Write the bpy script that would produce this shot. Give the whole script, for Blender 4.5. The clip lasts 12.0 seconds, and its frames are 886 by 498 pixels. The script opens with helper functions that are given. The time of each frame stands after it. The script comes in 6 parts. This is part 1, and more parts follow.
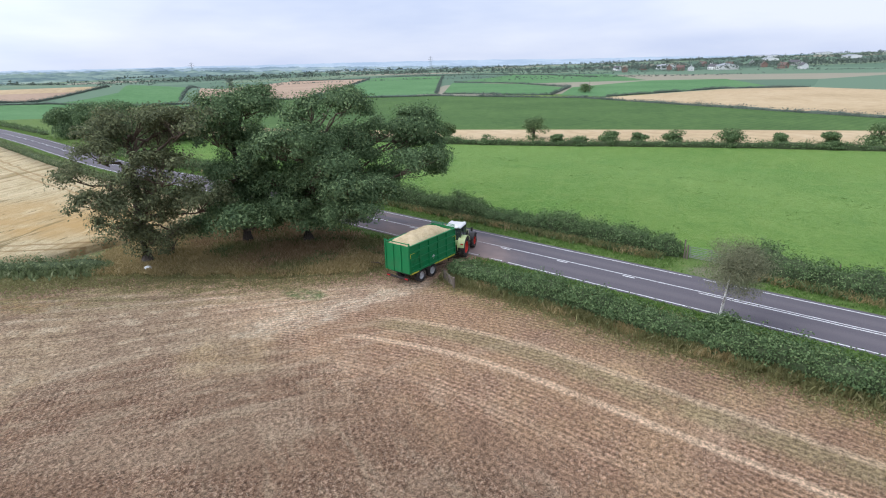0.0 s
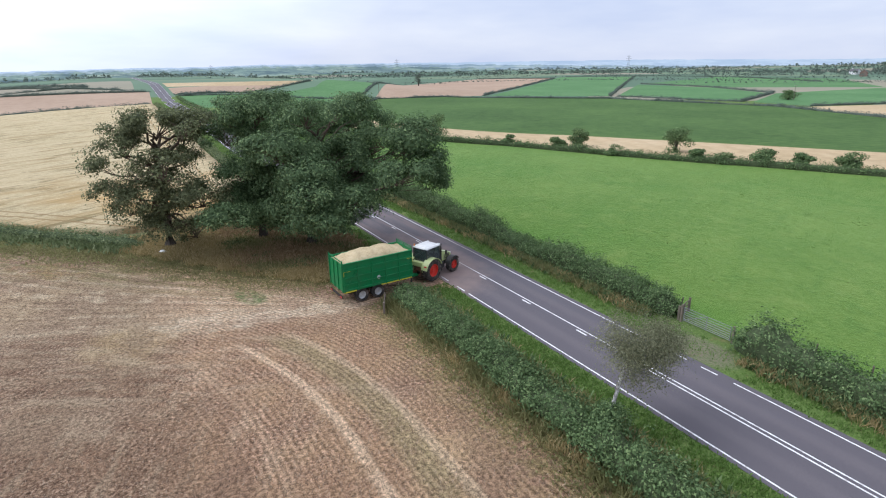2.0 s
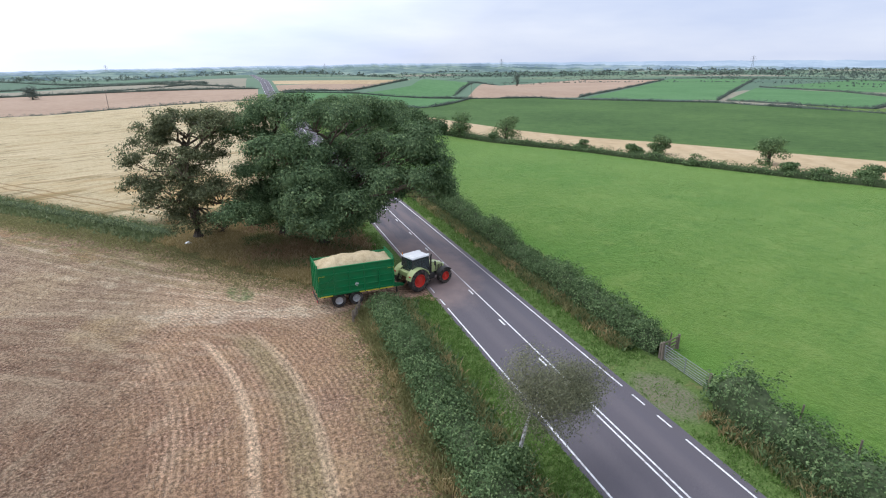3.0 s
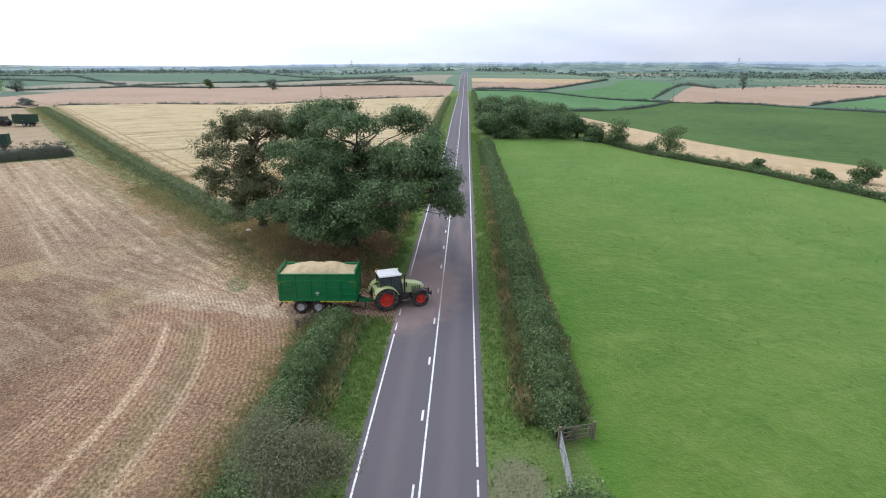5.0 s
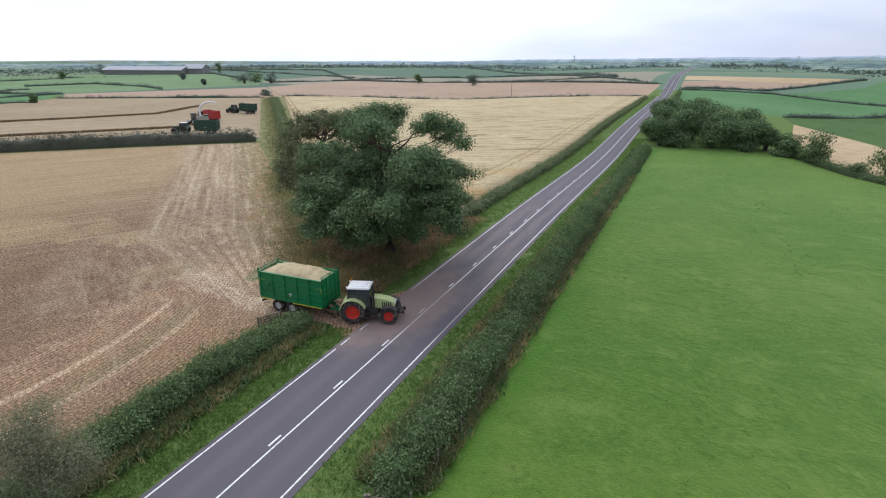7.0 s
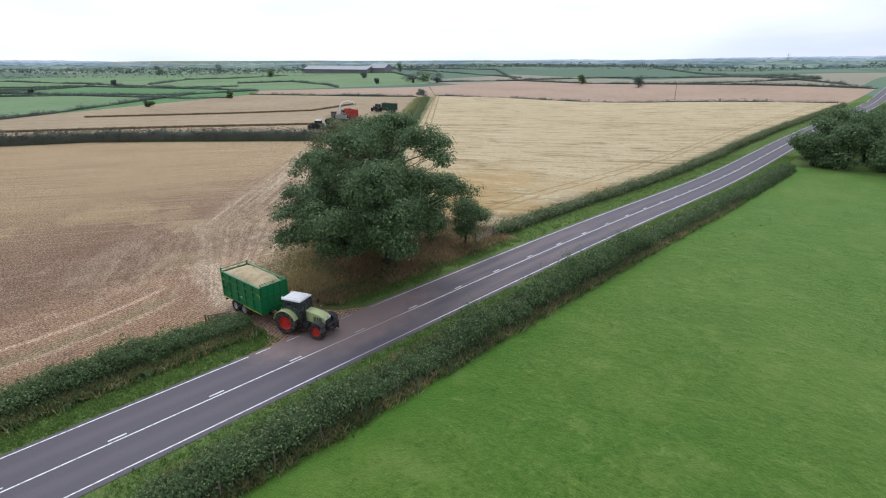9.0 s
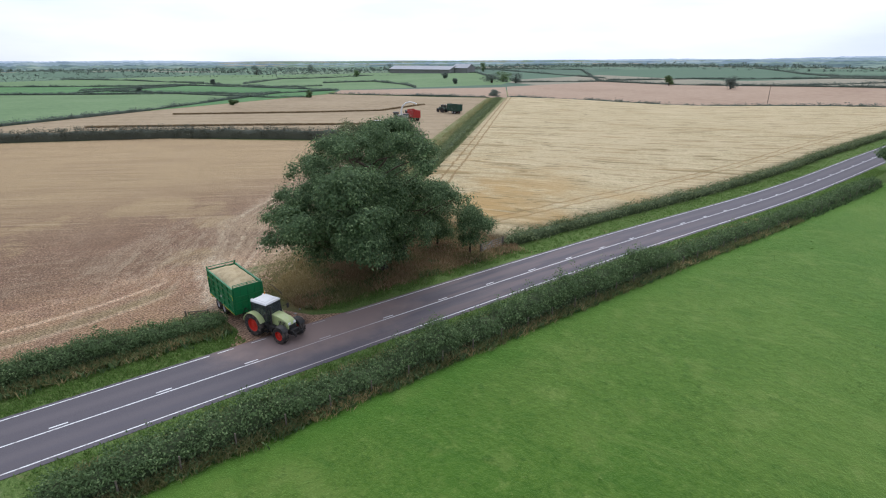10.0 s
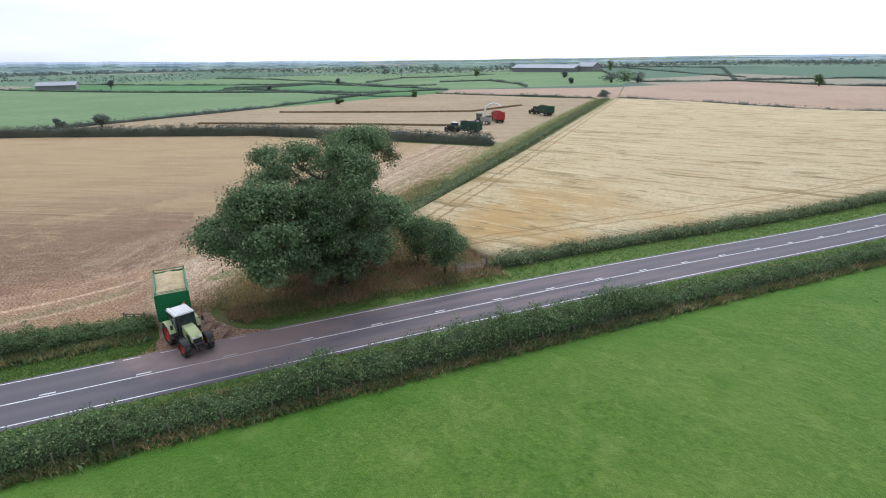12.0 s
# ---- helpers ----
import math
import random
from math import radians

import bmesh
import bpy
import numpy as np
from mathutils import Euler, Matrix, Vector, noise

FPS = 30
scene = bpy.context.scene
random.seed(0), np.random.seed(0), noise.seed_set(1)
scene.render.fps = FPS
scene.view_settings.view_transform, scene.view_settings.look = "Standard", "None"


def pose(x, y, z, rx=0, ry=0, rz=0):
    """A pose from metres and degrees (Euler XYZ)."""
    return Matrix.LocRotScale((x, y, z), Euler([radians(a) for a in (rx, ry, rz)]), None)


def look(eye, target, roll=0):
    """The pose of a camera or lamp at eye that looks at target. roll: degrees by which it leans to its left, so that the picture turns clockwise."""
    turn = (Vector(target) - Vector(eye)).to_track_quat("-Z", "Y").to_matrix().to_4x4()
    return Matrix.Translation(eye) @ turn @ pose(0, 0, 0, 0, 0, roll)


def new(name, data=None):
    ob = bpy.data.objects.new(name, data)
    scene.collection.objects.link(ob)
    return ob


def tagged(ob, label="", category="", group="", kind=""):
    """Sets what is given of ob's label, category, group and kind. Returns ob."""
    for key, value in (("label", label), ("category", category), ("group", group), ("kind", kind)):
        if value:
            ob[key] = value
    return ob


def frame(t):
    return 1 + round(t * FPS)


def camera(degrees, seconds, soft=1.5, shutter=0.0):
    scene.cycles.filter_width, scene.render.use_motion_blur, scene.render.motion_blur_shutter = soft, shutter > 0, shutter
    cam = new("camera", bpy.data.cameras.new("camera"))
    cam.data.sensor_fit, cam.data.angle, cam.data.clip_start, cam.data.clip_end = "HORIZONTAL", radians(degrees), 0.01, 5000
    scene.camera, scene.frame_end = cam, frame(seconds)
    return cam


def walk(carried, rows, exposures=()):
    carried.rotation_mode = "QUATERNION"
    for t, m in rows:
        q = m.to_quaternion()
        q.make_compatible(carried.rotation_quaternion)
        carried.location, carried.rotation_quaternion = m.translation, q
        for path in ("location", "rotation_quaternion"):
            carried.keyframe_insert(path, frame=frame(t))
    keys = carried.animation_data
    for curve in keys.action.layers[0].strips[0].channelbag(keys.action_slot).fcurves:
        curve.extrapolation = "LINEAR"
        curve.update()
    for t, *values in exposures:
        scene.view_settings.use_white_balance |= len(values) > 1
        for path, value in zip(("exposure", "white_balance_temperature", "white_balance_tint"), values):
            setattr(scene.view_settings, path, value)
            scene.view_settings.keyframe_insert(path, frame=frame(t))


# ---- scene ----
cam = camera(78.3, 12.0, 1.1)
PATH = [
    (0, (-40.955, -27.280, 16.871), (-39.518, -26.049, 16.225), -1.40),
    (0.5, (-37.140, -29.884, 16.936), (-35.813, -28.534, 16.292), -1.31),
    (1, (-33.204, -32.249, 17.014), (-31.993, -30.793, 16.372), -1.08),
    (1.5, (-29.145, -34.363, 17.287), (-28.065, -32.807, 16.646), -0.75),
    (2, (-24.892, -36.266, 17.568), (-23.945, -34.625, 16.927), -0.69),
    (2.5, (-20.545, -37.706, 17.795), (-19.746, -35.987, 17.157), -0.59),
    (3, (-16.105, -38.687, 18.018), (-15.475, -36.900, 17.378), -0.35),
    (3.5, (-11.585, -39.147, 18.235), (-11.120, -37.311, 17.591), -0.06),
    (4, (-6.956, -39.260, 18.538), (-6.665, -37.390, 17.893), 0.04),
    (4.5, (-2.336, -38.933, 18.847), (-2.226, -37.044, 18.199), 0.12),
    (5, (2.136, -38.251, 19.160), (2.061, -36.361, 18.511), 0.34),
    (5.5, (6.497, -37.063, 19.484), (6.226, -35.192, 18.831), 0.41),
    (6, (10.779, -35.407, 19.756), (10.314, -33.577, 19.099), 0.40),
    (6.5, (14.921, -33.262, 19.975), (14.284, -31.486, 19.312), 0.31),
    (7, (18.715, -30.647, 20.119), (17.929, -28.934, 19.451), 0.22),
    (7.5, (22.186, -27.788, 20.257), (21.265, -26.144, 19.587), 0.11),
    (8, (25.430, -24.634, 20.397), (24.385, -23.066, 19.725), -0.01),
    (8.5, (28.700, -21.430, 20.692), (27.530, -19.953, 20.022), -0.03),
    (9, (31.929, -18.074, 21.169), (30.638, -16.702, 20.496), -0.10),
    (9.5, (34.459, -14.244, 21.354), (33.063, -12.980, 20.681), -0.20),
    (10, (36.737, -10.281, 21.553), (35.246, -9.130, 20.880), -0.30),
    (10.5, (38.406, -6.109, 21.607), (36.830, -5.078, 20.933), -0.41),
    (11, (39.900, -1.978, 21.881), (38.262, -1.051, 21.206), -0.59),
    (11.5, (40.832, 2.261, 22.046), (39.141, 3.089, 21.372), -0.71),
    (12, (40.964, 6.145, 21.990), (39.244, 6.911, 21.316), -0.90),
]
walk(cam, [(t, look(eye, target, roll)) for t, eye, target, roll in PATH], [(0.0, 0.45, 5900, 9), (1.5, 0.41, 5900, 9), (3.0, 0.39, 5900, 9), (5.5, 0.33, 6020, 9), (6.5, 0.19, 6020, 9), (9.0, 0.13, 5960, 9), (10.5, 0.12, 5920, 9), (12.0, 0.32, 5880, 9)])

# ---- light ----
world = bpy.data.worlds.new("overcast_sky")
scene.world = world
world.use_nodes = True
SUN_ELEV, SUN_AZ = radians(52), radians(-48)   # azimuth from +y towards +x


def build_sky():
    nt = world.node_tree
    nt.nodes.clear()
    out = nt.nodes.new("ShaderNodeOutputWorld")
    bg = nt.nodes.new("ShaderNodeBackground")
    sky = nt.nodes.new("ShaderNodeTexSky")
    sky.sky_type, sky.sun_disc = "NISHITA", False
    sky.sun_elevation, sky.sun_rotation = SUN_ELEV, SUN_AZ
    sky.dust_density, sky.air_density = 2.0, 1.0
    gain = nt.nodes.new("ShaderNodeVectorMath")
    gain.operation = "SCALE"
    gain.inputs["Scale"].default_value = 0.10
    nt.links.new(sky.outputs[0], gain.inputs[0])
    # A thin, broken overcast over the clear sky.
    co = nt.nodes.new("ShaderNodeTexCoord")
    mp = nt.nodes.new("ShaderNodeMapping")
    mp.inputs["Scale"].default_value = (1.0, 1.0, 5.0)
    nt.links.new(co.outputs["Generated"], mp.inputs[0])
    no = nt.nodes.new("ShaderNodeTexNoise")
    no.inputs["Scale"].default_value, no.inputs["Detail"].default_value = 2.2, 6.0
    nt.links.new(mp.outputs[0], no.inputs[0])
    ra = nt.nodes.new("ShaderNodeValToRGB")
    ra.color_ramp.elements[0].position, ra.color_ramp.elements[0].color = 0.36, (0.695, 0.735, 0.90, 1)
    ra.color_ramp.elements[1].position, ra.color_ramp.elements[1].color = 0.64, (0.93, 0.925, 0.985, 1)
    nt.links.new(no.outputs[0], ra.inputs[0])
    # An overcast sky is brighter round the hidden sun.
    dot = nt.nodes.new("ShaderNodeVectorMath")
    dot.operation = "DOT_PRODUCT"
    nt.links.new(co.outputs["Generated"], dot.inputs[0])
    dot.inputs[1].default_value = (math.sin(SUN_AZ) * math.cos(SUN_ELEV), math.cos(SUN_AZ) * math.cos(SUN_ELEV), math.sin(SUN_ELEV))
    glow = nt.nodes.new("ShaderNodeMapRange")
    for k, v in enumerate((0.25, 0.75, 0.72, 1.42)):
        glow.inputs[k + 1].default_value = v
    nt.links.new(dot.outputs["Value"], glow.inputs[0])
    lit = nt.nodes.new("ShaderNodeVectorMath")
    lit.operation = "SCALE"
    nt.links.new(ra.outputs[0], lit.inputs[0])
    nt.links.new(glow.outputs[0], lit.inputs["Scale"])
    mix = nt.nodes.new("ShaderNodeMix")
    mix.data_type = "RGBA"
    mix.inputs["Factor"].default_value = 0.88
    nt.links.new(gain.outputs[0], mix.inputs["A"])
    nt.links.new(lit.outputs[0], mix.inputs["B"])
    nt.links.new(mix.outputs["Result"], bg.inputs[0])
    bg.inputs[1].default_value = 1.05
    nt.links.new(bg.outputs[0], out.inputs[0])


build_sky()
sun = new("sun", bpy.data.lights.new("sun", "SUN"))
sun.data.energy, sun.data.angle, sun.data.color = 1.35, radians(38), (1.0, 0.96, 0.9)
sun.matrix_world = look((0, 0, 300), (-math.sin(SUN_AZ) * 100, -math.cos(SUN_AZ) * 100, 300 - 100 * math.tan(SUN_ELEV)))


# ---- materials ----
class Shade:
    """A material's node tree, written as nested calls."""

    def __init__(self, name, rough=0.8, metal=0.0, spec=0.3):
        self.m = bpy.data.materials.new(name)
        self.m.use_nodes = True
        self.nt = self.m.node_tree
        self.bsdf = self.nt.nodes["Principled BSDF"]
        self.out = self.nt.nodes["Material Output"]
        self.bsdf.inputs["Roughness"].default_value = rough
        self.bsdf.inputs["Metallic"].default_value = metal
        self.bsdf.inputs["Specular IOR Level"].default_value = spec
        self.co = self.nt.nodes.new("ShaderNodeTexCoord").outputs["Object"]

    def node(self, kind):
        return self.nt.nodes.new(kind)

    def put(self, socket, v):
        if isinstance(v, bpy.types.NodeSocket):
            self.nt.links.new(v, socket)
        elif isinstance(v, (tuple, list)) and len(v) == 3 and socket.type == "RGBA":
            socket.default_value = (*v, 1)
        else:
            socket.default_value = v

    def calc(self, op, a, b=0.0, clamp=False):
        n = self.node("ShaderNodeMath")
        n.operation, n.use_clamp = op, clamp
        self.put(n.inputs[0], a)
        self.put(n.inputs[1], b)
        return n.outputs[0]

    def noise(self, scale, detail=3.0, rough=0.55, at=None, squash=None, warp=0.0):
        v = at or self.co
        if squash:
            # Stretched along a direction: turn first, then scale along and across it.
            tn = self.node("ShaderNodeMapping")
            tn.inputs["Rotation"].default_value = (0, 0, -squash[2] if len(squash) > 2 else 0)
            mp = self.node("ShaderNodeMapping")
            mp.inputs["Scale"].default_value = (squash[0], squash[1], 1)
            self.nt.links.new(v, tn.inputs[0])
            self.nt.links.new(tn.outputs[0], mp.inputs[0])
            v = mp.outputs[0]
        n = self.node("ShaderNodeTexNoise")
        n.inputs["Scale"].default_value, n.inputs["Detail"].default_value = scale, detail
        n.inputs["Roughness"].default_value, n.inputs["Distortion"].default_value = rough, warp
        self.nt.links.new(v, n.inputs["Vector"])
        return n.outputs[0]

    def ramp(self, fac, *stops):
        n = self.node("ShaderNodeValToRGB")
        cr = n.color_ramp
        while len(cr.elements) < len(stops):
            cr.elements.new(0.5)
        for e, (p, c) in zip(cr.elements, stops):
            e.position = p
            e.color = (*c, 1) if isinstance(c, tuple) else (c, c, c, 1)
        self.put(n.inputs[0], fac)
        return n.outputs[0]

    def mix(self, fac, a, b, mode="MIX"):
        n = self.node("ShaderNodeMix")
        n.data_type, n.blend_type = "RGBA", mode
        self.put(n.inputs["Factor"], fac)
        self.put(n.inputs["A"], a)
        self.put(n.inputs["B"], b)
        return n.outputs["Result"]

    def step(self, v, lo, hi, a=0.0, b=1.0):
        n = self.node("ShaderNodeMapRange")
        n.interpolation_type = "SMOOTHSTEP"
        for k, x in enumerate((v, lo, hi, a, b)):
            self.put(n.inputs[k], x)
        return n.outputs[0]

    def xyz(self, v=None):
        n = self.node("ShaderNodeSeparateXYZ")
        self.nt.links.new(v or self.co, n.inputs[0])
        return n.outputs

    def island(self):
        return self.node("ShaderNodeNewGeometry").outputs["Random Per Island"]

    def own(self):
        return self.node("ShaderNodeObjectInfo").outputs["Random"]

    def colour(self, v):
        self.put(self.bsdf.inputs["Base Color"], v)
        return self

    def rough(self, v):
        self.put(self.bsdf.inputs["Roughness"], v)
        return self

    def bump(self, h, strength=0.5, depth=0.02):
        n = self.node("ShaderNodeBump")
        n.inputs["Strength"].default_value, n.inputs["Distance"].default_value = strength, depth
        self.nt.links.new(h, n.inputs["Height"])
        self.nt.links.new(n.outputs[0], self.bsdf.inputs["Normal"])
        return self

    def thin(self, colour, share=0.35):
        """Lets some light through, as leaves do."""
        tr = self.node("ShaderNodeBsdfTranslucent")
        self.put(tr.inputs[0], colour)
        mx = self.node("ShaderNodeMixShader")
        mx.inputs[0].default_value = share
        self.nt.links.new(self.bsdf.outputs[0], mx.inputs[1])
        self.nt.links.new(tr.outputs[0], mx.inputs[2])
        self.nt.links.new(mx.outputs[0], self.out.inputs[0])
        return self


def leafy(name, dark, light, tip, share=0.3):
    s = Shade(name, 0.72, 0, 0.2)
    patch = s.step(s.noise(0.35, 3), 0.35, 0.68)
    c = s.ramp(s.island(), (0.0, dark), (0.7, light), (1.0, tip))
    c = s.mix(s.calc("MULTIPLY", patch, 0.55), c, s.mix(0.6, dark, light))
    return s.colour(c).thin(c, share).m


def plain(name, colour, rough=0.5, metal=0.0, wear=0.25, scale=6.0, dirt=(0.16, 0.12, 0.085), spec=0.5, grit=0.03):
    """Paint, rubber, metal: a colour with soft mottling and a little field dust."""
    s = Shade(name, rough, metal, spec)
    n1, n2 = s.noise(scale, 5, 0.65), s.noise(scale * 7, 3)
    c = s.mix(s.step(n1, 0.42, 0.78, 0, wear), colour, dirt)
    c = s.mix(s.calc("MULTIPLY", n2, 0.22), c, tuple(v * 0.55 for v in colour))
    s.colour(c).rough(s.step(n1, 0.3, 0.8, rough, min(1.0, rough + 0.3)))
    if grit:
        s.bump(n2, 0.15, grit)
    return s.m


# ---- ground materials ----
def row_lines(s, nx, ny, pitch, wobble=0.12):
    """Drill rows square to the direction (nx, ny), in metres."""
    x, y, _ = s.xyz()
    d = s.calc("ADD", s.calc("MULTIPLY", x, nx), s.calc("MULTIPLY", y, ny))
    d = s.calc("ADD", d, s.calc("MULTIPLY", s.noise(0.6, 2), wobble * 6))
    return s.calc("SINE", s.calc("MULTIPLY", d, 2 * math.pi / pitch))


def along(s, ox, oy, dx, dy):
    """Metres along and across a line from (ox, oy)."""
    ln = math.hypot(dx, dy)
    dx, dy = dx / ln, dy / ln
    x, y, _ = s.xyz()
    px, py = s.calc("SUBTRACT", x, ox), s.calc("SUBTRACT", y, oy)
    return (s.calc("ADD", s.calc("MULTIPLY", px, dx), s.calc("MULTIPLY", py, dy)),
            s.calc("SUBTRACT", s.calc("MULTIPLY", py, dx), s.calc("MULTIPLY", px, dy)))


def blob(s, cx, cy, rx, ry, angle, edge, rag=1.0):
    """1 within an uneven oval, 0 outside."""
    run, side = along(s, cx, cy, math.cos(radians(angle)), math.sin(radians(angle)))
    u, v = s.calc("DIVIDE", run, rx), s.calc("DIVIDE", side, ry)
    d = s.calc("ADD", s.calc("MULTIPLY", u, u), s.calc("MULTIPLY", v, v))
    return s.step(s.calc("ADD", d, s.calc("MULTIPLY", s.calc("SUBTRACT", edge, 0.5), rag)), 1.2, 0.35)


def near_stubble():
    s = Shade("cut_stubble", 0.95, 0, 0.1)
    x, y, _ = s.xyz()
    big, mid = s.noise(0.045, 4), s.noise(0.5, 5, 0.7)
    fine = s.calc("ADD", s.calc("MULTIPLY", s.noise(3.4, 5, 0.85), 0.6), s.calc("MULTIPLY", s.noise(12, 3, 0.85), 0.4))
    head = s.step(s.calc("ADD", x, s.calc("MULTIPLY", mid, 4)), -25, -20)     # the headland, worked along the hedge
    turn = s.calc("MAXIMUM", s.calc("ADD", y, 15.0), 0.0)
    bent_x = s.calc("ADD", s.calc("ADD", x, 17.6), s.calc("DIVIDE", s.calc("MULTIPLY", turn, turn), 62.0))   # metres from a track that curves to the gateway
    drills = s.calc("SINE", s.calc("MULTIPLY", s.calc("ADD", bent_x, s.calc("MULTIPLY", s.noise(0.6, 2), 0.35)), 2 * math.pi / 0.36))
    rows = s.mix(head, row_lines(s, 0.82, -0.57, 0.34, 0.04), drills)
    c = s.ramp(s.calc("ADD", s.calc("MULTIPLY", mid, 0.25), s.calc("MULTIPLY", fine, 0.75)),
               (0.37, (0.086, 0.050, 0.032)), (0.475, (0.221, 0.133, 0.081)), (0.54, (0.296, 0.186, 0.115)), (0.66, (0.493, 0.342, 0.218)))
    # Drill rows of cut stalks with clods between them.
    clods = s.noise(6.5, 5, 0.88, warp=0.4)
    ridge = s.calc("ADD", s.calc("MULTIPLY", s.calc("MULTIPLY", rows, 0.2), s.step(s.noise(0.35, 3), 0.4, 0.6, 0.25, 1.0)), s.calc("MULTIPLY", s.calc("SUBTRACT", clods, 0.5), 7.4))
    worn = s.step(s.noise(0.2, 4, 0.65), 0.36, 0.62, 0.45, 1.0)
    c = s.mix(s.calc("MULTIPLY", s.step(ridge, 0.0, 0.8, 0, 0.9), worn), c, (0.557, 0.407, 0.292))
    c = s.mix(s.calc("MULTIPLY", s.step(ridge, 0.0, -0.8, 0, 0.92), worn), c, (0.088, 0.053, 0.038))
    # Golden, less trodden stubble away from the gateway.
    c = s.mix(s.calc("MULTIPLY", s.calc("MULTIPLY", head, s.step(y, 4, -1)), s.step(s.noise(0.3, 4), 0.35, 0.65, 0.15, 0.5)), c, (0.391, 0.274, 0.148))
    gold = s.calc("MAXIMUM", s.step(x, -36, -75), s.step(s.calc("ADD", big, s.calc("MULTIPLY", mid, 0.2)), 0.6, 0.72))
    c = s.mix(s.calc("MULTIPLY", gold, 0.85), c, (0.43, 0.315, 0.175))
    # Long lines of the combine's passes.
    passes = s.noise(0.8, 5, 0.72, squash=(0.04, 2.4, radians(57)))
    away = s.step(s.calc("ADD", x, s.calc("MULTIPLY", mid, 10)), -22, -48, 0.25, 1.0)
    c = s.mix(s.calc("MULTIPLY", s.step(passes, 0.52, 0.68, 0, 0.6), away), c, (0.15, 0.10, 0.058))
    c = s.mix(s.calc("MULTIPLY", s.step(passes, 0.47, 0.34, 0, 0.6), away), c, (0.52, 0.405, 0.255))
    swathe = s.noise(0.11, 5, 0.65, squash=(0.5, 1.5, radians(150)), warp=0.5)
    c = s.mix(s.calc("MULTIPLY", s.step(swathe, 0.52, 0.64, 0, 0.6), s.calc("SUBTRACT", 1.15, away)), c, (0.419, 0.310, 0.206))
    darker = s.noise(0.09, 4, 0.6, squash=(0.5, 1.6, radians(70)))
    c = s.mix(s.calc("MULTIPLY", s.step(darker, 0.48, 0.64, 0, 0.62), s.calc("SUBTRACT", 1.3, away)), c, (0.226, 0.148, 0.095))
    # Wheel tracks that fan out from the gateway beside the field track.
    run, side = along(s, -14, 2.0, -58, 58)
    grown = s.calc("MINIMUM", s.calc("MAXIMUM", run, 0.0), 22.0)
    half = s.calc("ADD", 2.6, s.calc("MULTIPLY", grown, 0.21))
    fan = s.calc("DIVIDE", s.calc("SUBTRACT", side, s.calc("MULTIPLY", grown, 0.21)), half)
    lane = s.calc("MULTIPLY", s.step(s.calc("ABSOLUTE", s.calc("ADD", fan, s.calc("MULTIPLY", s.calc("SUBTRACT", mid, 0.5), 0.6))), 1.25, 0.75), s.step(run, -6, 1))
    cv = s.node("ShaderNodeCombineXYZ")
    s.put(cv.inputs[0], s.calc("MULTIPLY", run, 0.006))
    s.put(cv.inputs[1], s.calc("MULTIPLY", fan, 1.5))
    strands = s.calc("ADD", s.noise(4.4, 4, 0.6, at=cv.outputs[0], warp=0.3), s.calc("MULTIPLY", s.calc("SUBTRACT", s.noise(0.6, 5, 0.8), 0.5), 1.0))
    c = s.mix(s.calc("MULTIPLY", lane, 0.6), c, (0.400, 0.296, 0.197))
    c = s.mix(s.calc("MULTIPLY", s.calc("MULTIPLY", lane, s.step(strands, 0.5, 0.64)), 0.65), c, (0.560, 0.455, 0.312))
    c = s.mix(s.calc("MULTIPLY", s.calc("MULTIPLY", lane, s.step(strands, 0.46, 0.31)), 0.6), c, (0.190, 0.124, 0.080))
    # Lighter, scuffed ground where the machines turn.
    scuff = s.calc("MULTIPLY", blob(s, -30, 2, 16, 7, 150, mid, 1.6), s.step(s.noise(0.8, 5, 0.75, squash=(0.3, 1.3, radians(150)), warp=0.2), 0.45, 0.62))
    c = s.mix(s.calc("MULTIPLY", scuff, 0.4), c, (0.519, 0.413, 0.278))
    scuff = s.calc("MULTIPLY", blob(s, -30, -14, 20, 9, 60, mid, 1.6), s.step(s.noise(0.6, 5, 0.75, squash=(0.35, 1.3, radians(70)), warp=0.2), 0.5, 0.66))
    c = s.mix(s.calc("MULTIPLY", scuff, 0.35), c, (0.497, 0.392, 0.262))
    # Curved tracks to the lower part of the field, with green regrowth between.
    low = s.calc("MULTIPLY", s.step(y, 0.0, -3), s.step(s.noise(0.5, 4, 0.7), 0.3, 0.5, 0.35, 1.0))
    wob = s.calc("MULTIPLY", s.calc("SUBTRACT", s.noise(0.9, 4), 0.5), 0.5)
    for at, w, k, col in ((2.4, 0.9, 0.45, (0.238, 0.228, 0.112)), (0.0, 0.3, 0.65, (0.599, 0.467, 0.306)), (3.3, 0.3, 0.4, (0.565, 0.455, 0.300)), (-3.6, 0.3, 0.2, (0.508, 0.380, 0.239))):
        d = s.calc("ABSOLUTE", s.calc("ADD", s.calc("SUBTRACT", bent_x, at), wob))
        c = s.mix(s.calc("MULTIPLY", s.calc("MULTIPLY", s.step(d, w * 1.5, w * 0.4), low), k), c, col)
    # Trodden, rust-coloured straw beside the field track.
    for cx, cy, rx, ry in ((-41.5, 32.5, 8, 2.6), (-33.0, 22.5, 6, 2.2), (-49, 42.5, 7, 2.0)):
        k = s.calc("MULTIPLY", blob(s, cx, cy, rx, ry, 132, mid, 1.6), s.step(s.noise(0.5, 5, 0.75), 0.4, 0.6))
        c = s.mix(s.calc("MULTIPLY", k, 0.75), c, (0.300, 0.178, 0.085))
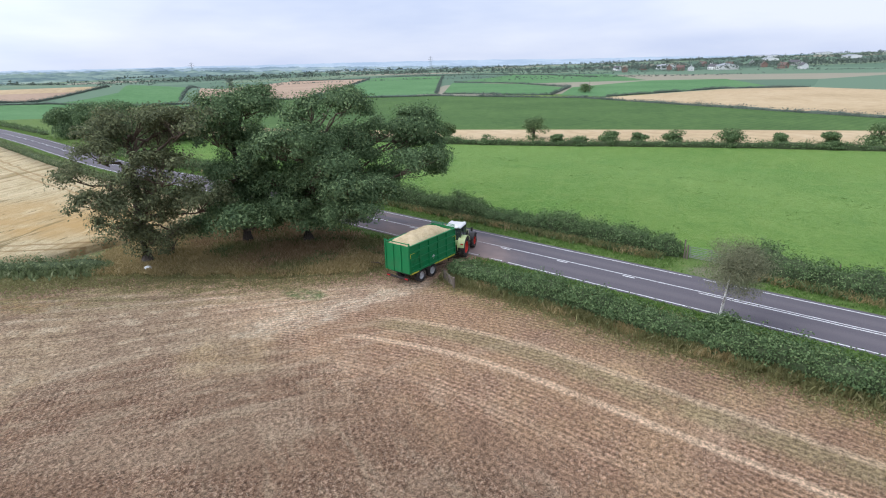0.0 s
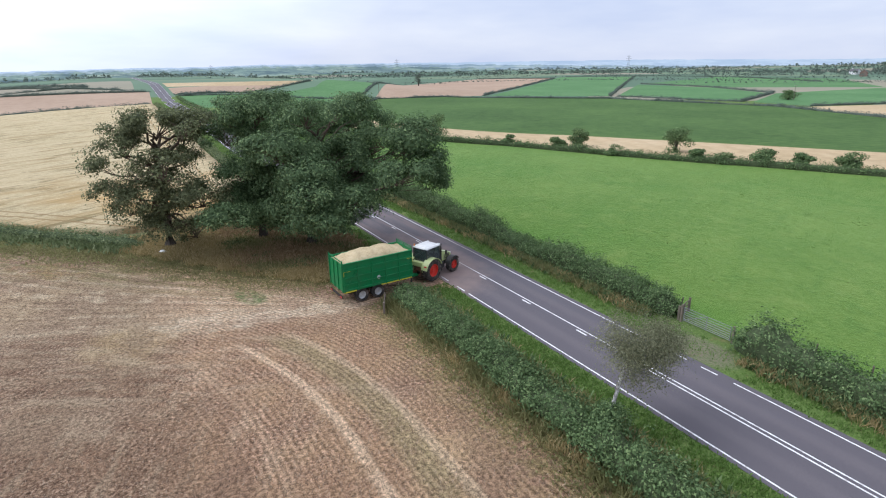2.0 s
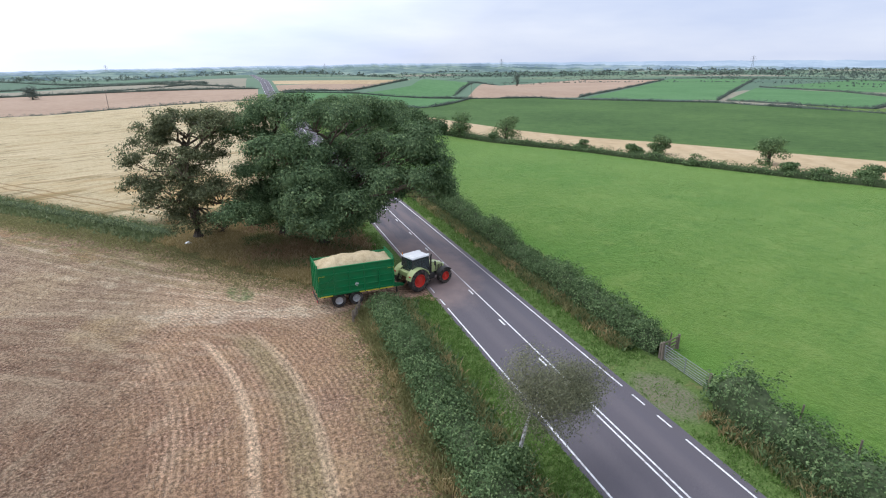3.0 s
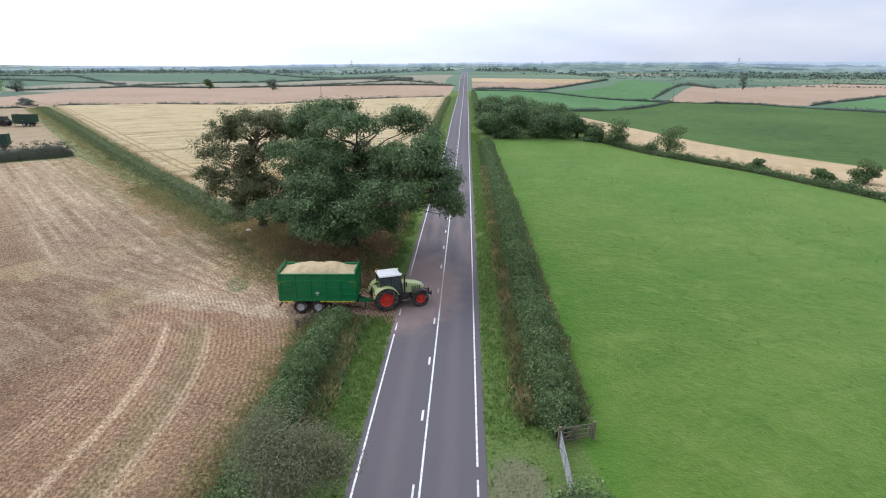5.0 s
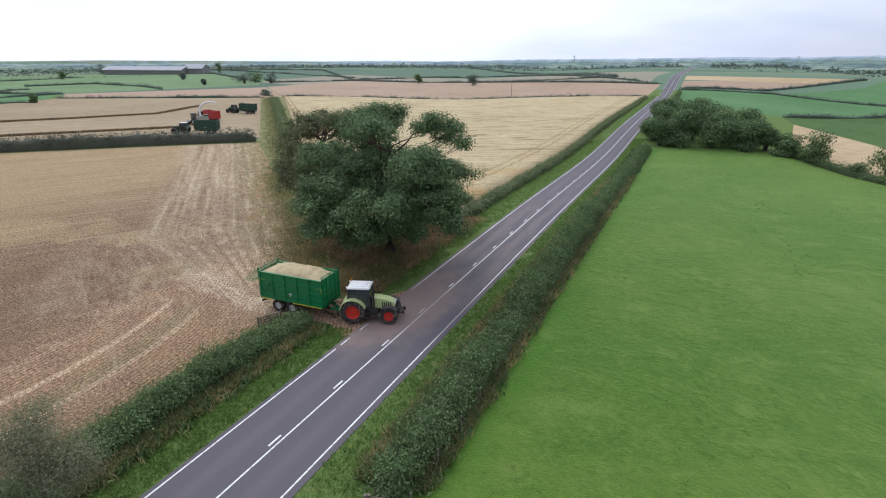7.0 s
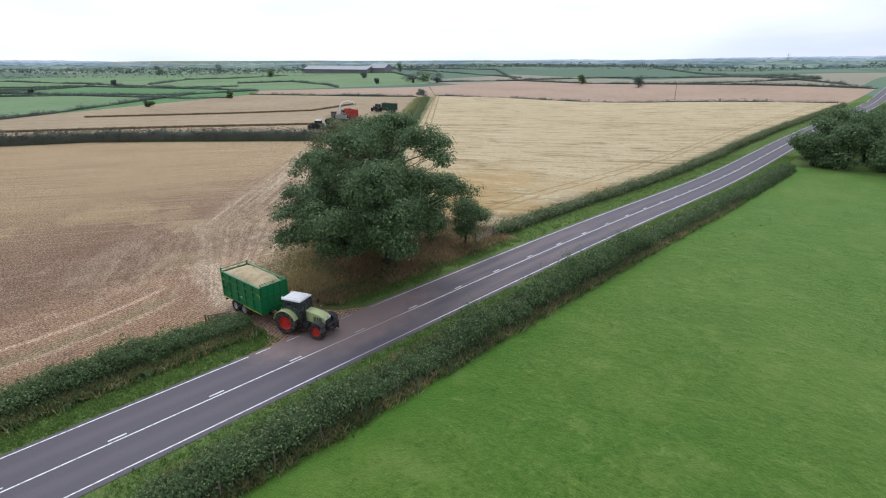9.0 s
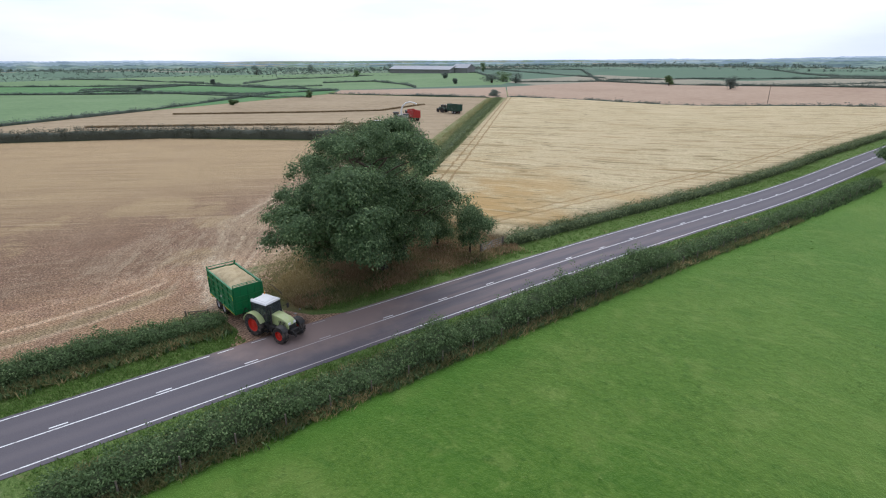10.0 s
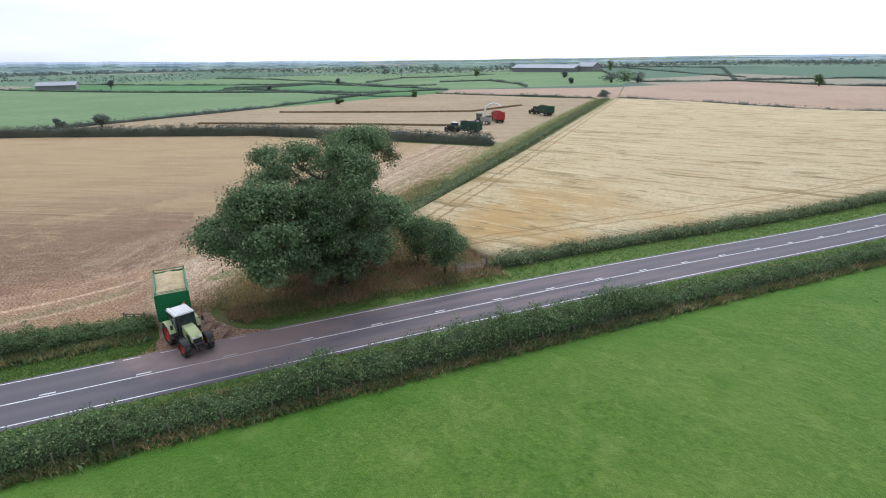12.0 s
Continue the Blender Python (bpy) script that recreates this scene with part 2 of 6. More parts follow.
    # Spilt chaff, then bare dusty earth with ruts in the gateway.
    for cx, cy, rx, ry, an in ((-13.6, 1.2, 3.4, 1.3, 165), (-20.5, 3.0, 6.0, 1.9, 165)):
        k = s.calc("MULTIPLY", blob(s, cx, cy, rx, ry, an, s.noise(0.8, 5, 0.8), 3.0), s.step(s.noise(1.2, 6, 0.9, squash=(0.5, 1.5, radians(165)), warp=0.5), 0.4, 0.66))
        c = s.mix(s.calc("MULTIPLY", k, 0.75), c, (0.560, 0.500, 0.360))
    g = blob(s, -7.2, 3.9, 7.5, 3.6, 172, mid, 1.4)
    earth = s.ramp(s.noise(1.1, 5, 0.75), (0.3, (0.169, 0.107, 0.070)), (0.5, (0.305, 0.206, 0.138)), (0.72, (0.430, 0.315, 0.219)))
    c = s.mix(s.calc("MULTIPLY", g, 0.92), c, earth)
    gp = s.calc("MULTIPLY", blob(s, -18.2, 6.6, 2.2, 1.1, 105, mid, 1.4), s.step(s.noise(1.5, 4, 0.7), 0.35, 0.6))
    c = s.mix(s.calc("MULTIPLY", gp, 0.85), c, (0.110, 0.175, 0.062))
    ruts = s.noise(0.5, 5, 0.7, squash=(0.3, 2.2, radians(155)), warp=0.5)
    k = s.calc("MULTIPLY", blob(s, -5.0, 4.0, 3.4, 2.1, 35, mid, 0.8), s.step(ruts, 0.48, 0.56))
    c = s.mix(s.calc("MULTIPLY", k, 0.9), c, (0.062, 0.037, 0.026))
    # Greener margins.
    mrun, mside = along(s, -19, 13, -60, 57)
    m = s.calc("MULTIPLY", s.step(s.calc("ABSOLUTE", mside), 7.0, 2.0), s.step(mrun, -12, -2))
    m = s.calc("MULTIPLY", m, s.step(s.noise(0.7, 5, 0.7, squash=(0.4, 1.6, radians(136))), 0.4, 0.62))
    c = s.mix(s.calc("MULTIPLY", m, 0.75), c, (0.205, 0.182, 0.076))
    hm = s.calc("MULTIPLY", s.step(s.calc("ADD", x, s.calc("MULTIPLY", mid, 3)), -12.0, -8.5), s.step(s.noise(0.9, 5, 0.7), 0.36, 0.6))
    c = s.mix(s.calc("MULTIPLY", s.calc("MULTIPLY", hm, s.step(y, 1.0, -1.5)), 0.6), c, (0.169, 0.163, 0.053))
    # The grain of cut stalks and clods, over all of it.
    tufty = s.noise(4.6, 4, 0.8, warp=0.3)
    grain = s.calc("ADD", s.calc("MULTIPLY", s.calc("SUBTRACT", tufty, 0.5), 5.0), s.calc("MULTIPLY", s.calc("MULTIPLY", s.calc("MULTIPLY", rows, head), s.step(s.noise(0.25, 4, 0.7), 0.36, 0.6, 0.2, 1.0)), 0.22))
    grain = s.calc("ADD", grain, s.calc("MULTIPLY", s.calc("SUBTRACT", s.noise(15, 3, 0.8), 0.5), 3.0))
    c = s.mix(1.0, c, s.step(grain, -1.0, 1.0, 0.46, 1.86), "MULTIPLY")
    c = s.mix(1.0, c, s.mix(head, (0.86, 0.86, 0.84), (1.08, 1.03, 1.03)), "MULTIPLY")      # reddish soil shows through on the headland
    return s.colour(c).bump(s.calc("ADD", fine, s.calc("MULTIPLY", ridge, 0.3)), 0.9, 0.1).m


def cropped(name, dark, mid, light, nx, ny, pitch=3.0, rows=0.25, scale=0.3):
    """A far or standing field: mottled, with faint lines of working."""
    s = Shade(name, 0.95, 0, 0.1)
    n = s.calc("ADD", s.calc("MULTIPLY", s.noise(0.02, 3), 0.45), s.calc("MULTIPLY", s.noise(scale, 5, 0.7), 0.55))
    c = s.ramp(n, (0.32, dark), (0.5, mid), (0.7, light))
    c = s.mix(s.step(row_lines(s, nx, ny, pitch, 0.3), 0.0, 1.0, 0, rows), c, dark)
    streak = s.noise(0.12, 4, 0.6, squash=(0.3, 2.5, math.atan2(nx, -ny)))
    c = s.mix(s.step(streak, 0.55, 0.75, 0, 0.4), c, light)
    return s.colour(c).bump(s.noise(3, 4, 0.7), 0.7, 0.1).m


def pasture_grass():
    s = Shade("pasture_grass", 0.9, 0, 0.15)
    s.bsdf.inputs["Sheen Weight"].default_value = 0.38      # the sward is a fuzz of blades
    s.bsdf.inputs["Sheen Roughness"].default_value = 0.3
    s.bsdf.inputs["Sheen Tint"].default_value = (0.62, 0.9, 0.34, 1)
    x, y, _ = s.xyz()
    big, mid, small = s.noise(0.03, 4, 0.6), s.noise(0.22, 5, 0.7), s.noise(0.9, 5, 0.75)
    fine = s.calc("ADD", s.calc("MULTIPLY", s.noise(2.2, 5, 0.9), 0.6), s.calc("MULTIPLY", s.noise(8, 3, 0.9), 0.4))
    c = s.ramp(fine, (0.36, (0.031, 0.075, 0.009)), (0.48, (0.068, 0.141, 0.018)), (0.55, (0.090, 0.169, 0.026)), (0.66, (0.161, 0.251, 0.057)))
    c = s.mix(s.step(big, 0.42, 0.62, 0, 0.5), c, (0.116, 0.191, 0.037))
    c = s.mix(s.step(big, 0.48, 0.36, 0, 0.4), c, (0.050, 0.138, 0.013))
    c = s.mix(s.step(mid, 0.52, 0.66, 0, 0.6), c, (0.138, 0.206, 0.048))
    c = s.mix(s.step(mid, 0.46, 0.34, 0, 0.5), c, (0.042, 0.113, 0.011))
    streak = s.noise(0.3, 5, 0.75, squash=(0.3, 1.8, radians(20)))
    c = s.mix(s.step(streak, 0.54, 0.7, 0, 0.55), c, (0.043, 0.113, 0.013))
    c = s.mix(s.step(streak, 0.44, 0.32, 0, 0.5), c, (0.141, 0.211, 0.051))
    c = s.mix(s.step(small, 0.57, 0.68, 0, 0.5), c, (0.025, 0.075, 0.007))
    c = s.mix(s.step(s.noise(0.7, 5, 0.8), 0.55, 0.72, 0, 0.55), c, (0.182, 0.251, 0.069))
    c = s.mix(s.step(s.noise(3.2, 4, 0.8), 0.64, 0.72, 0, 0.8), c, (0.240, 0.289, 0.107))
    lush = s.calc("MULTIPLY", s.step(s.calc("ADD", x, s.calc("MULTIPLY", mid, 3)), 15, 10.5), 0.45)
    c = s.mix(lush, c, (0.052, 0.157, 0.012))
    c = s.mix(1.0, c, (1.04, 1.0, 0.87), "MULTIPLY")
    return s.colour(c).bump(s.calc("ADD", fine, s.calc("MULTIPLY", small, 1.2)), 1.0, 0.16).m


def rough_grass():
    s = Shade("rough_grass", 0.95, 0, 0.1)
    x, y, _ = s.xyz()
    mid, fine = s.noise(0.6, 5, 0.7), s.noise(6, 4, 0.75)
    c = s.ramp(fine, (0.3, (0.056, 0.092, 0.022)), (0.52, (0.115, 0.175, 0.046)), (0.75, (0.200, 0.240, 0.082)))
    dry = s.mix(s.step(mid, 0.35, 0.65), (0.165, 0.140, 0.062), (0.225, 0.150, 0.084))
    # Seeding brown grass in the corner under the trees.
    k = s.calc("MULTIPLY", s.step(x, -4.2, -7), s.step(y, 4, 7))
    k = s.calc("MULTIPLY", k, s.step(y, 36, 28))
    c = s.mix(s.calc("MULTIPLY", k, 0.8), c, dry)
    c = s.mix(s.step(mid, 0.56, 0.72, 0, 0.5), c, dry)
    lay = blob(s, 4.9, -17.6, 2.7, 1.7, 90, mid, 1.2)
    c = s.mix(s.calc("MULTIPLY", s.calc("MULTIPLY", lay, s.step(fine, 0.3, 0.62)), 0.85), c, (0.200, 0.165, 0.130))
    srun, sside = along(s, -27, 28, -164, 180)
    bank = s.calc("MULTIPLY", s.step(s.calc("ABSOLUTE", s.calc("SUBTRACT", sside, 2.5)), 9, 5), s.step(srun, -2, 3))
    c = s.mix(s.calc("MULTIPLY", bank, s.step(s.noise(0.8, 5, 0.7, squash=(0.3, 1.4, radians(133))), 0.3, 0.6)), c, (0.24, 0.215, 0.11))
    return s.colour(c).bump(s.calc("ADD", fine, mid), 0.9, 0.12).m


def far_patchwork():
    s = Shade("hazed_far_fields", 0.95, 0, 0.1)
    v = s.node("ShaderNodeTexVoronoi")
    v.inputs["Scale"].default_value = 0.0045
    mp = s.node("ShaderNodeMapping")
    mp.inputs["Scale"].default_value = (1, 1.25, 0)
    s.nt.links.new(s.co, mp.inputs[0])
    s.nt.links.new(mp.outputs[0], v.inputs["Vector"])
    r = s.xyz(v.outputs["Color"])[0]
    # Greens dulled and blued: distance haze is mixed into the field colours.
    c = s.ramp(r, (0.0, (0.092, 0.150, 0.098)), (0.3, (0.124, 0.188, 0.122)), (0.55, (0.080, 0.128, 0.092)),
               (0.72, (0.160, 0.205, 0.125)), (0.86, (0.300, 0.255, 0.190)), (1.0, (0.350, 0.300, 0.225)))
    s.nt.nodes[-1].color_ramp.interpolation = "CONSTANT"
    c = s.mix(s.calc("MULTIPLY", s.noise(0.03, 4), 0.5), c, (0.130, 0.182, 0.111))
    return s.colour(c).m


# ---- ground ----
def sstep(a, b, v):
    t = min(1.0, max(0.0, (v - a) / (b - a)))
    return t * t * (3 - 2 * t)


def height(x, y):
    """The lie of the land."""
    r = math.hypot(x, y)
    north = sstep(280, 425, y) * sstep(270, 110, x) * sstep(-200, -20, x)      # the rise that the road climbs
    z = -4.6 * sstep(12, 95, x) * (1 - 0.5 * sstep(250, 900, x)) * (1 - north) + 7.0 * north
    z -= 1.7 * math.exp(-((x + 97) / 42) ** 2 - ((y - 235) / 45) ** 2)
    z -= 1.3 * math.exp(-((y - 95) / 42) ** 2) * math.exp(-(x / 70) ** 2)
    far = sstep(220, 700, r)
    z += far * (2.2 * math.sin(x / 173 + 1.0) * math.cos(y / 211) + 1.8 * math.sin((x + y) / 297))
    z += 6 * sstep(500, 1500, x) * sstep(900, -200, y) - 18 * sstep(1000, 4200, r)
    bearing = math.degrees(math.atan2(x, y))
    z -= 11 * sstep(720, 1600, r) * sstep(22, -4, bearing) * sstep(-160, -120, bearing)     # a broad valley to the west and north
    z += 34 * sstep(900, 3500, x) * sstep(-2500, 0, -y)
    return z


M_STUBBLE = near_stubble()
M_PASTURE = pasture_grass()
M_ROUGH = rough_grass()
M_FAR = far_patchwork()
M_BARLEY_SOIL = cropped("barley_floor", (0.26, 0.19, 0.10), (0.38, 0.29, 0.17), (0.50, 0.40, 0.25), 0.73, 0.68)
M_PINK = cropped("pale_cut_stubble", (0.28, 0.19, 0.13), (0.36, 0.26, 0.18), (0.42, 0.31, 0.22), 0.3, 0.95, 5.0, 0.15)
M_TAN = cropped("tan_ripe_crop", (0.32, 0.24, 0.13), (0.44, 0.33, 0.19), (0.52, 0.41, 0.26), 0.9, -0.4, 6.0, 0.2)
M_CHOP = cropped("half_cut_stubble", (0.222, 0.165, 0.098), (0.315, 0.242, 0.148), (0.385, 0.305, 0.197), 0.82, -0.57, 9.0, 0.25)
M_MAIZE = cropped("dark_green_crop", (0.046, 0.085, 0.025), (0.070, 0.124, 0.036), (0.104, 0.168, 0.048), 0.2, 0.98, 3.0, 0.3)
M_LEY = cropped("green_ley", (0.070, 0.152, 0.058), (0.096, 0.192, 0.074), (0.132, 0.232, 0.098), 0.5, 0.87, 8.0, 0.15)
M_GRAZED = cropped("grazed_grass", (0.112, 0.176, 0.078), (0.146, 0.218, 0.100), (0.188, 0.258, 0.128), 0.5, -0.87, 8.0, 0.1)
GROUND_MATERIALS = [M_ROUGH, M_FAR, M_STUBBLE, M_PASTURE, M_BARLEY_SOIL, M_PINK, M_TAN, M_CHOP, M_MAIZE, M_LEY, M_GRAZED]

FIELDS = []


def field(material, outline):
    FIELDS.append((material, outline))


field(M_STUBBLE, [(-8.4, -260), (-8.4, 0.6), (-5.6, 0.9), (-3.25, -0.6), (-3.25, 9.4), (-4.6, 7.0), (-7.2, 5.3), (-9.2, 4.9), (-11.6, 6.0), (-14.2, 8.0), (-17.9, 11.4), (-22.4, 17.6), (-27.0, 24), (-80, 74), (-92, 62), (-131, 22), (-160, -34), (-190, -100), (-240, -260)])
field(M_BARLEY_SOIL, [(-9, 34), (-9, 281), (-40, 266), (-72, 250), (-100, 235), (-132, 218), (-174, 195), (-29, 32)])
field(M_PINK, [(-9, 284), (-6.19, 353.6), (-112.6, 360.6), (-248, 369), (-252, 270), (-177, 199), (-132, 222), (-100, 239), (-72, 254), (-40, 270)])
field(M_CHOP, [(-85, 80), (-94, 65), (-133, 26), (-162, -32), (-176, -48), (-221, 31), (-268, 140), (-206, 174), (-184, 190)])
field(M_PINK, [(-208, 178), (-270, 144), (-300, 165), (-250, 262), (-200, 206)])
field(M_PINK, [(-185, 191), (-177.5, 198.5), (-251, 268), (-250, 262), (-201, 206), (-207.5, 177)])
field(M_GRAZED, [(-178, -50), (-223, 31), (-297, 118), (-393, 11), (-573, -146), (-430, -300), (-260, -260)])
field(M_LEY, [(-270, 138), (-223, 33), (-297, 119), (-393, 12), (-430, 60), (-470, 112), (-300, 162)])
field(M_LEY, [(-395, 11), (-432, 60), (-472, 112), (-649, -107), (-575, -146)])
field(M_GRAZED, [(-303, 166), (-474, 114), (-652, -107), (-720, 200), (-610, 400), (-480, 440), (-330, 360), (-276, 288)])
field(M_PASTURE, [(8.6, -13.8), (8.6, 114), (36, 124), (47, 103), (66, 85), (82, 55), (95, 32), (110, 1), (132, -60), (160, -260), (13, -260), (9.4, -18.4)])
field(M_TAN, [(40, 126), (49, 105), (68, 87), (84, 57), (97, 34), (112, 2), (126, -40), (172, -40), (154, 0), (130, 46), (103, 97), (76, 136), (49, 196)])
field(M_MAIZE, [(49, 198), (77, 137), (104, 98), (131, 47), (164, -22), (202, -22), (232, 50), (264, 125), (250, 224), (174.4, 303.6), (125.8, 307.1), (48, 220)])
field(M_TAN, [(277, 114), (374, 74), (405, 29), (382, -12), (214, -27), (234, 48), (265, 112)])
field(M_LEY, [(7, 245), (48, 223), (121.8, 307.5), (100.5, 313.8), (54.3, 332.7), (6.96, 327.4)])
field(M_LEY, [(54.98, 333.1), (100.7, 315.8), (119.5, 321.5), (260.5, 564.5), (305, 757), (103.5, 370)])
field(M_PINK, [(124.5, 310.7), (173.8, 305.4), (203.4, 301.2), (535, 602), (469, 704), (264, 562)])
field(M_LEY, [(210.3, 298.6), (268, 240), (657, 563), (580, 640)])
field(M_LEY, [(270, 236), (283, 155), (371, 191), (421, 269), (430, 357)])
field(M_LEY, [(444, 366), (424, 267), (515, 180), (715, 307), (708, 462)])
field(M_LEY, [(285, 150), (280, 118), (376, 78), (417, 57), (555, 119), (511, 176), (373, 187)])
field(M_PINK, [(6.06, 336.4), (51.47, 342.6), (111.5, 405.1), (6.13, 373.8)])
field(M_TAN, [(6.15, 381.6), (88, 381.7), (112.1, 406), (114.7, 410.2), (6.2, 420.5)])


def inside(poly, x, y):
    odd, j = False, len(poly) - 1
    for i, (xi, yi) in enumerate(poly):
        xj, yj = poly[j]
        if (yi > y) != (yj > y) and x < (xj - xi) * (y - yi) / (yj - yi) + xi:
            odd = not odd
        j = i
    return odd


def grid_lines(near, step, far, grow):
    v, out = 0.0, [0.0]
    d = step
    while v < far:
        if v > near:
            d *= grow
        v += d
        out.append(v)
    return [-a for a in out[:0:-1]] + out


def build_ground():
    lines = grid_lines(150, 6.0, 4850, 1.09)
    bm = bmesh.new()
    vs = [[bm.verts.new((x, y, 0)) for x in lines] for y in lines]
    for a in range(len(lines) - 1):
        for b in range(len(lines) - 1):
            bm.faces.new((vs[a][b], vs[a][b + 1], vs[a + 1][b + 1], vs[a + 1][b]))
    # Cut the sheet along every field's edge, so that fields meet in clean lines.
    for _, poly in FIELDS:
        for (xa, ya), (xb, yb) in zip(poly, poly[1:] + poly[:1]):
            lo, hi = (min(xa, xb) - 0.5, min(ya, yb) - 0.5), (max(xa, xb) + 0.5, max(ya, yb) + 0.5)
            faces = []
            for f in bm.faces:
                px = [v.co.x for v in f.verts]
                py = [v.co.y for v in f.verts]
                if max(px) > lo[0] and min(px) < hi[0] and max(py) > lo[1] and min(py) < hi[1]:
                    faces.append(f)
            geom = set(faces)
            for f in faces:
                geom.update(f.verts)
                geom.update(f.edges)
            n = Vector((yb - ya, xa - xb, 0)).normalized()
            bmesh.ops.bisect_plane(bm, geom=list(geom), dist=1e-4, plane_co=(xa, ya, 0), plane_no=n)
    for f in bm.faces:
        c = f.calc_center_median()
        f.smooth = True
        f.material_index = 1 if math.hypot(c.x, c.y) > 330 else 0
        for m, poly in FIELDS:
            if inside(poly, c.x, c.y):
                f.material_index = GROUND_MATERIALS.index(m)
    for v in bm.verts:
        v.co.z = height(v.co.x, v.co.y)
    me = bpy.data.meshes.new("ground")
    bm.to_mesh(me)
    bm.free()
    for m in GROUND_MATERIALS:
        me.materials.append(m)
    tagged(new("ground", me), "rolling farmland of cut stubble, green pasture and far fields", "ground", kind="structure")


build_ground()


# ---- helpers for meshes ----
def part(name, bm, material, parent=None, label="", smooth=False):
    me = bpy.data.meshes.new(name)
    bm.to_mesh(me)
    bm.free()
    if smooth:
        me.shade_smooth()
    me.materials.append(material)
    ob = new(name, me)
    ob.parent = parent
    return tagged(ob, label)


def from_arrays(name, verts, faces, material, parent=None, label="", smooth=False):
    """A mesh from arrays of places and of equal-sized faces."""
    me = bpy.data.meshes.new(name)
    n, k = faces.shape
    me.vertices.add(len(verts))
    me.vertices.foreach_set("co", np.asarray(verts, np.float32).ravel())
    me.loops.add(n * k)
    me.loops.foreach_set("vertex_index", faces.astype(np.int32).ravel())
    me.polygons.add(n)
    me.polygons.foreach_set("loop_start", np.arange(0, n * k, k, dtype=np.int32))
    me.update(calc_edges=True)
    me.validate()
    if smooth:
        me.shade_smooth()
    me.materials.append(material)
    ob = new(name, me)
    ob.parent = parent
    return tagged(ob, label)


# ---- road ----
def road_surface():
    s = Shade("worn_asphalt", 0.85, 0, 0.3)
    x, y, _ = s.xyz()
    fine, mid = s.noise(22, 4, 0.8), s.noise(0.55, 5, 0.6)
    c = s.ramp(fine, (0.3, (0.076, 0.068, 0.075)), (0.7, (0.132, 0.117, 0.126)))
    lanes = s.calc("ABSOLUTE", s.calc("SUBTRACT", s.calc("ABSOLUTE", s.calc("SUBTRACT", x, 0.15)), 1.5))
    c = s.mix(s.step(s.calc("ADD", lanes, s.calc("MULTIPLY", mid, 0.5)), 0.95, 0.35, 0, 0.35), c, (0.152, 0.131, 0.134))
    c = s.mix(s.step(s.noise(0.2, 4, 0.6, squash=(3, 0.25)), 0.5, 0.75, 0, 0.4), c, (0.10, 0.095, 0.11))
    # Reddish field dust carried out of the gateway.
    gx, gy = s.calc("DIVIDE", s.calc("ADD", x, 3.4), 5.4), s.calc("DIVIDE", s.calc("SUBTRACT", y, 7.0), 9.0)
    g = s.calc("ADD", s.calc("MULTIPLY", gx, gx), s.calc("MULTIPLY", gy, gy))
    g = s.step(s.calc("ADD", g, s.calc("MULTIPLY", s.calc("SUBTRACT", mid, 0.5), 1.3)), 1.5, 0.2)
    c = s.mix(s.calc("MULTIPLY", g, 0.8), c, (0.27, 0.195, 0.165))
    tail = s.calc("MULTIPLY", s.step(y, 5, 14), s.step(y, 90, 25))
    tail = s.calc("MULTIPLY", tail, s.step(s.noise(0.3, 4, 0.6, squash=(3, 0.3)), 0.4, 0.6))
    c = s.mix(s.calc("MULTIPLY", tail, 0.5), c, (0.20, 0.15, 0.138))
    return s.colour(c).bump(fine, 0.4, 0.01).m


M_ROAD = road_surface()
s = Shade("road_paint", 0.7, 0, 0.3)
x_, y_, _ = s.xyz()
dusty = s.calc("MULTIPLY", s.step(s.calc("ABSOLUTE", s.calc("SUBTRACT", y_, 6.5)), 7, 2.5), 0.75)
M_PAINT = s.colour(s.mix(s.calc("MAXIMUM", dusty, s.step(s.noise(4, 6, 0.8), 0.46, 0.66, 0, 0.7)), (0.72, 0.72, 0.70), (0.25, 0.20, 0.18))).m
ROAD_L, ROAD_R = -3.2, 3.5


def road_z(x, y):
    return height(0, y) + 0.09 - 0.018 * abs(x - 0.15)


def ribbon(name, xa, xb, ya, yb, material, parent=None, lift=0.0, step=2.0, cols=1):
    n = max(1, int((yb - ya) / step))
    ys = [ya + (yb - ya) * k / n for k in range(n + 1)]
    xs = [xa + (xb - xa) * k / cols for k in range(cols + 1)]
    vs = np.array([(x, y, road_z(x, y) + lift) for y in ys for x in xs])
    w = cols + 1
    fs = np.array([(r * w + c, r * w + c + 1, (r + 1) * w + c + 1, (r + 1) * w + c) for r in range(n) for c in range(cols)])
    return from_arrays(name, vs, fs, material, parent, smooth=True)


road = ribbon("road", ROAD_L, ROAD_R, -260, 1500, M_ROAD, step=3.0, cols=8)
tagged(road, "worn grey asphalt country road with white lines", "road", kind="structure")
for xa, ya, yb in ((-2.93, -260, -2.2), (-2.93, 9.5, 1500), (2.99, -260, -21.1), (2.99, -16.0, 1500), (0.24, -260, 1500), (-0.08, -260, -17.4)):
    ribbon("solid_line", xa, xa + 0.105, ya, yb, M_PAINT, road, 0.006, 4.0)
for k in range(-2, 60):
    ribbon("dash", -0.08, 0.05, 6 * k - 0.5, 6 * k + 0.5, M_PAINT, road, 0.006)
for k in range(4):
    ribbon("edge_dash", -2.93, -2.825, -1.6 + 2.6 * k, -0.4 + 2.6 * k, M_PAINT, road, 0.006)
for ya in (-18.0, -20.1):
    ribbon("edge_dash", 2.99, 3.095, ya, ya + 1.1, M_PAINT, road, 0.006)


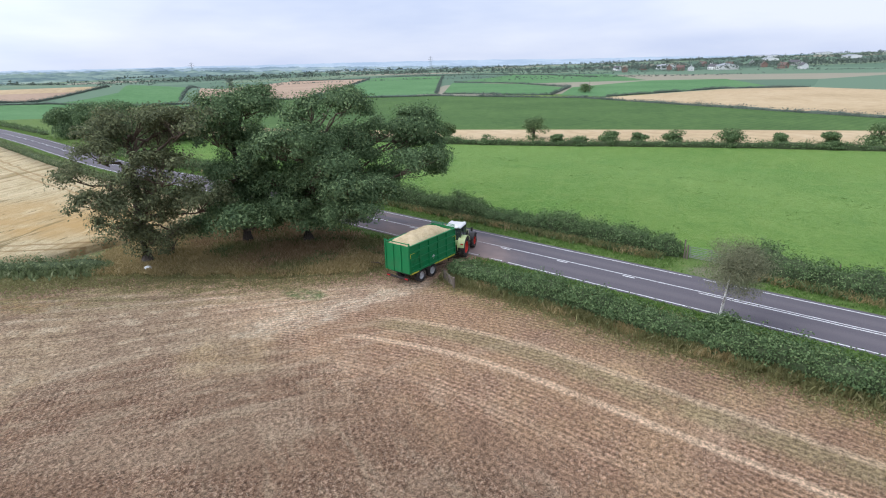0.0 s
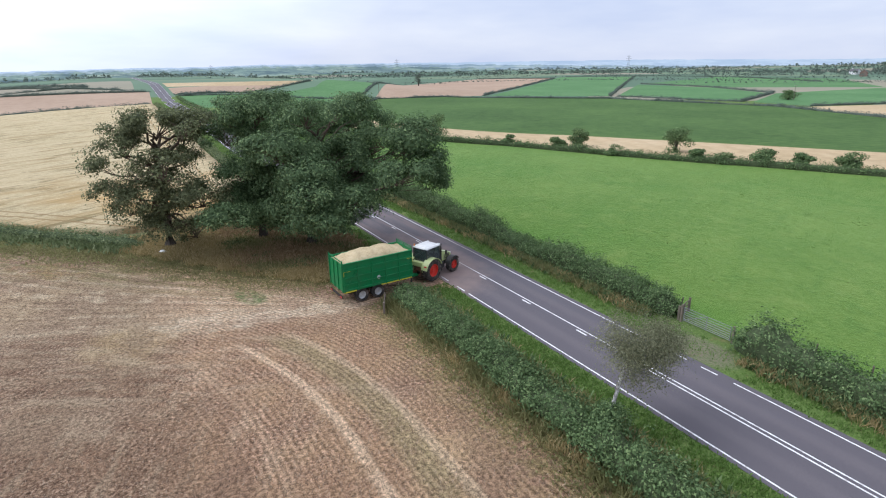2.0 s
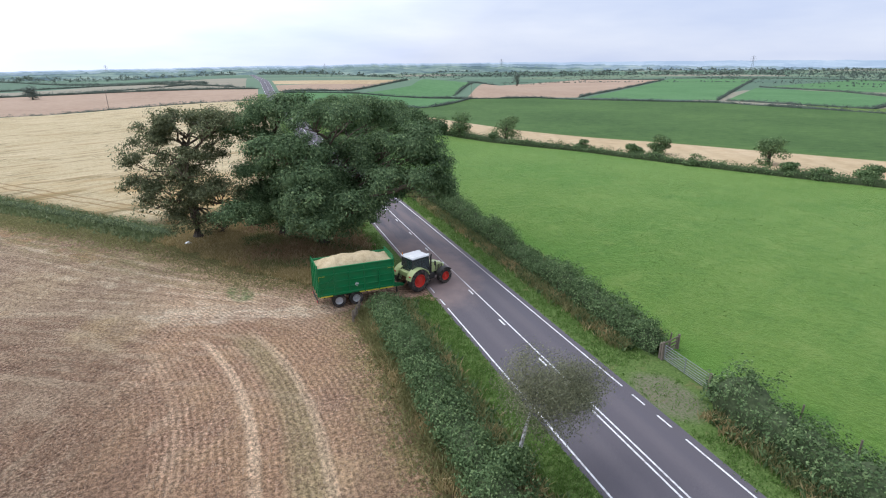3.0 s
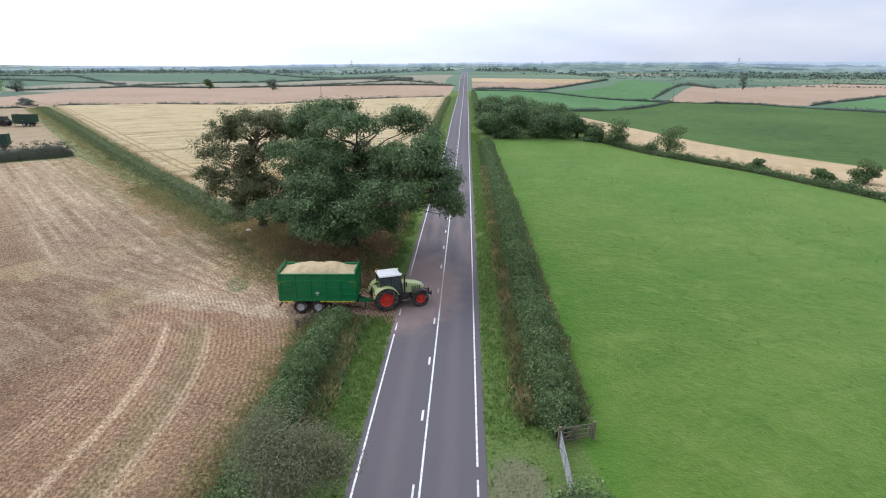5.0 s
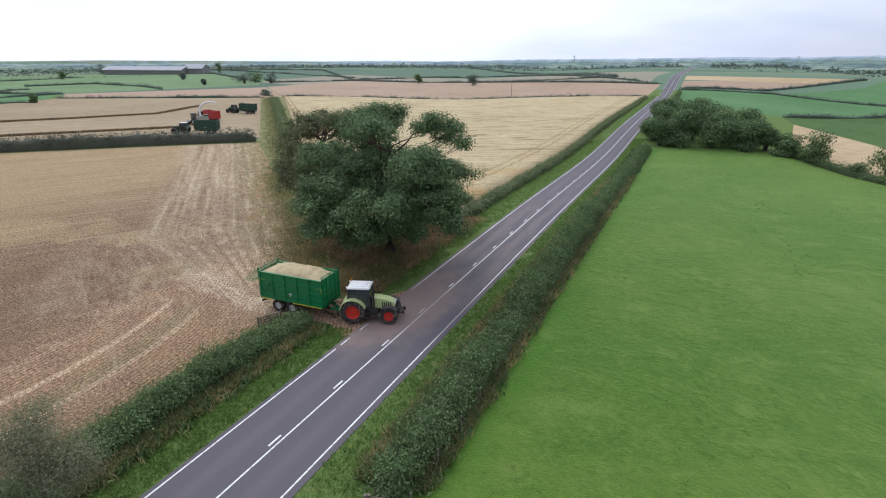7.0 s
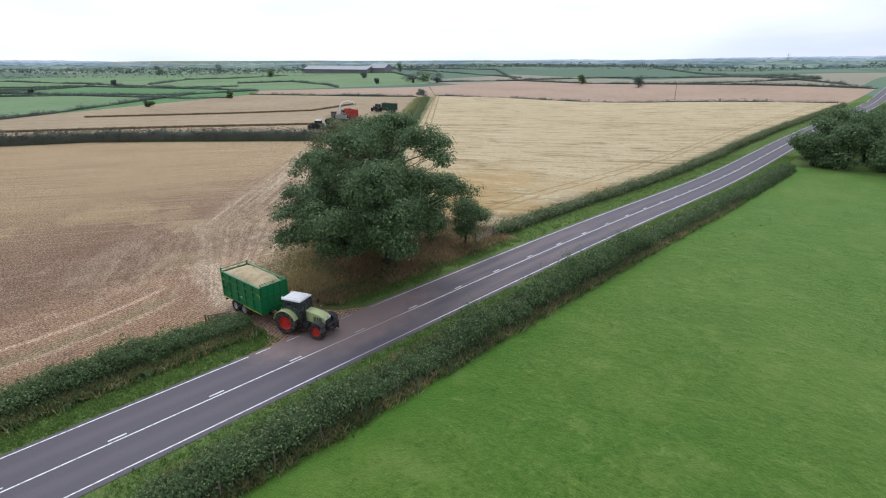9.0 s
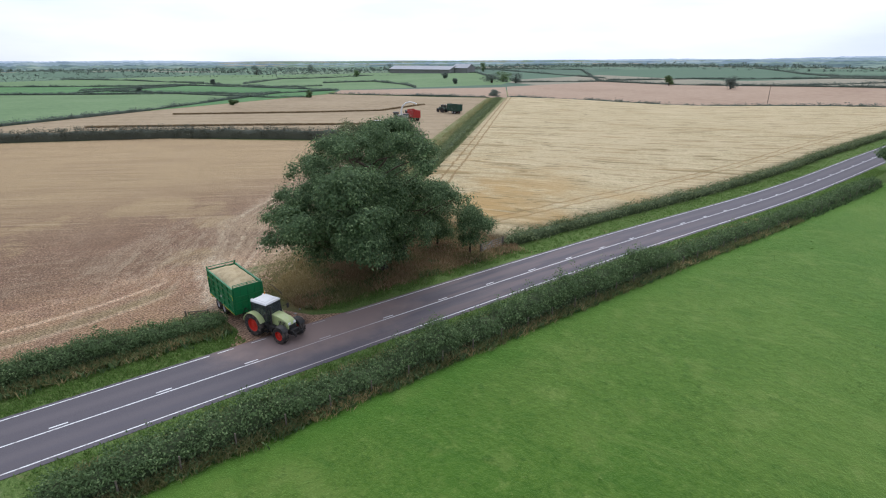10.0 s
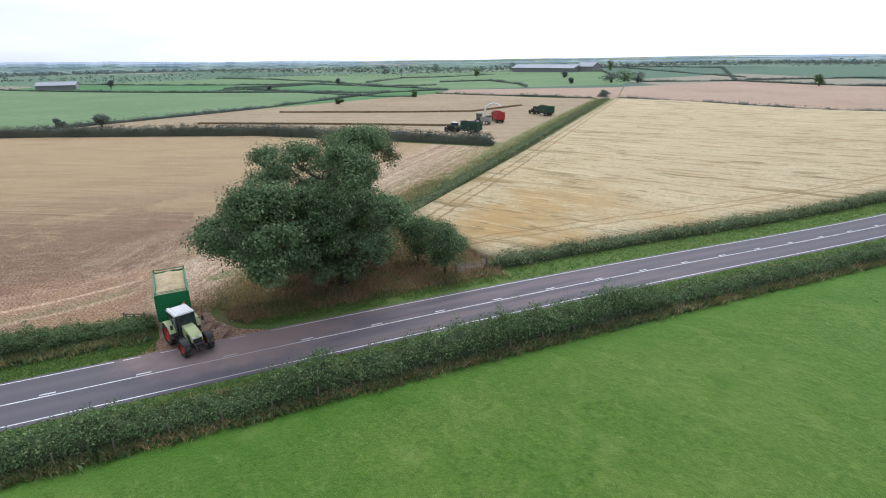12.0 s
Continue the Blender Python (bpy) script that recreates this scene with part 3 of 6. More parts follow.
M_STEEL = plain("galvanised_steel", (0.30, 0.31, 0.31), 0.55, 0.7, 0.4, 5)
M_TIMBER = plain("grey_weathered_timber", (0.2, 0.165, 0.13), 0.9, 0, 0.4, 4, (0.09, 0.075, 0.06), 0.2)
M_WHITE = plain("white_panel", (0.78, 0.77, 0.74), 0.4, 0, 0.2, 3, (0.5, 0.45, 0.38))


# ---- plants ----
RNG = np.random.default_rng(7)
M_OAK = leafy("oak_leaves", (0.056, 0.092, 0.043), (0.145, 0.222, 0.094), (0.305, 0.395, 0.180), 0.34)
M_ASH = leafy("bronzed_leaves", (0.068, 0.080, 0.042), (0.168, 0.188, 0.090), (0.305, 0.330, 0.160), 0.34)
M_HEDGE = leafy("hedge_leaves", (0.056, 0.094, 0.038), (0.148, 0.222, 0.086), (0.280, 0.365, 0.155), 0.3)
M_DARKHEDGE = leafy("dark_hedge_leaves", (0.094, 0.102, 0.078), (0.128, 0.138, 0.100), (0.165, 0.172, 0.122), 0.25)
M_BIRCH = leafy("brown_tree_leaves", (0.115, 0.122, 0.068), (0.225, 0.230, 0.130), (0.345, 0.345, 0.205), 0.35)
# Greyer and bluer than near leaves: distance haze is put into this colour.
M_FARLEAF = leafy("hazed_grey_green_leaves", (0.112, 0.142, 0.116), (0.146, 0.180, 0.144), (0.180, 0.212, 0.168), 0.3)
M_GRASS = leafy("verge_grass", (0.088, 0.156, 0.033), (0.163, 0.270, 0.061), (0.275, 0.348, 0.121), 0.4)
M_SCRUB = leafy("rank_scrub_leaves", (0.110, 0.144, 0.062), (0.205, 0.248, 0.112), (0.320, 0.345, 0.185), 0.35)
M_OLIVE = leafy("olive_grass", (0.140, 0.148, 0.056), (0.275, 0.262, 0.108), (0.430, 0.380, 0.195), 0.45)
M_DRY = leafy("seeding_grass", (0.220, 0.152, 0.078), (0.400, 0.280, 0.155), (0.570, 0.430, 0.260), 0.45)
M_GOLD = leafy("golden_grass", (0.250, 0.200, 0.088), (0.470, 0.370, 0.175), (0.640, 0.520, 0.295), 0.45)
s = Shade("bark", 0.9, 0, 0.2)
b_ = s.noise(9, 5, 0.7, squash=(1, 1))
M_BARK = s.colour(s.ramp(b_, (0.3, (0.035, 0.028, 0.022)), (0.7, (0.12, 0.10, 0.08)))).bump(b_, 0.8, 0.05).m
s = Shade("twigs", 0.95, 0, 0.1)
M_TWIG = s.colour(s.ramp(s.noise(5, 4), (0.3, (0.046, 0.062, 0.030)), (0.7, (0.092, 0.118, 0.056)))).m
s = Shade("silver_bark", 0.8, 0, 0.2)
M_SILVER = s.colour(s.ramp(s.noise(6, 4), (0.35, (0.2, 0.18, 0.16)), (0.55, (0.62, 0.6, 0.56)))).m


s = Shade("grey_brown_limbs", 0.95, 0, 0.1)
b_ = s.noise(4, 5, 0.7)
M_LIMB = s.colour(s.ramp(b_, (0.3, (0.070, 0.053, 0.040)), (0.7, (0.170, 0.130, 0.096)))).bump(b_, 0.8, 0.04).m


def unit(a):
    return a / np.maximum(np.linalg.norm(a, axis=1, keepdims=True), 1e-9)


def leaves(name, pts, out, size, material, parent=None, label="", slim=0.55, jitter=0.9):
    """Small pointed leaf sprays at pts that face roughly along out."""
    n = len(pts)
    nrm = unit(out + RNG.normal(0, jitter, (n, 3)))
    side = unit(np.cross(nrm, RNG.normal(0, 1, (n, 3))))
    run = np.cross(nrm, side)
    ln = (size * RNG.uniform(0.6, 1.35, n))[:, None]
    wd = ln * slim
    a, b = pts - run * ln / 2, pts + run * ln / 2 - nrm * ln * 0.15
    l, r = pts + side * wd / 2 + nrm * ln * 0.08, pts - side * wd / 2 + nrm * ln * 0.08
    v = np.stack([a, l, b, r], 1).reshape(-1, 3)
    f = np.arange(4 * n).reshape(-1, 4)
    return from_arrays(name, v, f, material, parent, label)


def tube_arrays(path, radii, sides=6):
    path, vs, fs = [Vector(p) for p in path], [], []
    for k, p in enumerate(path):
        d = (path[min(k + 1, len(path) - 1)] - path[max(k - 1, 0)]).normalized()
        q = d.to_track_quat("Z", "Y")
        for a in range(sides):
            w = 2 * math.pi * a / sides
            vs.append(p + q @ Vector((math.cos(w) * radii[k], math.sin(w) * radii[k], 0)))
    for k in range(len(path) - 1):
        for a in range(sides):
            b = (a + 1) % sides
            fs.append((k * sides + a, k * sides + b, (k + 1) * sides + b, (k + 1) * sides + a))
    return vs, fs


def tubes(name, runs, material, parent=None, sides=6):
    V, F = [], []
    for path, radii in runs:
        vs, fs = tube_arrays(path, radii, sides)
        F += [tuple(i + len(V) for i in f) for f in fs]
        V += vs
    return from_arrays(name, np.array([tuple(v) for v in V]), np.array(F), material, parent, smooth=True)


def bent(a, b, sag, n=6, wander=0.25):
    a, b = Vector(a), Vector(b)
    out = []
    for k in range(n + 1):
        t = k / n
        p = a.lerp(b, t)
        p.z += sag * math.sin(math.pi * t)
        if 0 < k < n:
            p += Vector(RNG.normal(0, wander, 3))
        out.append(p)
    return out


def tree(name, base, trunk_r, lobes, leaf_mat, label, bark=None, leaf=0.235, per_clump=125, clumps=2.6, fork=0.38, spread=0.43, gaps=-0.02, group="", limb_bark=None, flat=0.76):
    """base: foot of the trunk. lobes: (x, y, z, level radius, upright radius) in the world; each gets a limb, boughs and leaf clumps."""
    bark = bark or M_BARK
    ob = new(name)
    gz = height(base[0], base[1])
    ob.location = (base[0], base[1], gz)
    bx, by = base[0], base[1]
    local = [(x - bx, y - by, z - gz, rh, rv) for x, y, z, rh, rv in lobes]
    top = max(l[2] for l in local)
    mean = np.mean([l[:3] for l in local], axis=0)
    hf = top * fork
    crown_axis = Vector((mean[0] * 0.45, mean[1] * 0.45, top * 0.82))
    trunk = [Vector((0, 0, -0.3)), Vector((0.02, 0, 0.25)), Vector((0, 0.03, hf * 0.5)), Vector((mean[0] * 0.15, mean[1] * 0.15, hf)),
             Vector((mean[0] * 0.3, mean[1] * 0.3, (hf + top * 0.82) / 2)), crown_axis]
    tubes("trunk", [(trunk, [trunk_r * 1.7, trunk_r * 1.15, trunk_r, trunk_r * 0.85, trunk_r * 0.5, trunk_r * 0.15])], bark, ob, 9)
    P, O = [], []
    for x, y, z, rh, rv in local:
        zt = min(max(hf * 0.75, z - 0.6 * math.hypot(x, y)), top * 0.75)
        t = (zt - hf) / max(1e-3, top * 0.82 - hf)
        start = trunk[3].lerp(crown_axis, max(0.0, min(1.0, t))) if zt > hf else Vector((0, 0, zt))
        end = Vector((x, y, z - rv * 0.35))
        lr = trunk_r * max(0.1, 0.125 * rh)
        runs = [(bent(start, end, 0.4, 6, 0.2), [lr, lr * 0.9, lr * 0.8, lr * 0.68, lr * 0.55, lr * 0.42, lr * 0.3])]
        n = int(clumps * (rh * rh + rh * rv) * 1.9) + 7
        d = unit(RNG.normal(0, 1, (n, 3)))
        d[:, 2] = np.where(d[:, 2] < -0.35, -d[:, 2] * 0.7, d[:, 2])
        rr = RNG.uniform(0.35, 1.08, n) ** 0.45
        cs = np.array([x, y, z]) + d * rr[:, None] * np.array([rh, rh, rv])
        keep = np.array([noise.noise(Vector((c[0] + bx, c[1] + by, c[2])) * 0.48) > (gaps if c[2] > 6 else gaps - 0.1) for c in cs])
        cs, d = cs[keep], d[keep]
        for c in cs[: max(5, n // 5)]:
            mid = end.lerp(Vector(c), 0.5) + Vector(RNG.normal(0, 0.2, 3))
            runs.append(([end.lerp(start, RNG.uniform(0, 0.3)), mid, Vector(c)], [lr * 0.3, lr * 0.17, lr * 0.05]))
        tubes("limb", runs, limb_bark or bark, ob, 5)
        for c, w in zip(cs, d):
            m = int(per_clump * RNG.uniform(0.5, 1.4))
            off = np.clip(RNG.normal(0, 1, (m, 3)), -1.7, 1.7) * (spread * 1.2, spread * 1.15, spread * flat) * RNG.uniform(0.7, 1.4)
            P.append(c + off)
            O.append(unit(off) * 0.9 + w * 0.6 + (0, 0, 0.6))
    leaves("crown", np.concatenate(P), np.concatenate(O), leaf, leaf_mat, ob, jitter=0.32)
    return tagged(ob, label, "tree", group)


def hedge(name, line, tall, wide, material, label, density=420, leaf=0.17, core=True, gap=0.0, seed=1, wild=0.25, group="hedgerows", body=None):
    """A hedgerow along a line of (x, y): a dark twiggy body under a coat of leaves."""
    rng = np.random.default_rng(seed)
    seg = [math.dist(a, b) for a, b in zip(line, line[1:])]
    total = sum(seg)
    ob = new(name)
    ob.location = (*line[0], height(*line[0]))
    ox, oy, oz = ob.location

    def at(d):
        for (a, b), l in zip(zip(line, line[1:]), seg):
            if d <= l or (a, b) == (line[-2], line[-1]):
                t = d / l
                ux, uy = (b[0] - a[0]) / l, (b[1] - a[1]) / l
                return a[0] + (b[0] - a[0]) * t, a[1] + (b[1] - a[1]) * t, ux, uy
            d -= l

    def size(d):
        q = noise.noise((d * 0.22, seed * 3.1, 0)) + 0.6 * noise.noise((d * 0.7, seed * 7.7, 4)) + (0.5 * noise.noise((d * 1.7, seed * 2.3, 6)) if leaf < 0.3 else 0)
        end = min(1.0, 0.45 + 0.55 * min(d, total - d) / 1.2)
        if gap:
            end *= 1.0 - gap * sstep(0.0, 0.3, noise.noise((d * 0.035, seed * 5.3, 2)))
        return tall * (1 + wild * q) * end, wide * (1 + 0.35 * noise.noise((d * 0.3, seed * 1.7, 9))) * end

    if core:
        step = 0.8 if leaf < 0.3 else 2.2
        n = max(3, int(total / step))
        V, F, K = [], [], 8
        for k in range(n + 1):
            d = total * k / n
            x, y, ux, uy = at(d)
            h, w = size(d)
            z0 = height(x, y)
            for j in range(K):
                a = math.pi * j / (K - 1)
                r = 0.78 + 0.16 * noise.noise((d * 1.3, j * 0.9, seed))
                lat = math.cos(a) * w / 2 * r * (1.0 if 0 < j < K - 1 else 0.8)
                up = math.sin(a) ** 0.6 * h * r if 0 < j < K - 1 else -0.1
                V.append((x - uy * lat - ox, y + ux * lat - oy, z0 + up - oz))
        for k in range(n):
            for j in range(K - 1):
                F.append((k * K + j, k * K + j + 1, (k + 1) * K + j + 1, (k + 1) * K + j))
        from_arrays("twig_body", np.array(V), np.array(F), body or M_TWIG, ob)
    n = int(total * density)
    nc = max(6, n // 14)
    ds = rng.uniform(0, total, nc)
    P, O = [], []
    for d in ds:
        x, y, ux, uy = at(d)
        h, w = size(d)
        a = rng.uniform(-0.05, 1.05) * math.pi
        lat, up = math.cos(a) * w / 2, max(0.08, abs(math.sin(a)) ** 0.6 * h)
        if up < h * 0.5:
            up = rng.uniform(0.1, 0.9) * h
        r = rng.uniform(0.76, 1.06) + (rng.uniform(0.08, 0.34) if rng.random() < 0.11 else 0)
        m = int(rng.integers(8, 21))
        c = np.array((x - uy * lat * r - ox, y + ux * lat * r - oy, height(x, y) + up * r - oz))
        off = rng.normal(0, 1, (m, 3)) * leaf * (1.25, 1.25, 0.9)
        P.append(c + off)
        O.append(np.array((-uy * math.cos(a), ux * math.cos(a), 0.5 + math.sin(a))) * 0.6 + unit(off) * 0.7)
    leaves("foliage", np.concatenate(P), np.concatenate(O), leaf, material, ob, jitter=0.5)
    return tagged(ob, label, "hedge", group)


T_LABEL = "tall spreading tree with dark green leaves beside the road"
# Leaf masses of the three crowns: x, y, z, level radius, upright radius.
open_high = [(-23.2, 23.2, 13.2, 1.9, 1), (-18.2, 24.4, 12.4, 1.9, 1.2), (-19.8, 19.2, 12.4, 2.5, 1.8), (-19.2, 22.8, 12.4, 2.5, 1.8), (-22, 24, 12, 3, 1.7), (-19.6, 24.5, 10.8, 2.4, 1.8), (-25.4, 22.6, 10.4, 2.5, 1.4), (-23.6, 21.4, 9.6, 2, 1),
     (-27, 23.5, 8.8, 1.6, 0.9), (-19.6, 22.8, 9.2, 1.3, 0.7), (-25.0, 23.0, 12.0, 1.6, 0.9), (-22.2, 18.6, 8.8, 2.5, 1.8)]
open_low = [(-24.6, 22.8, 7.8, 2.6, 1), (-22.4, 21.2, 7.4, 1.9, 1), (-26.4, 22, 6.6, 1.8, 0.9), (-24, 21, 5.8, 2.5, 1.8), (-19.2, 18.6, 5.8, 2.5, 1.8), (-21.3, 22, 5.2, 2.1, 1.4), (-25.6, 21.2, 4.9, 1.7, 1), (-24.2, 24, 3.2, 1.9, 1.2),
     (-20.4, 23, 3, 1.9, 1.3), (-22.2, 22.2, 2.8, 2.5, 1.8), (-19.8, 25.2, 1, 2.5, 1.8)]
mid_high = [(-11.2, 20.6, 14.2, 1.9, 1.1), (-12.6, 20.4, 13.5, 2.5, 1.7), (-14.5, 22, 13.3, 2.8, 1.9), (-15.8, 20.4, 12.6, 1.7, 1.1), (-16.4, 21, 11, 2.4, 1.8), (-13.2, 20.6, 9.6, 2.6, 2), (-14.6, 19.2, 8.4, 1.8, 1.4)]
mid_low = [(-15.5, 20.5, 7.5, 2.4, 1.8), (-12.6, 23, 5.6, 2.8, 2), (-17, 20.2, 4.8, 2.2, 1.4), (-15, 21, 4.6, 2.6, 1.8), (-16.6, 22.5, 2.8, 2.2, 1.4)]
wide_top = [(-7.8, 12, 13.6, 1.8, 1.2), (-3.9, 17.4, 14.3, 1.5, 0.6), (-2.6, 17.9, 13.5, 1.3, 0.6), (-5.1, 17.0, 13.6, 1.1, 0.5), (-3.4, 17.6, 12.4, 0.9, 0.6), (-1.2, 17.4, 12.4, 0.8, 0.5), (-10.2, 14.4, 13, 2.5, 1.8), (-9.4, 17.4, 10.6, 1.9, 1.2), (-1.8, 9.6, 11.2, 2.5, 1.8), (-3.6, 11.6, 10.8, 2.2, 1.5), (-1.7, 9.2, 10.6, 2, 1.5), (-5.4, 14.6, 9.9, 2.4, 1.5), (-13.8, 12.6, 10.6, 2.5, 1.8), (-6.7, 17.4, 9.3, 2.3, 1.5), (-11.5, 13, 10.3, 2.5, 1.7)]
wide_high = [(-12.5, 17, 9.4, 2.4, 1.7), (-8, 15, 9, 3.2, 2.2), (-5.2, 20.9, 8.8, 1.7, 1.0), (-3.8, 20.6, 8.4, 1.8, 1.0), (-2.4, 21.1, 8.6, 1.6, 0.9), (-13.6, 9.6, 8.8, 1.3, 0.8), (-0.6, 9.6, 8.8, 2.5, 1.8), (-5, 14, 8.4, 2.8, 1.9), (-11.6, 10.4, 8.4, 2.1, 1.4), (-2.7, 11.2, 8.3, 2, 1.6), (-4.2, 6.6, 8.2, 2.5, 1.8), (-7.6, 20.5, 8, 2.6, 2)]
wide_low = [(-0.6, 9.6, 7.6, 1.5, 1.1), (0.7, 9.4, 7.3, 1.1, 0.9), (1.2, 9.3, 6.5, 0.7, 0.6), (-10.5, 13.5, 7, 2.8, 1.9), (-11.6, 8.2, 7, 2.1, 1.4), (-12.2, 18.6, 6.8, 2.6, 2), (-9, 15.4, 6.4, 3.2, 2.2), (-4.2, 12.4, 6, 2, 1.4), (-10.4, 10.4, 5.8, 2.3, 1.6), (-5, 17.4, 5.8, 2.4, 1.8)]
wide_skirt = [(-8.4, 8.4, 5.8, 2.5, 1.8), (-11.3, 6.9, 5.1, 1.5, 0.9), (-11.3, 9.2, 5, 2, 1.1), (-7, 12.8, 5, 2.9, 1.6), (-12, 15.6, 4.6, 2.8, 1.7), (-8.5, 20, 4, 2.8, 1.7), (-17.4, 15.6, 4, 2.5, 1.8), (-9.2, 11.6, 3.6, 2.2, 1.2), (-7.2, 15.6, 3.2, 2.6, 1.6), (-12.6, 19.4, 3, 2.4, 1.6), (-11, 14.6, 2.9, 2.6, 1.5)]
tree("tree", (-22.5, 24.8), 0.52, [(x, y, z, rh * 1.14, rv * 1.15) for x, y, z, rh, rv in open_high + open_low], M_ASH, "tall open-crowned tree with bronzed leaves and bare limbs", clumps=1.9, spread=0.37, per_clump=95, gaps=0.0, limb_bark=M_LIMB)
tree("tree", (-13.5, 22.5), 0.5, mid_high + mid_low, M_OAK, T_LABEL, clumps=2.1, spread=0.40, gaps=-0.13, limb_bark=M_LIMB)
tree("tree", (-9.7, 17.5), 0.55, wide_top + wide_high + wide_low + wide_skirt, M_OAK, T_LABEL, clumps=2.1, spread=0.40, gaps=-0.13, limb_bark=M_LIMB)
tree("tree", (-7.8, 28), 0.13, [(-7.2, 28, 3.4, 1.9, 1.4), (-7.6, 27.4, 4.9, 1.4, 1.0), (-6.0, 28.4, 3.8, 1.3, 1.0), (-8.6, 28.6, 3.6, 1.3, 1.1), (-7.4, 28, 1.9, 1.5, 0.9)], M_OAK, "small young tree with green leaves beside a field gate", leaf=0.18, clumps=3.6, spread=0.34, per_clump=80, gaps=-0.4)
tree("tree", (-12.4, 26.8), 0.12, [(-12.2, 26.8, 2.6, 1.8, 1.4), (-11.6, 27.4, 4.2, 1.4, 1.1), (-13.2, 26.2, 3.6, 1.4, 1.1), (-12.0, 27.2, 1.4, 1.4, 0.9)], M_OAK, "small bushy tree under the tall ones", leaf=0.18, clumps=3.6, spread=0.34, per_clump=80, gaps=-0.4)
tree("tree", (-5.95, -20.3), 0.10, [(-5.2, -20.4, 5.2, 1.4, 0.9), (-4.4, -20.5, 4.7, 1.5, 1), (-3.7, -20.8, 3.7, 1.1, 0.9), (-5.7, -19.7, 4.5, 1.1, 0.8), (-3.1, -20.2, 3.5, 0.8, 0.9), (-4.6, -21.3, 4.4, 1.2, 0.9), (-4.7, -20, 3.9, 1.5, 0.9), (-2.7, -20.6, 4.4, 0.7, 0.6), (-5, -20.7, 3, 1.2, 0.7), (-4, -20.1, 2.8, 1, 0.6), (-6.2, -20.9, 4.2, 0.8, 0.7)], M_BIRCH,
     "slender roadside tree with thin brownish leaves and pale stem", bark=M_SILVER, leaf=0.085, clumps=6, spread=0.34, per_clump=100, fork=0.45, gaps=-0.2, limb_bark=M_BARK)

ROADSIDE = "clipped green roadside hedge with brambles and tall grass"
hedge("hedge", [(-7.6, 0.4), (-7.8, -6), (-7.85, -30), (-7.9, -70)], 1.65, 2.15, M_HEDGE, ROADSIDE, 900, 0.155, seed=2, wild=0.5)
hedge("hedge", [(7.65, -13.6), (7.65, 13.6)], 1.85, 2.35, M_HEDGE, ROADSIDE, 860, 0.16, seed=3, wild=0.6)
hedge("hedge", [(7.6, 13.0), (7.6, 44)], 2.2, 2.4, M_HEDGE, "tall green roadside hedge with ragged top", 860, 0.165, seed=13, wild=0.5)
hedge("hedge", [(7.7, 44.4), (7.7, 80), (7.8, 112)], 1.55, 2.2, M_HEDGE, "low gappy roadside hedge among rough grass", 340, 0.2, seed=12, wild=0.5)
hedge("hedge", [(7.3, -18.6), (7.6, -40), (7.8, -80)], 2.2, 3.0, M_HEDGE, ROADSIDE, 560, seed=4, wild=0.4)
hedge("hedge", [(-7.6, 33.4), (-7.6, 120), (-7.6, 278)], 1.3, 2.0, M_SCRUB, "low rough hedge between road and barley field", 110, 0.26, seed=5)
hedge("hedge", [(6.9, 163), (6.7, 230), (6.5, 323.2)], 1.2, 1.9, M_HEDGE, "low rough hedge between road and far fields", 50, 0.36, seed=9)
hedge("hedge", [(-82, 75.5), (-94, 63.5), (-132, 24), (-161, -33), (-191, -100), (-240, -250)], 3.0, 3.2, M_DARKHEDGE, "dark clipped hedge between two stubble fields", 120, 0.36, seed=6, wild=0.2, body=M_DARKHEDGE)
hedge("hedge", [(-25.5, 26.6), (-57.4, 60.3), (-111.4, 119.6), (-150, 162)], 1.0, 2.2, M_SCRUB, "rough bank of scrub and grass along the field track", 110, 0.26, seed=7)
hedge("hedge", [(37, 125), (48, 104), (67, 86), (83, 56), (96, 33), (111, 1.5), (131, -50)], 1.6, 2.2, M_HEDGE, "gappy field hedge at the pasture's edge", 90, 0.34, seed=8, wild=0.5)
FAR_HEDGE = "clipped dark hedge between far fields"
FAR_SEEDS = iter(range(20, 80))
# Twigs of far hedges, greyed by the same haze in their colour.
s = Shade("hazed_grey_green_twigs", 0.95, 0, 0.1)
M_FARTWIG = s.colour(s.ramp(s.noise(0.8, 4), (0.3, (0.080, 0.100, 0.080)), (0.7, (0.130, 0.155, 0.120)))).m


def far_hedge(line):
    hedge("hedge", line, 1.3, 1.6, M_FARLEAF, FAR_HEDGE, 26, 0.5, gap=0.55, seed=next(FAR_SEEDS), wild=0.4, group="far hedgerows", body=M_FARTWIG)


far_hedge([(-10, 283), (-40, 268), (-72, 252), (-100, 237), (-132, 220), (-176, 197)])
far_hedge([(-6.16, 354.1), (-112.3, 361.6), (-248, 371), (-290, 318)])
far_hedge([(-184, 192), (-207, 176), (-269, 141)])
far_hedge([(-177, -49), (-222, 32), (-297, 119), (-301, 164)])
far_hedge([(-297, 119), (-394, 11), (-574, -146)])
far_hedge([(-301, 164), (-472, 113), (-650, -107)])
far_hedge([(-394, 11), (-431, 60), (-471, 112)])
far_hedge([(48, 221), (124.7, 307.5), (174.2, 304.2), (250, 225), (265, 125), (233, 49), (203, -21)])
far_hedge([(6.96, 327.8), (54.23, 333), (101, 315), (124.2, 308.9)])
far_hedge([(119.5, 321.5), (261.9, 564.4), (305, 758)])
far_hedge([(204.6, 300.6), (535, 602), (469, 706)])
far_hedge([(268, 240), (657, 563)])
far_hedge([(270, 236), (283, 155), (373, 189), (421, 268)])
far_hedge([(444, 366), (423, 267)])
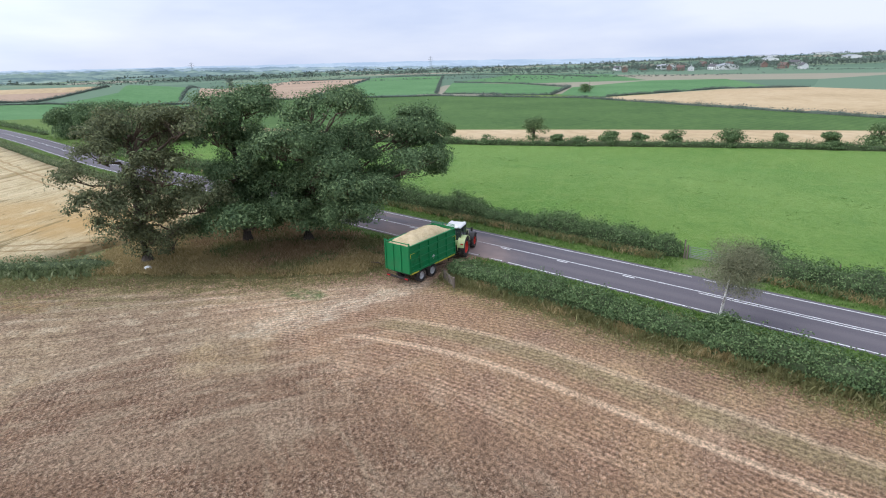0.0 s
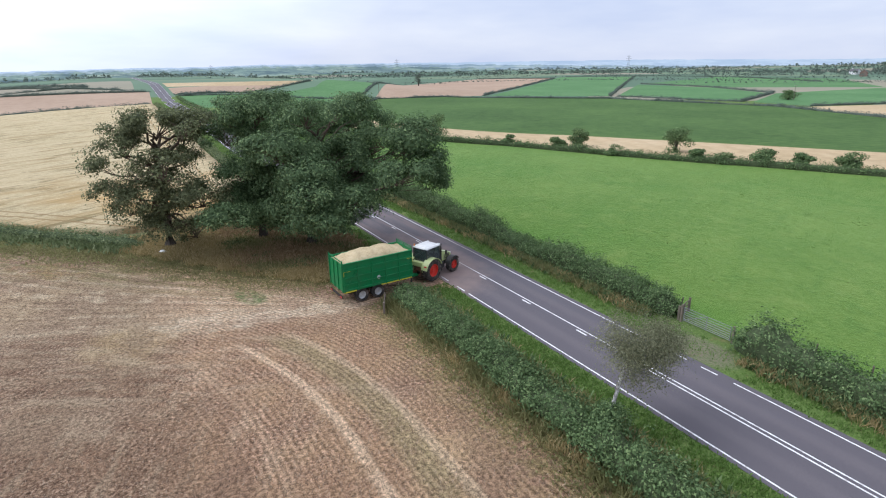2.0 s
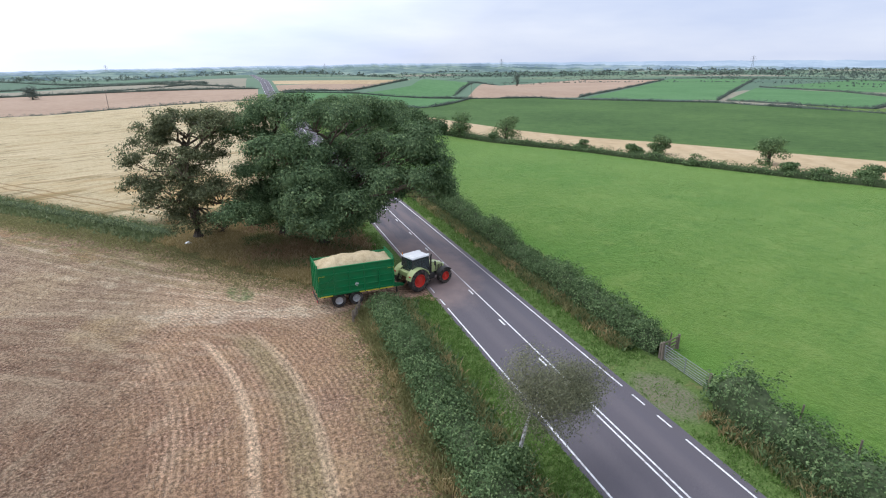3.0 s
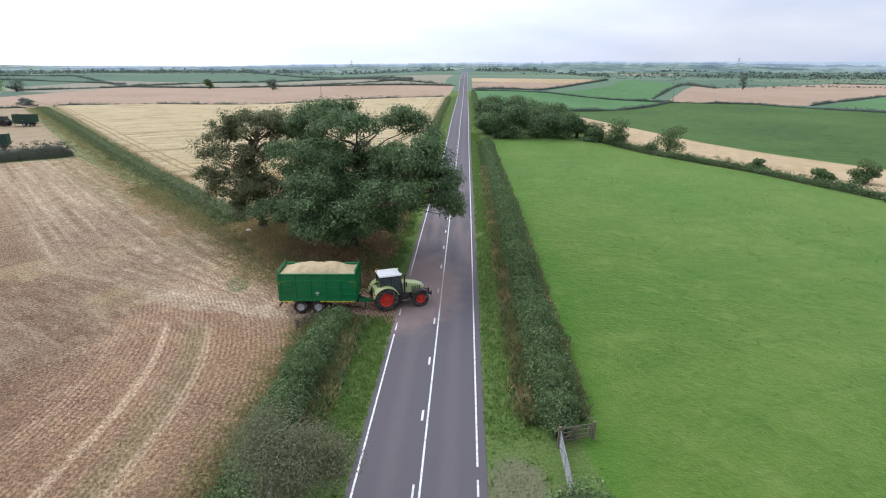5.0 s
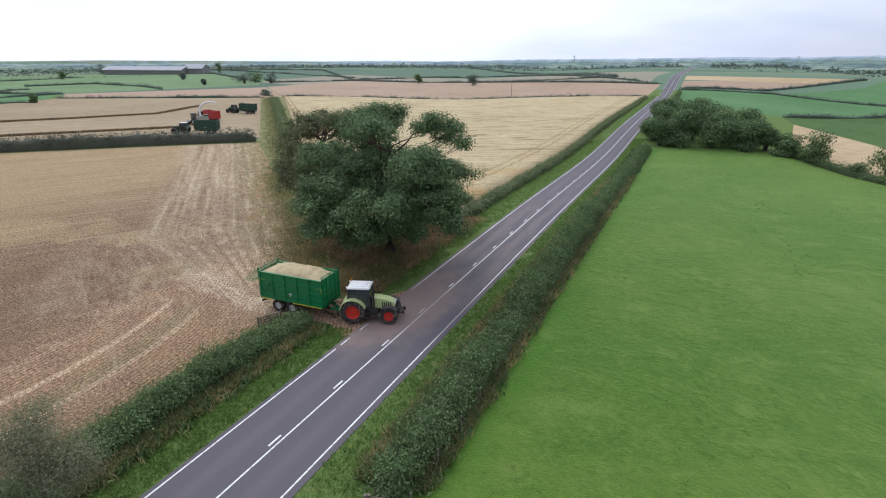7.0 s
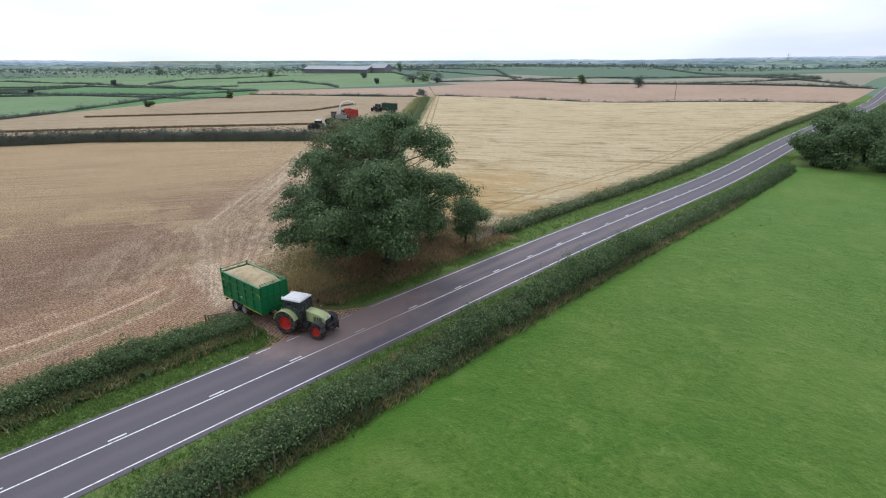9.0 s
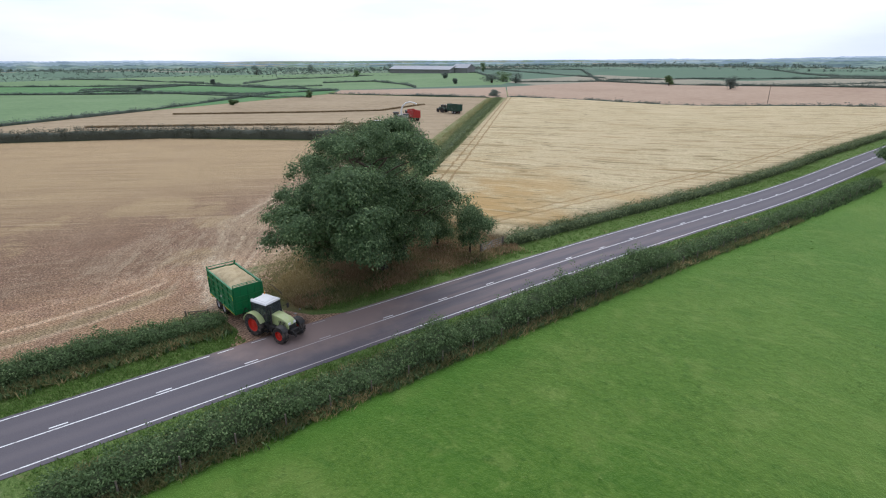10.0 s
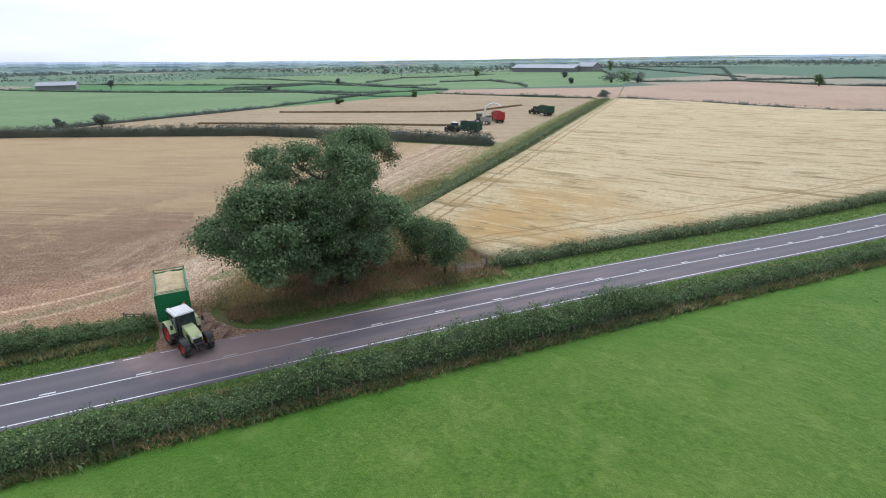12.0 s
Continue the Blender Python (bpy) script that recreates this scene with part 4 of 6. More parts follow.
far_hedge([(279, 116), (376, 77), (406, 30)])
far_hedge([(6.06, 335.7), (51.4, 342.9), (111.3, 405.4)])
far_hedge([(-303, 320), (-480, 440), (-610, 400)])
far_hedge([(-250, 372), (-420, 560), (-700, 600)])
far_hedge([(-112.1, 362.5), (-38.79, 396.8), (-300, 760)])
far_hedge([(-701, 40), (-638, 94), (-537, 130), (-378, 146), (-366, 184)])
far_hedge([(-448, 32), (-468, 84), (-504, 128)])
far_hedge([(-416, 47), (-329, 77), (-266, 102), (-252, 121)])
far_hedge([(-462, 155), (-547, 224), (-528, 265), (-543, 336)])
far_hedge([(-416, 209), (-405, 253), (-328, 236), (-288, 217)])
far_hedge([(-661, 586), (-443, 479), (-340, 438), (-275, 415)])
far_hedge([(-252, 384), (-213, 454), (-154.5, 481.8), (-109.8, 457.4)])
far_hedge([(-120, 468.3), (-46.26, 388), (-17.97, 364.5)])
far_hedge([(610, 659), (699, 565), (710, 433), (614, 278)])
# ---- building blocks for made things ----
def box(bm, x0, x1, y0, y1, z0, z1, bevel=0.0, m=None, taper=0.0):
    """A box with softened edges; taper draws its upper end in."""
    before = set(bm.verts)
    mat = Matrix.Translation(((x0 + x1) / 2, (y0 + y1) / 2, (z0 + z1) / 2)) @ Matrix.Diagonal((x1 - x0, y1 - y0, z1 - z0, 1))
    made = bmesh.ops.create_cube(bm, size=1, matrix=mat)["verts"]
    if taper:
        cx, cy = (x0 + x1) / 2, (y0 + y1) / 2
        for v in made:
            if v.co.z > (z0 + z1) / 2:
                v.co.x, v.co.y = cx + (v.co.x - cx) * (1 - taper), cy + (v.co.y - cy) * (1 - taper)
    if bevel:
        es = {e for v in made for e in v.link_edges}
        bmesh.ops.bevel(bm, geom=list(es), offset=bevel, segments=2, affect="EDGES", profile=0.6)
    if m is not None:
        for v in bm.verts:
            if v not in before:
                v.co = m @ v.co
    return bm


def bar(bm, a, b, w, h=None):
    """A square bar from a to b."""
    a, b = Vector(a), Vector(b)
    q = (b - a).to_track_quat("X", "Z").to_matrix().to_4x4()
    ln = (b - a).length
    return box(bm, 0, ln, -w / 2, w / 2, -(h or w) / 2, (h or w) / 2, 0, Matrix.Translation(a) @ q)


def rod(bm, a, b, r, sides=10, r2=None):
    a, b = Vector(a), Vector(b)
    m = Matrix.Translation((a + b) / 2) @ (b - a).to_track_quat("Z", "Y").to_matrix().to_4x4()
    bmesh.ops.create_cone(bm, cap_ends=True, segments=sides, radius1=r, radius2=r if r2 is None else r2, depth=(b - a).length, matrix=m)
    return bm


def lathe(profile, sides=32):
    """Turns (radius, y) pairs round the y axis."""
    bm = bmesh.new()
    rings = []
    for k in range(sides):
        w = 2 * math.pi * k / sides
        rings.append([bm.verts.new((r * math.cos(w), y, r * math.sin(w))) for r, y in profile])
    for k in range(sides):
        a, b = rings[k], rings[(k + 1) % sides]
        for j in range(len(profile) - 1):
            bm.faces.new((a[j], b[j], b[j + 1], a[j + 1]))
    return bm


def extrude_outline(pts, y0, y1, bevel=0.0):
    """A side outline of (x, z) pairs made solid between y0 and y1."""
    bm = bmesh.new()
    a = [bm.verts.new((x, y0, z)) for x, z in pts]
    b = [bm.verts.new((x, y1, z)) for x, z in pts]
    bm.faces.new(a)
    bm.faces.new(b[::-1])
    for k in range(len(pts)):
        j = (k + 1) % len(pts)
        bm.faces.new((a[j], a[k], b[k], b[j]))
    bmesh.ops.recalc_face_normals(bm, faces=bm.faces)
    if bevel:
        bmesh.ops.bevel(bm, geom=list(bm.edges), offset=bevel, segments=2, affect="EDGES", profile=0.6)
    return bm


def arch(cx, cz, r0, r1, y0, y1, a0, a1, n=12):
    """A curved mudguard."""
    out = [(cx + r1 * math.cos(radians(a0 + (a1 - a0) * k / n)), cz + r1 * math.sin(radians(a0 + (a1 - a0) * k / n))) for k in range(n + 1)]
    inn = [(cx + r0 * math.cos(radians(a0 + (a1 - a0) * k / n)), cz + r0 * math.sin(radians(a0 + (a1 - a0) * k / n))) for k in range(n, -1, -1)]
    return extrude_outline(out + inn, y0, y1)


M_RUBBER = plain("dusty_rubber", (0.036, 0.034, 0.032), 0.9, 0, 0.95, 3, (0.25, 0.20, 0.165), 0.15)
M_BLACK = plain("black_metal", (0.02, 0.02, 0.02), 0.5, 0, 0.4)
M_GREEN = plain("trailer_green_paint", (0.008, 0.185, 0.055), 0.35, 0, 0.16, 1.6)
M_DKGREEN = plain("dark_green_paint", (0.012, 0.06, 0.035), 0.4, 0, 0.2, 1.6)
M_YELLOW = plain("yellow_marking", (0.75, 0.62, 0.05), 0.45, 0, 0.25)
M_LIME = plain("lime_green_paint", (0.46, 0.53, 0.22), 0.35, 0, 0.6, 3, (0.52, 0.50, 0.38))

M_REDRIM = plain("red_rim_paint", (0.62, 0.035, 0.02), 0.4, 0, 0.25, 4)
M_RED = plain("red_machine_paint", (0.42, 0.025, 0.02), 0.45, 0, 0.25, 3)

M_SILVER_RIM = plain("silver_rim_paint", (0.6, 0.6, 0.6), 0.35, 0.3, 0.3, 5)

s = Shade("cab_glass", 0.08, 0, 0.6)
s.bsdf.inputs["Transmission Weight"].default_value = 0.75
M_GLASS = s.colour((0.16, 0.2, 0.2)).m
M_LAMP = plain("clear_lamp", (0.85, 0.85, 0.82), 0.15, 0, 0.1)
M_AMBER = plain("amber_lens", (0.8, 0.28, 0.02), 0.2, 0, 0.1)
M_TAILRED = plain("red_lens", (0.5, 0.01, 0.01), 0.25, 0, 0.1)
s = Shade("heaped_grain", 0.95, 0, 0.1)
g1, g2 = s.noise(1.6, 5, 0.7), s.noise(14, 4, 0.8)
M_GRAIN = s.colour(s.ramp(s.calc("ADD", s.calc("MULTIPLY", g1, 0.6), s.calc("MULTIPLY", g2, 0.4)), (0.35, (0.33, 0.25, 0.14)), (0.5, (0.50, 0.40, 0.24)), (0.68, (0.60, 0.50, 0.33)))).bump(g2, 0.8, 0.05).m


def wheel(parent, x, y, r, w, rim_mat, lugs=0, rim_share=0.56, hub_out=1):
    """A wheel on the axle at (x, y); lugs: bars of a tractor tread."""
    ob = new("wheel")
    ob.parent = parent
    ob.location = (x, y, r)
    k, h = r * rim_share, w / 2
    t = lathe([(k, -h * 0.75), (k * 1.05, -h * 0.92), (r * 0.86, -h), (r * 0.965, -h * 0.86), (r * 0.985, -h * 0.4), (r * 0.99, 0), (r * 0.985, h * 0.4), (r * 0.965, h * 0.86), (r * 0.86, h), (k * 1.05, h * 0.92), (k, h * 0.75)], 40)
    for n in range(lugs):
        for sd in (-1, 1):
            w0 = 2 * math.pi * (n + (0.25 if sd > 0 else -0.25)) / lugs
            m = Matrix.Rotation(-w0, 4, "Y") @ Matrix.Translation((r * 0.985, sd * h * 0.46, 0)) @ Matrix.Rotation(sd * radians(38), 4, "X")
            box(t, -r * 0.03, r * 0.03, -h * 0.5, h * 0.5, -r * 0.035, r * 0.035, 0, m)
    part("tyre", t, M_RUBBER, ob, smooth=not lugs)
    d = hub_out * h
    rim = lathe([(k, -h * 0.75), (k * 0.94, -h * 0.6), (k * 0.93, d * 0.25), (k * 0.62, d * 0.1), (k * 0.55, d * 0.32), (k * 0.3, d * 0.38), (k * 0.28, d * 0.62), (0.001, d * 0.64)] if d > 0 else
                [(k, h * 0.75), (k * 0.94, h * 0.6), (k * 0.93, d * 0.25), (k * 0.62, d * 0.1), (k * 0.55, d * 0.32), (k * 0.3, d * 0.38), (k * 0.28, d * 0.62), (0.001, d * 0.64)], 32)
    lip = lathe([(k, d * 0.74), (k * 1.01, d * 0.8), (k * 0.95, d * 0.8), (k * 0.93, d * 0.25)], 32)
    me = bpy.data.meshes.new("lip")
    lip.to_mesh(me)
    rim.from_mesh(me)
    lip.free()
    bpy.data.meshes.remove(me)
    for n in range(8):
        w0 = 2 * math.pi * n / 8
        rod(rim, (k * 0.43 * math.cos(w0), d * 0.34, k * 0.43 * math.sin(w0)), (k * 0.43 * math.cos(w0), d * 0.46, k * 0.43 * math.sin(w0)), k * 0.045, 6)
    bmesh.ops.recalc_face_normals(rim, faces=rim.faces)
    part("rim", rim, rim_mat, ob, smooth=False)
    return ob


def tractor(at_m, body, rim_mat, roof_mat, label, name="tractor"):
    """Origin on the ground under the rear axle; x runs forward."""
    ob = tagged(new(name), label, "tractor")
    ob.matrix_basis = at_m
    WB, RR, FR = 2.85, 0.96, 0.69
    for sd in (-1, 1):
        wheel(ob, 0, sd * 0.93, RR, 0.60, rim_mat, 20, 0.58, sd)
        wheel(ob, WB, sd * 0.92, FR, 0.50, rim_mat, 18, 0.56, sd)
        part("rear_fender", arch(0, RR, RR + 0.06, RR + 0.12, sd * 0.93 - 0.32, sd * 0.93 + 0.32, 20, 168), body, ob)
        part("fender_panel", extrude_outline([(-0.9, 0.9), (-0.55, 1.72), (0.1, 1.95), (0.75, 1.6), (0.95, 1.0), (0.6, 0.7), (-0.6, 0.7)], sd * 0.60 - 0.03, sd * 0.60 + 0.03, 0.01), body, ob)
        part("front_fender", arch(WB, FR, FR + 0.06, FR + 0.10, sd * 0.92 - 0.27, sd * 0.92 + 0.27, 35, 165), M_BLACK, ob)
        bm = bmesh.new()
        for k in range(3):
            box(bm, 0.95, 1.35, sd * 0.78 - 0.15, sd * 0.78 + 0.15, 0.5 + k * 0.32, 0.54 + k * 0.32, 0.01)
        bar(bm, (1.35, sd * 0.9, 0.48), (1.3, sd * 0.82, 1.3), 0.04)
        part("cab_step", bm, M_BLACK, ob)
        bm = bmesh.new()
        bar(bm, (1.45, sd * 0.78, 2.2), (1.62, sd * 1.2, 2.25), 0.035)
        box(bm, 1.59, 1.65, sd * 1.2 - 0.1, sd * 1.2 + 0.1, 1.95, 2.35, 0.02)
        part("mirror", bm, M_BLACK, ob)
        part("fuel_tank", box(bmesh.new(), 1.03, 1.95, sd * 0.55 - 0.2, sd * 0.55 + 0.2, 0.62, 1.12, 0.06), M_BLACK, ob)
        part("tail_lamp", box(bmesh.new(), -0.98, -0.93, sd * 1.02 - 0.12, sd * 1.02 + 0.12, 1.42, 1.54, 0.01), M_TAILRED, ob)
        part("headlamp", box(bmesh.new(), 3.23, 3.30, sd * 0.27 - 0.12, sd * 0.27 + 0.12, 1.42, 1.6, 0.02), M_LAMP, ob)
    bm = box(bmesh.new(), -0.5, 1.0, -0.35, 0.35, 0.55, 1.2, 0.06)
    box(bm, 1.0, 2.9, -0.28, 0.28, 0.6, 1.05, 0.05)
    rod(bm, (0, -0.75, RR), (0, 0.75, RR), 0.16, 12)
    rod(bm, (WB, -0.75, FR), (WB, 0.75, FR), 0.12, 12)
    part("chassis", bm, M_BLACK, ob)
    hood = extrude_outline([(1.42, 1.05), (1.42, 1.98), (2.05, 1.94), (2.75, 1.80), (3.14, 1.64), (3.28, 1.42), (3.25, 1.05)], -0.44, 0.44, 0.08)
    bonnet = part("bonnet", hood, body, ob)
    part("grille", box(bmesh.new(), 3.23, 3.31, -0.34, 0.34, 1.0, 1.38, 0.02), M_BLACK, bonnet)
    for sd in (-1, 1):
        bm = bmesh.new()
        for k in range(5):
            box(bm, 2.25 + k * 0.16, 2.34 + k * 0.16, sd * 0.445 - 0.01, sd * 0.445 + 0.012, 1.2, 1.62, 0.004)
        part("side_vent", bm, M_BLACK, bonnet)
    bm = bmesh.new()
    for a, b in (((-0.45, 1.55), (-0.4, 2.78)), ((0.55, 1.2), (0.5, 2.78)), ((1.42, 1.2), (1.25, 2.78))):
        for sd in (-1, 1):
            bar(bm, (a[0], sd * 0.76, a[1]), (b[0], sd * 0.72, b[1]), 0.07)
    box(bm, -0.5, 1.45, -0.78, 0.78, 1.15, 1.3, 0.03)
    box(bm, -0.45, 1.3, -0.74, 0.74, 2.68, 2.78, 0.02)
    cab = part("cab", bm, M_BLACK, ob)
    for sd in (-1, 1):
        part("side_window", extrude_outline([(-0.42, 1.6), (-0.38, 2.7), (1.24, 2.7), (1.40, 1.3), (0.3, 1.3)], sd * 0.745 - 0.01, sd * 0.745 + 0.01), M_GLASS, cab)
    bm = bmesh.new()
    bar(bm, (1.40, 0, 1.35), (1.25, 0, 2.7), 1.42, 0.02)
    part("windscreen", bm, M_GLASS, cab)
    bm = bmesh.new()
    bar(bm, (-0.45, 0, 1.6), (-0.4, 0, 2.7), 1.42, 0.02)
    part("rear_window", bm, M_GLASS, cab)
    bm = box(bmesh.new(), -0.50, 1.36, -0.82, 0.82, 2.78, 2.93, 0.07, None, 0.12)
    box(bm, -0.3, 1.1, -0.58, 0.58, 2.91, 2.98, 0.05, None, 0.12)
    part("roof", bm, roof_mat, cab)
    bm = box(bmesh.new(), 0.05, 0.55, -0.3, 0.3, 1.25, 1.6, 0.06)
    box(bm, -0.05, 0.12, -0.28, 0.28, 1.55, 2.2, 0.05)
    part("driver_seat", bm, M_BLACK, cab)
    bm = rod(bmesh.new(), (0.95, 0, 1.3), (1.1, 0, 1.85), 0.04)
    rod(bm, (1.02, -0.2, 1.88), (1.02, 0.2, 1.88), 0.03)
    part("steering_column", bm, M_BLACK, cab)
    for sd in (-1, 1):
        for xx in (-0.49, 1.35):
            part("work_lamp", box(bmesh.new(), xx - 0.05, xx + 0.05, sd * 0.6 - 0.1, sd * 0.6 + 0.1, 2.82, 2.93, 0.02), M_LAMP, cab)
    part("beacon", rod(bmesh.new(), (-0.40, 0.66, 2.90), (-0.40, 0.66, 3.10), 0.055, 12, 0.04), M_AMBER, cab)
    bm = rod(bmesh.new(), (1.62, -0.62, 1.1), (1.62, -0.62, 2.6), 0.07, 12)
    rod(bm, (1.62, -0.62, 2.6), (1.7, -0.62, 2.8), 0.05, 10)
    part("exhaust", bm, M_BLACK, ob)
    bm = bmesh.new()
    for sd in (-1, 1):
        bar(bm, (3.2, sd * 0.3, 0.75), (4.0, sd * 0.38, 0.72), 0.09)
        bar(bm, (3.3, sd * 0.26, 1.15), (3.95, sd * 0.36, 0.78), 0.06)
        box(bm, 3.9, 4.02, sd * 0.38 - 0.05, sd * 0.38 + 0.05, 0.6, 0.95, 0.02)
    box(bm, 3.1, 3.6, -0.4, 0.4, 0.62, 1.05, 0.05)
    bar(bm, (3.75, -0.4, 0.75), (3.75, 0.4, 0.75), 0.07)
    part("front_linkage", bm, M_BLACK, ob)
    bm = bmesh.new()
    for sd in (-1, 1):
        bar(bm, (-0.3, sd * 0.3, 0.75), (-1.15, sd * 0.42, 0.65), 0.08)
        bar(bm, (-0.5, sd * 0.28, 1.3), (-0.95, sd * 0.4, 0.7), 0.05)
    bar(bm, (-0.3, 0, 0.5), (-1.0, 0, 0.5), 0.12, 0.06)
    box(bm, -0.75, -0.42, -0.35, 0.35, 0.9, 1.45, 0.05)
    part("rear_linkage", bm, plain("rusty_linkage", (0.17, 0.075, 0.045), 0.8) if name == "tractor" and label.startswith("lime") else M_BLACK, ob)
    bm = box(bmesh.new(), -0.86, -0.48, -0.58, 0.58, 1.3, 1.72, 0.08)
    part("rear_housing", bm, body, ob)
    return ob


def grain_trailer(at_m, paint, label, load=True, name="trailer"):
    """Origin on the ground under the tandem axles; x runs forward."""
    ob = tagged(new(name), label, "trailer")
    ob.matrix_basis = at_m
    X0, X1, W, Z0, Z1 = -2.2, 3.8, 1.24, 1.16, 3.42
    for ax in (-0.69, 0.69):
        for sd in (-1, 1):
            wheel(ob, ax, sd * 0.98, 0.56, 0.46, M_SILVER_RIM, 0, 0.55, sd)
    bm = bmesh.new()
    for sd in (-1, 1):
        box(bm, X0 + 0.3, X1 + 0.1, sd * 0.42 - 0.06, sd * 0.42 + 0.06, 0.72, 0.98, 0.01)
    for x in (-1.8, 0.0, 1.6, 3.2):
        box(bm, x - 0.05, x + 0.05, -1.1, 1.1, 0.86, 0.98, 0.01)
    for ax in (-0.69, 0.69):
        rod(bm, (ax, -0.9, 0.56), (ax, 0.9, 0.56), 0.07)
        for sd in (-1, 1):
            box(bm, ax - 0.5, ax + 0.5, sd * 0.62 - 0.05, sd * 0.62 + 0.05, 0.55, 0.68, 0.02)
    part("chassis", bm, M_BLACK, ob)
    bm = bmesh.new()
    for sd in (-1, 1):
        bar(bm, (X1 - 0.2, sd * 0.42, 0.82), (X1 + 1.15, 0, 0.62), 0.14, 0.18)
    bar(bm, (X1 + 1.05, 0, 0.62), (X1 + 1.45, 0, 0.55), 0.1)
    part("drawbar", bm, paint, ob)
    bm = bmesh.new()
    bar(bm, (X1 + 0.05, -0.7, 1.1), (X1 + 0.5, -0.55, 1.75), 0.05)
    bar(bm, (X1 + 0.5, -0.55, 1.75), (X1 + 1.0, -0.2, 1.3), 0.04)
    part("hose_arm", bm, M_BLACK, ob)
    part("stand_leg", bar(bmesh.new(), (X1 + 0.55, -0.1, 0.6), (X1 + 0.55, -0.1, 0.05), 0.09), M_BLACK, ob)
    body = part("body", box(bmesh.new(), X0, X1, -W, W, Z0 - 0.06, Z0, 0.01), paint, ob)
    T = 0.05
    for sd in (-1, 1):
        y = sd * (W - T / 2)
        bm = box(bmesh.new(), X0, X1, y - T / 2, y + T / 2, Z0, 2.86, 0.008)
        part("side_panel", bm, paint, body)
        part("side_board", box(bmesh.new(), X0, X1, y - T / 2, y + T / 2, 2.89, Z1, 0.008), paint, body)
        yo = sd * (W + 0.035)
        n = 5
        for k in range(n + 1):
            x = X0 + 0.05 + (X1 - X0 - 0.1) * k / n
            part("side_rib", box(bmesh.new(), x - 0.05, x + 0.05, yo - 0.06, yo + 0.06, Z0 - 0.05, 2.86, 0.012), paint, body)
            part("board_rib", box(bmesh.new(), x - 0.04, x + 0.04, yo - 0.045, yo + 0.045, 2.9, Z1, 0.01), paint, body)
        for z, h in ((Z0 + 0.02, 0.13), (1.70, 0.06), (2.24, 0.06), (2.80, 0.12), (Z1 - 0.06, 0.1)):
            part("rail", box(bmesh.new(), X0, X1, yo - 0.07, yo + 0.07, z, z + h, 0.014), paint, body)
        if load:
            part("yellow_strip", box(bmesh.new(), 0.95, X1 - 0.1, yo - 0.05, yo + 0.05, Z0 - 0.09, Z0 + 0.0, 0.006), M_YELLOW, body)
        if load:
            part("yellow_strip", box(bmesh.new(), X0, X0 + 1.0, yo - 0.05, yo + 0.05, Z0 - 0.09, Z0 + 0.0, 0.006), M_YELLOW, body)
        for x, d in ((X0 + 0.02, 1), (X1 - 0.02, -1)):
            bm = bmesh.new()
            bar(bm, (x, yo + sd * 0.05, 2.8), (x + d * 0.5, yo + sd * 0.05, 2.8), 0.07, 0.012)
            bar(bm, (x, yo + sd * 0.05, 2.8), (x, yo + sd * 0.05, 2.45), 0.07, 0.012)
            part("corner_marking", bm, M_YELLOW if load else paint, body)
        bm = bmesh.new()
        bar(bm, (X0 + 0.25, yo + sd * 0.06, 1.6), (X0 + 1.1, yo + sd * 0.06, 2.72), 0.06)
        bar(bm, (X0 + 1.1, yo + sd * 0.06, 2.72), (X0 + 1.2, yo + sd * 0.06, 1.9), 0.05)
        part("tailgate_lever", bm, paint, body)
        bm = bmesh.new()
        bmesh.ops.create_circle(bm, cap_ends=True, segments=6, radius=0.17, matrix=Matrix.Translation((0.75, yo + sd * 0.02, 1.78)) @ Matrix.Rotation(radians(90), 4, "X"))
        bmesh.ops.solidify(bm, geom=bm.faces[:], thickness=0.02)
        part("badge", bm, M_SILVER_RIM, body)
        part("mudguard", arch(0, 0.5, 1.0, 1.04, sd * 0.98 - 0.25, sd * 0.98 + 0.25, 150, 172, 4), M_BLACK, ob)
    bm = box(bmesh.new(), X1 - T, X1, -W, W, Z0, Z1 + 0.12, 0.008)
    part("headboard", bm, paint, body)
    for y in (-1.15, -0.6, 0, 0.6, 1.15):
        part("front_rib", box(bmesh.new(), X1, X1 + 0.07, y - 0.04, y + 0.04, Z0, Z1 + 0.1, 0.01), paint, body)
    for z in (1.5, 2.1, 2.6):
        part("front_rail", box(bmesh.new(), X1, X1 + 0.06, -W, W, z, z + 0.08, 0.01), paint, body)
    bm = bmesh.new()
    for y in (-W + 0.03, 0, W - 0.03):
        bar(bm, (X1 - 0.02, y, Z1 + 0.1), (X1 - 0.02, y, Z1 + 0.32), 0.05)
    for z in (Z1 + 0.21, Z1 + 0.32):
        bar(bm, (X1 - 0.02, -W, z), (X1 - 0.02, W, z), 0.04)
    part("front_guard", bm, paint, body)
    gate = part("tailgate", box(bmesh.new(), X0 - 0.06, X0 - 0.01, -W + 0.03, W - 0.03, Z0, Z1, 0.008), paint, body)
    for y in (-1.2, -0.4, 0.4, 1.2):
        part("gate_rib", box(bmesh.new(), X0 - 0.13, X0 - 0.05, y - 0.05, y + 0.05, Z0, Z1 + 0.05, 0.01), paint, ob)
    bm = bmesh.new()
    for sd in (-1, 1):
        bar(bm, (X0 - 0.06, sd * (W + 0.02), Z0), (X0 - 0.06, sd * (W + 0.02), Z1 + 0.28), 0.09)
    bar(bm, (X0 - 0.06, -W, Z1 + 0.2), (X0 - 0.06, W, Z1 + 0.2), 0.06)
    part("rear_post", bm, paint, body)
    bm = box(bmesh.new(), X0 - 0.15, X0 - 0.08, -1.15, 1.15, 0.62, 0.8, 0.015)
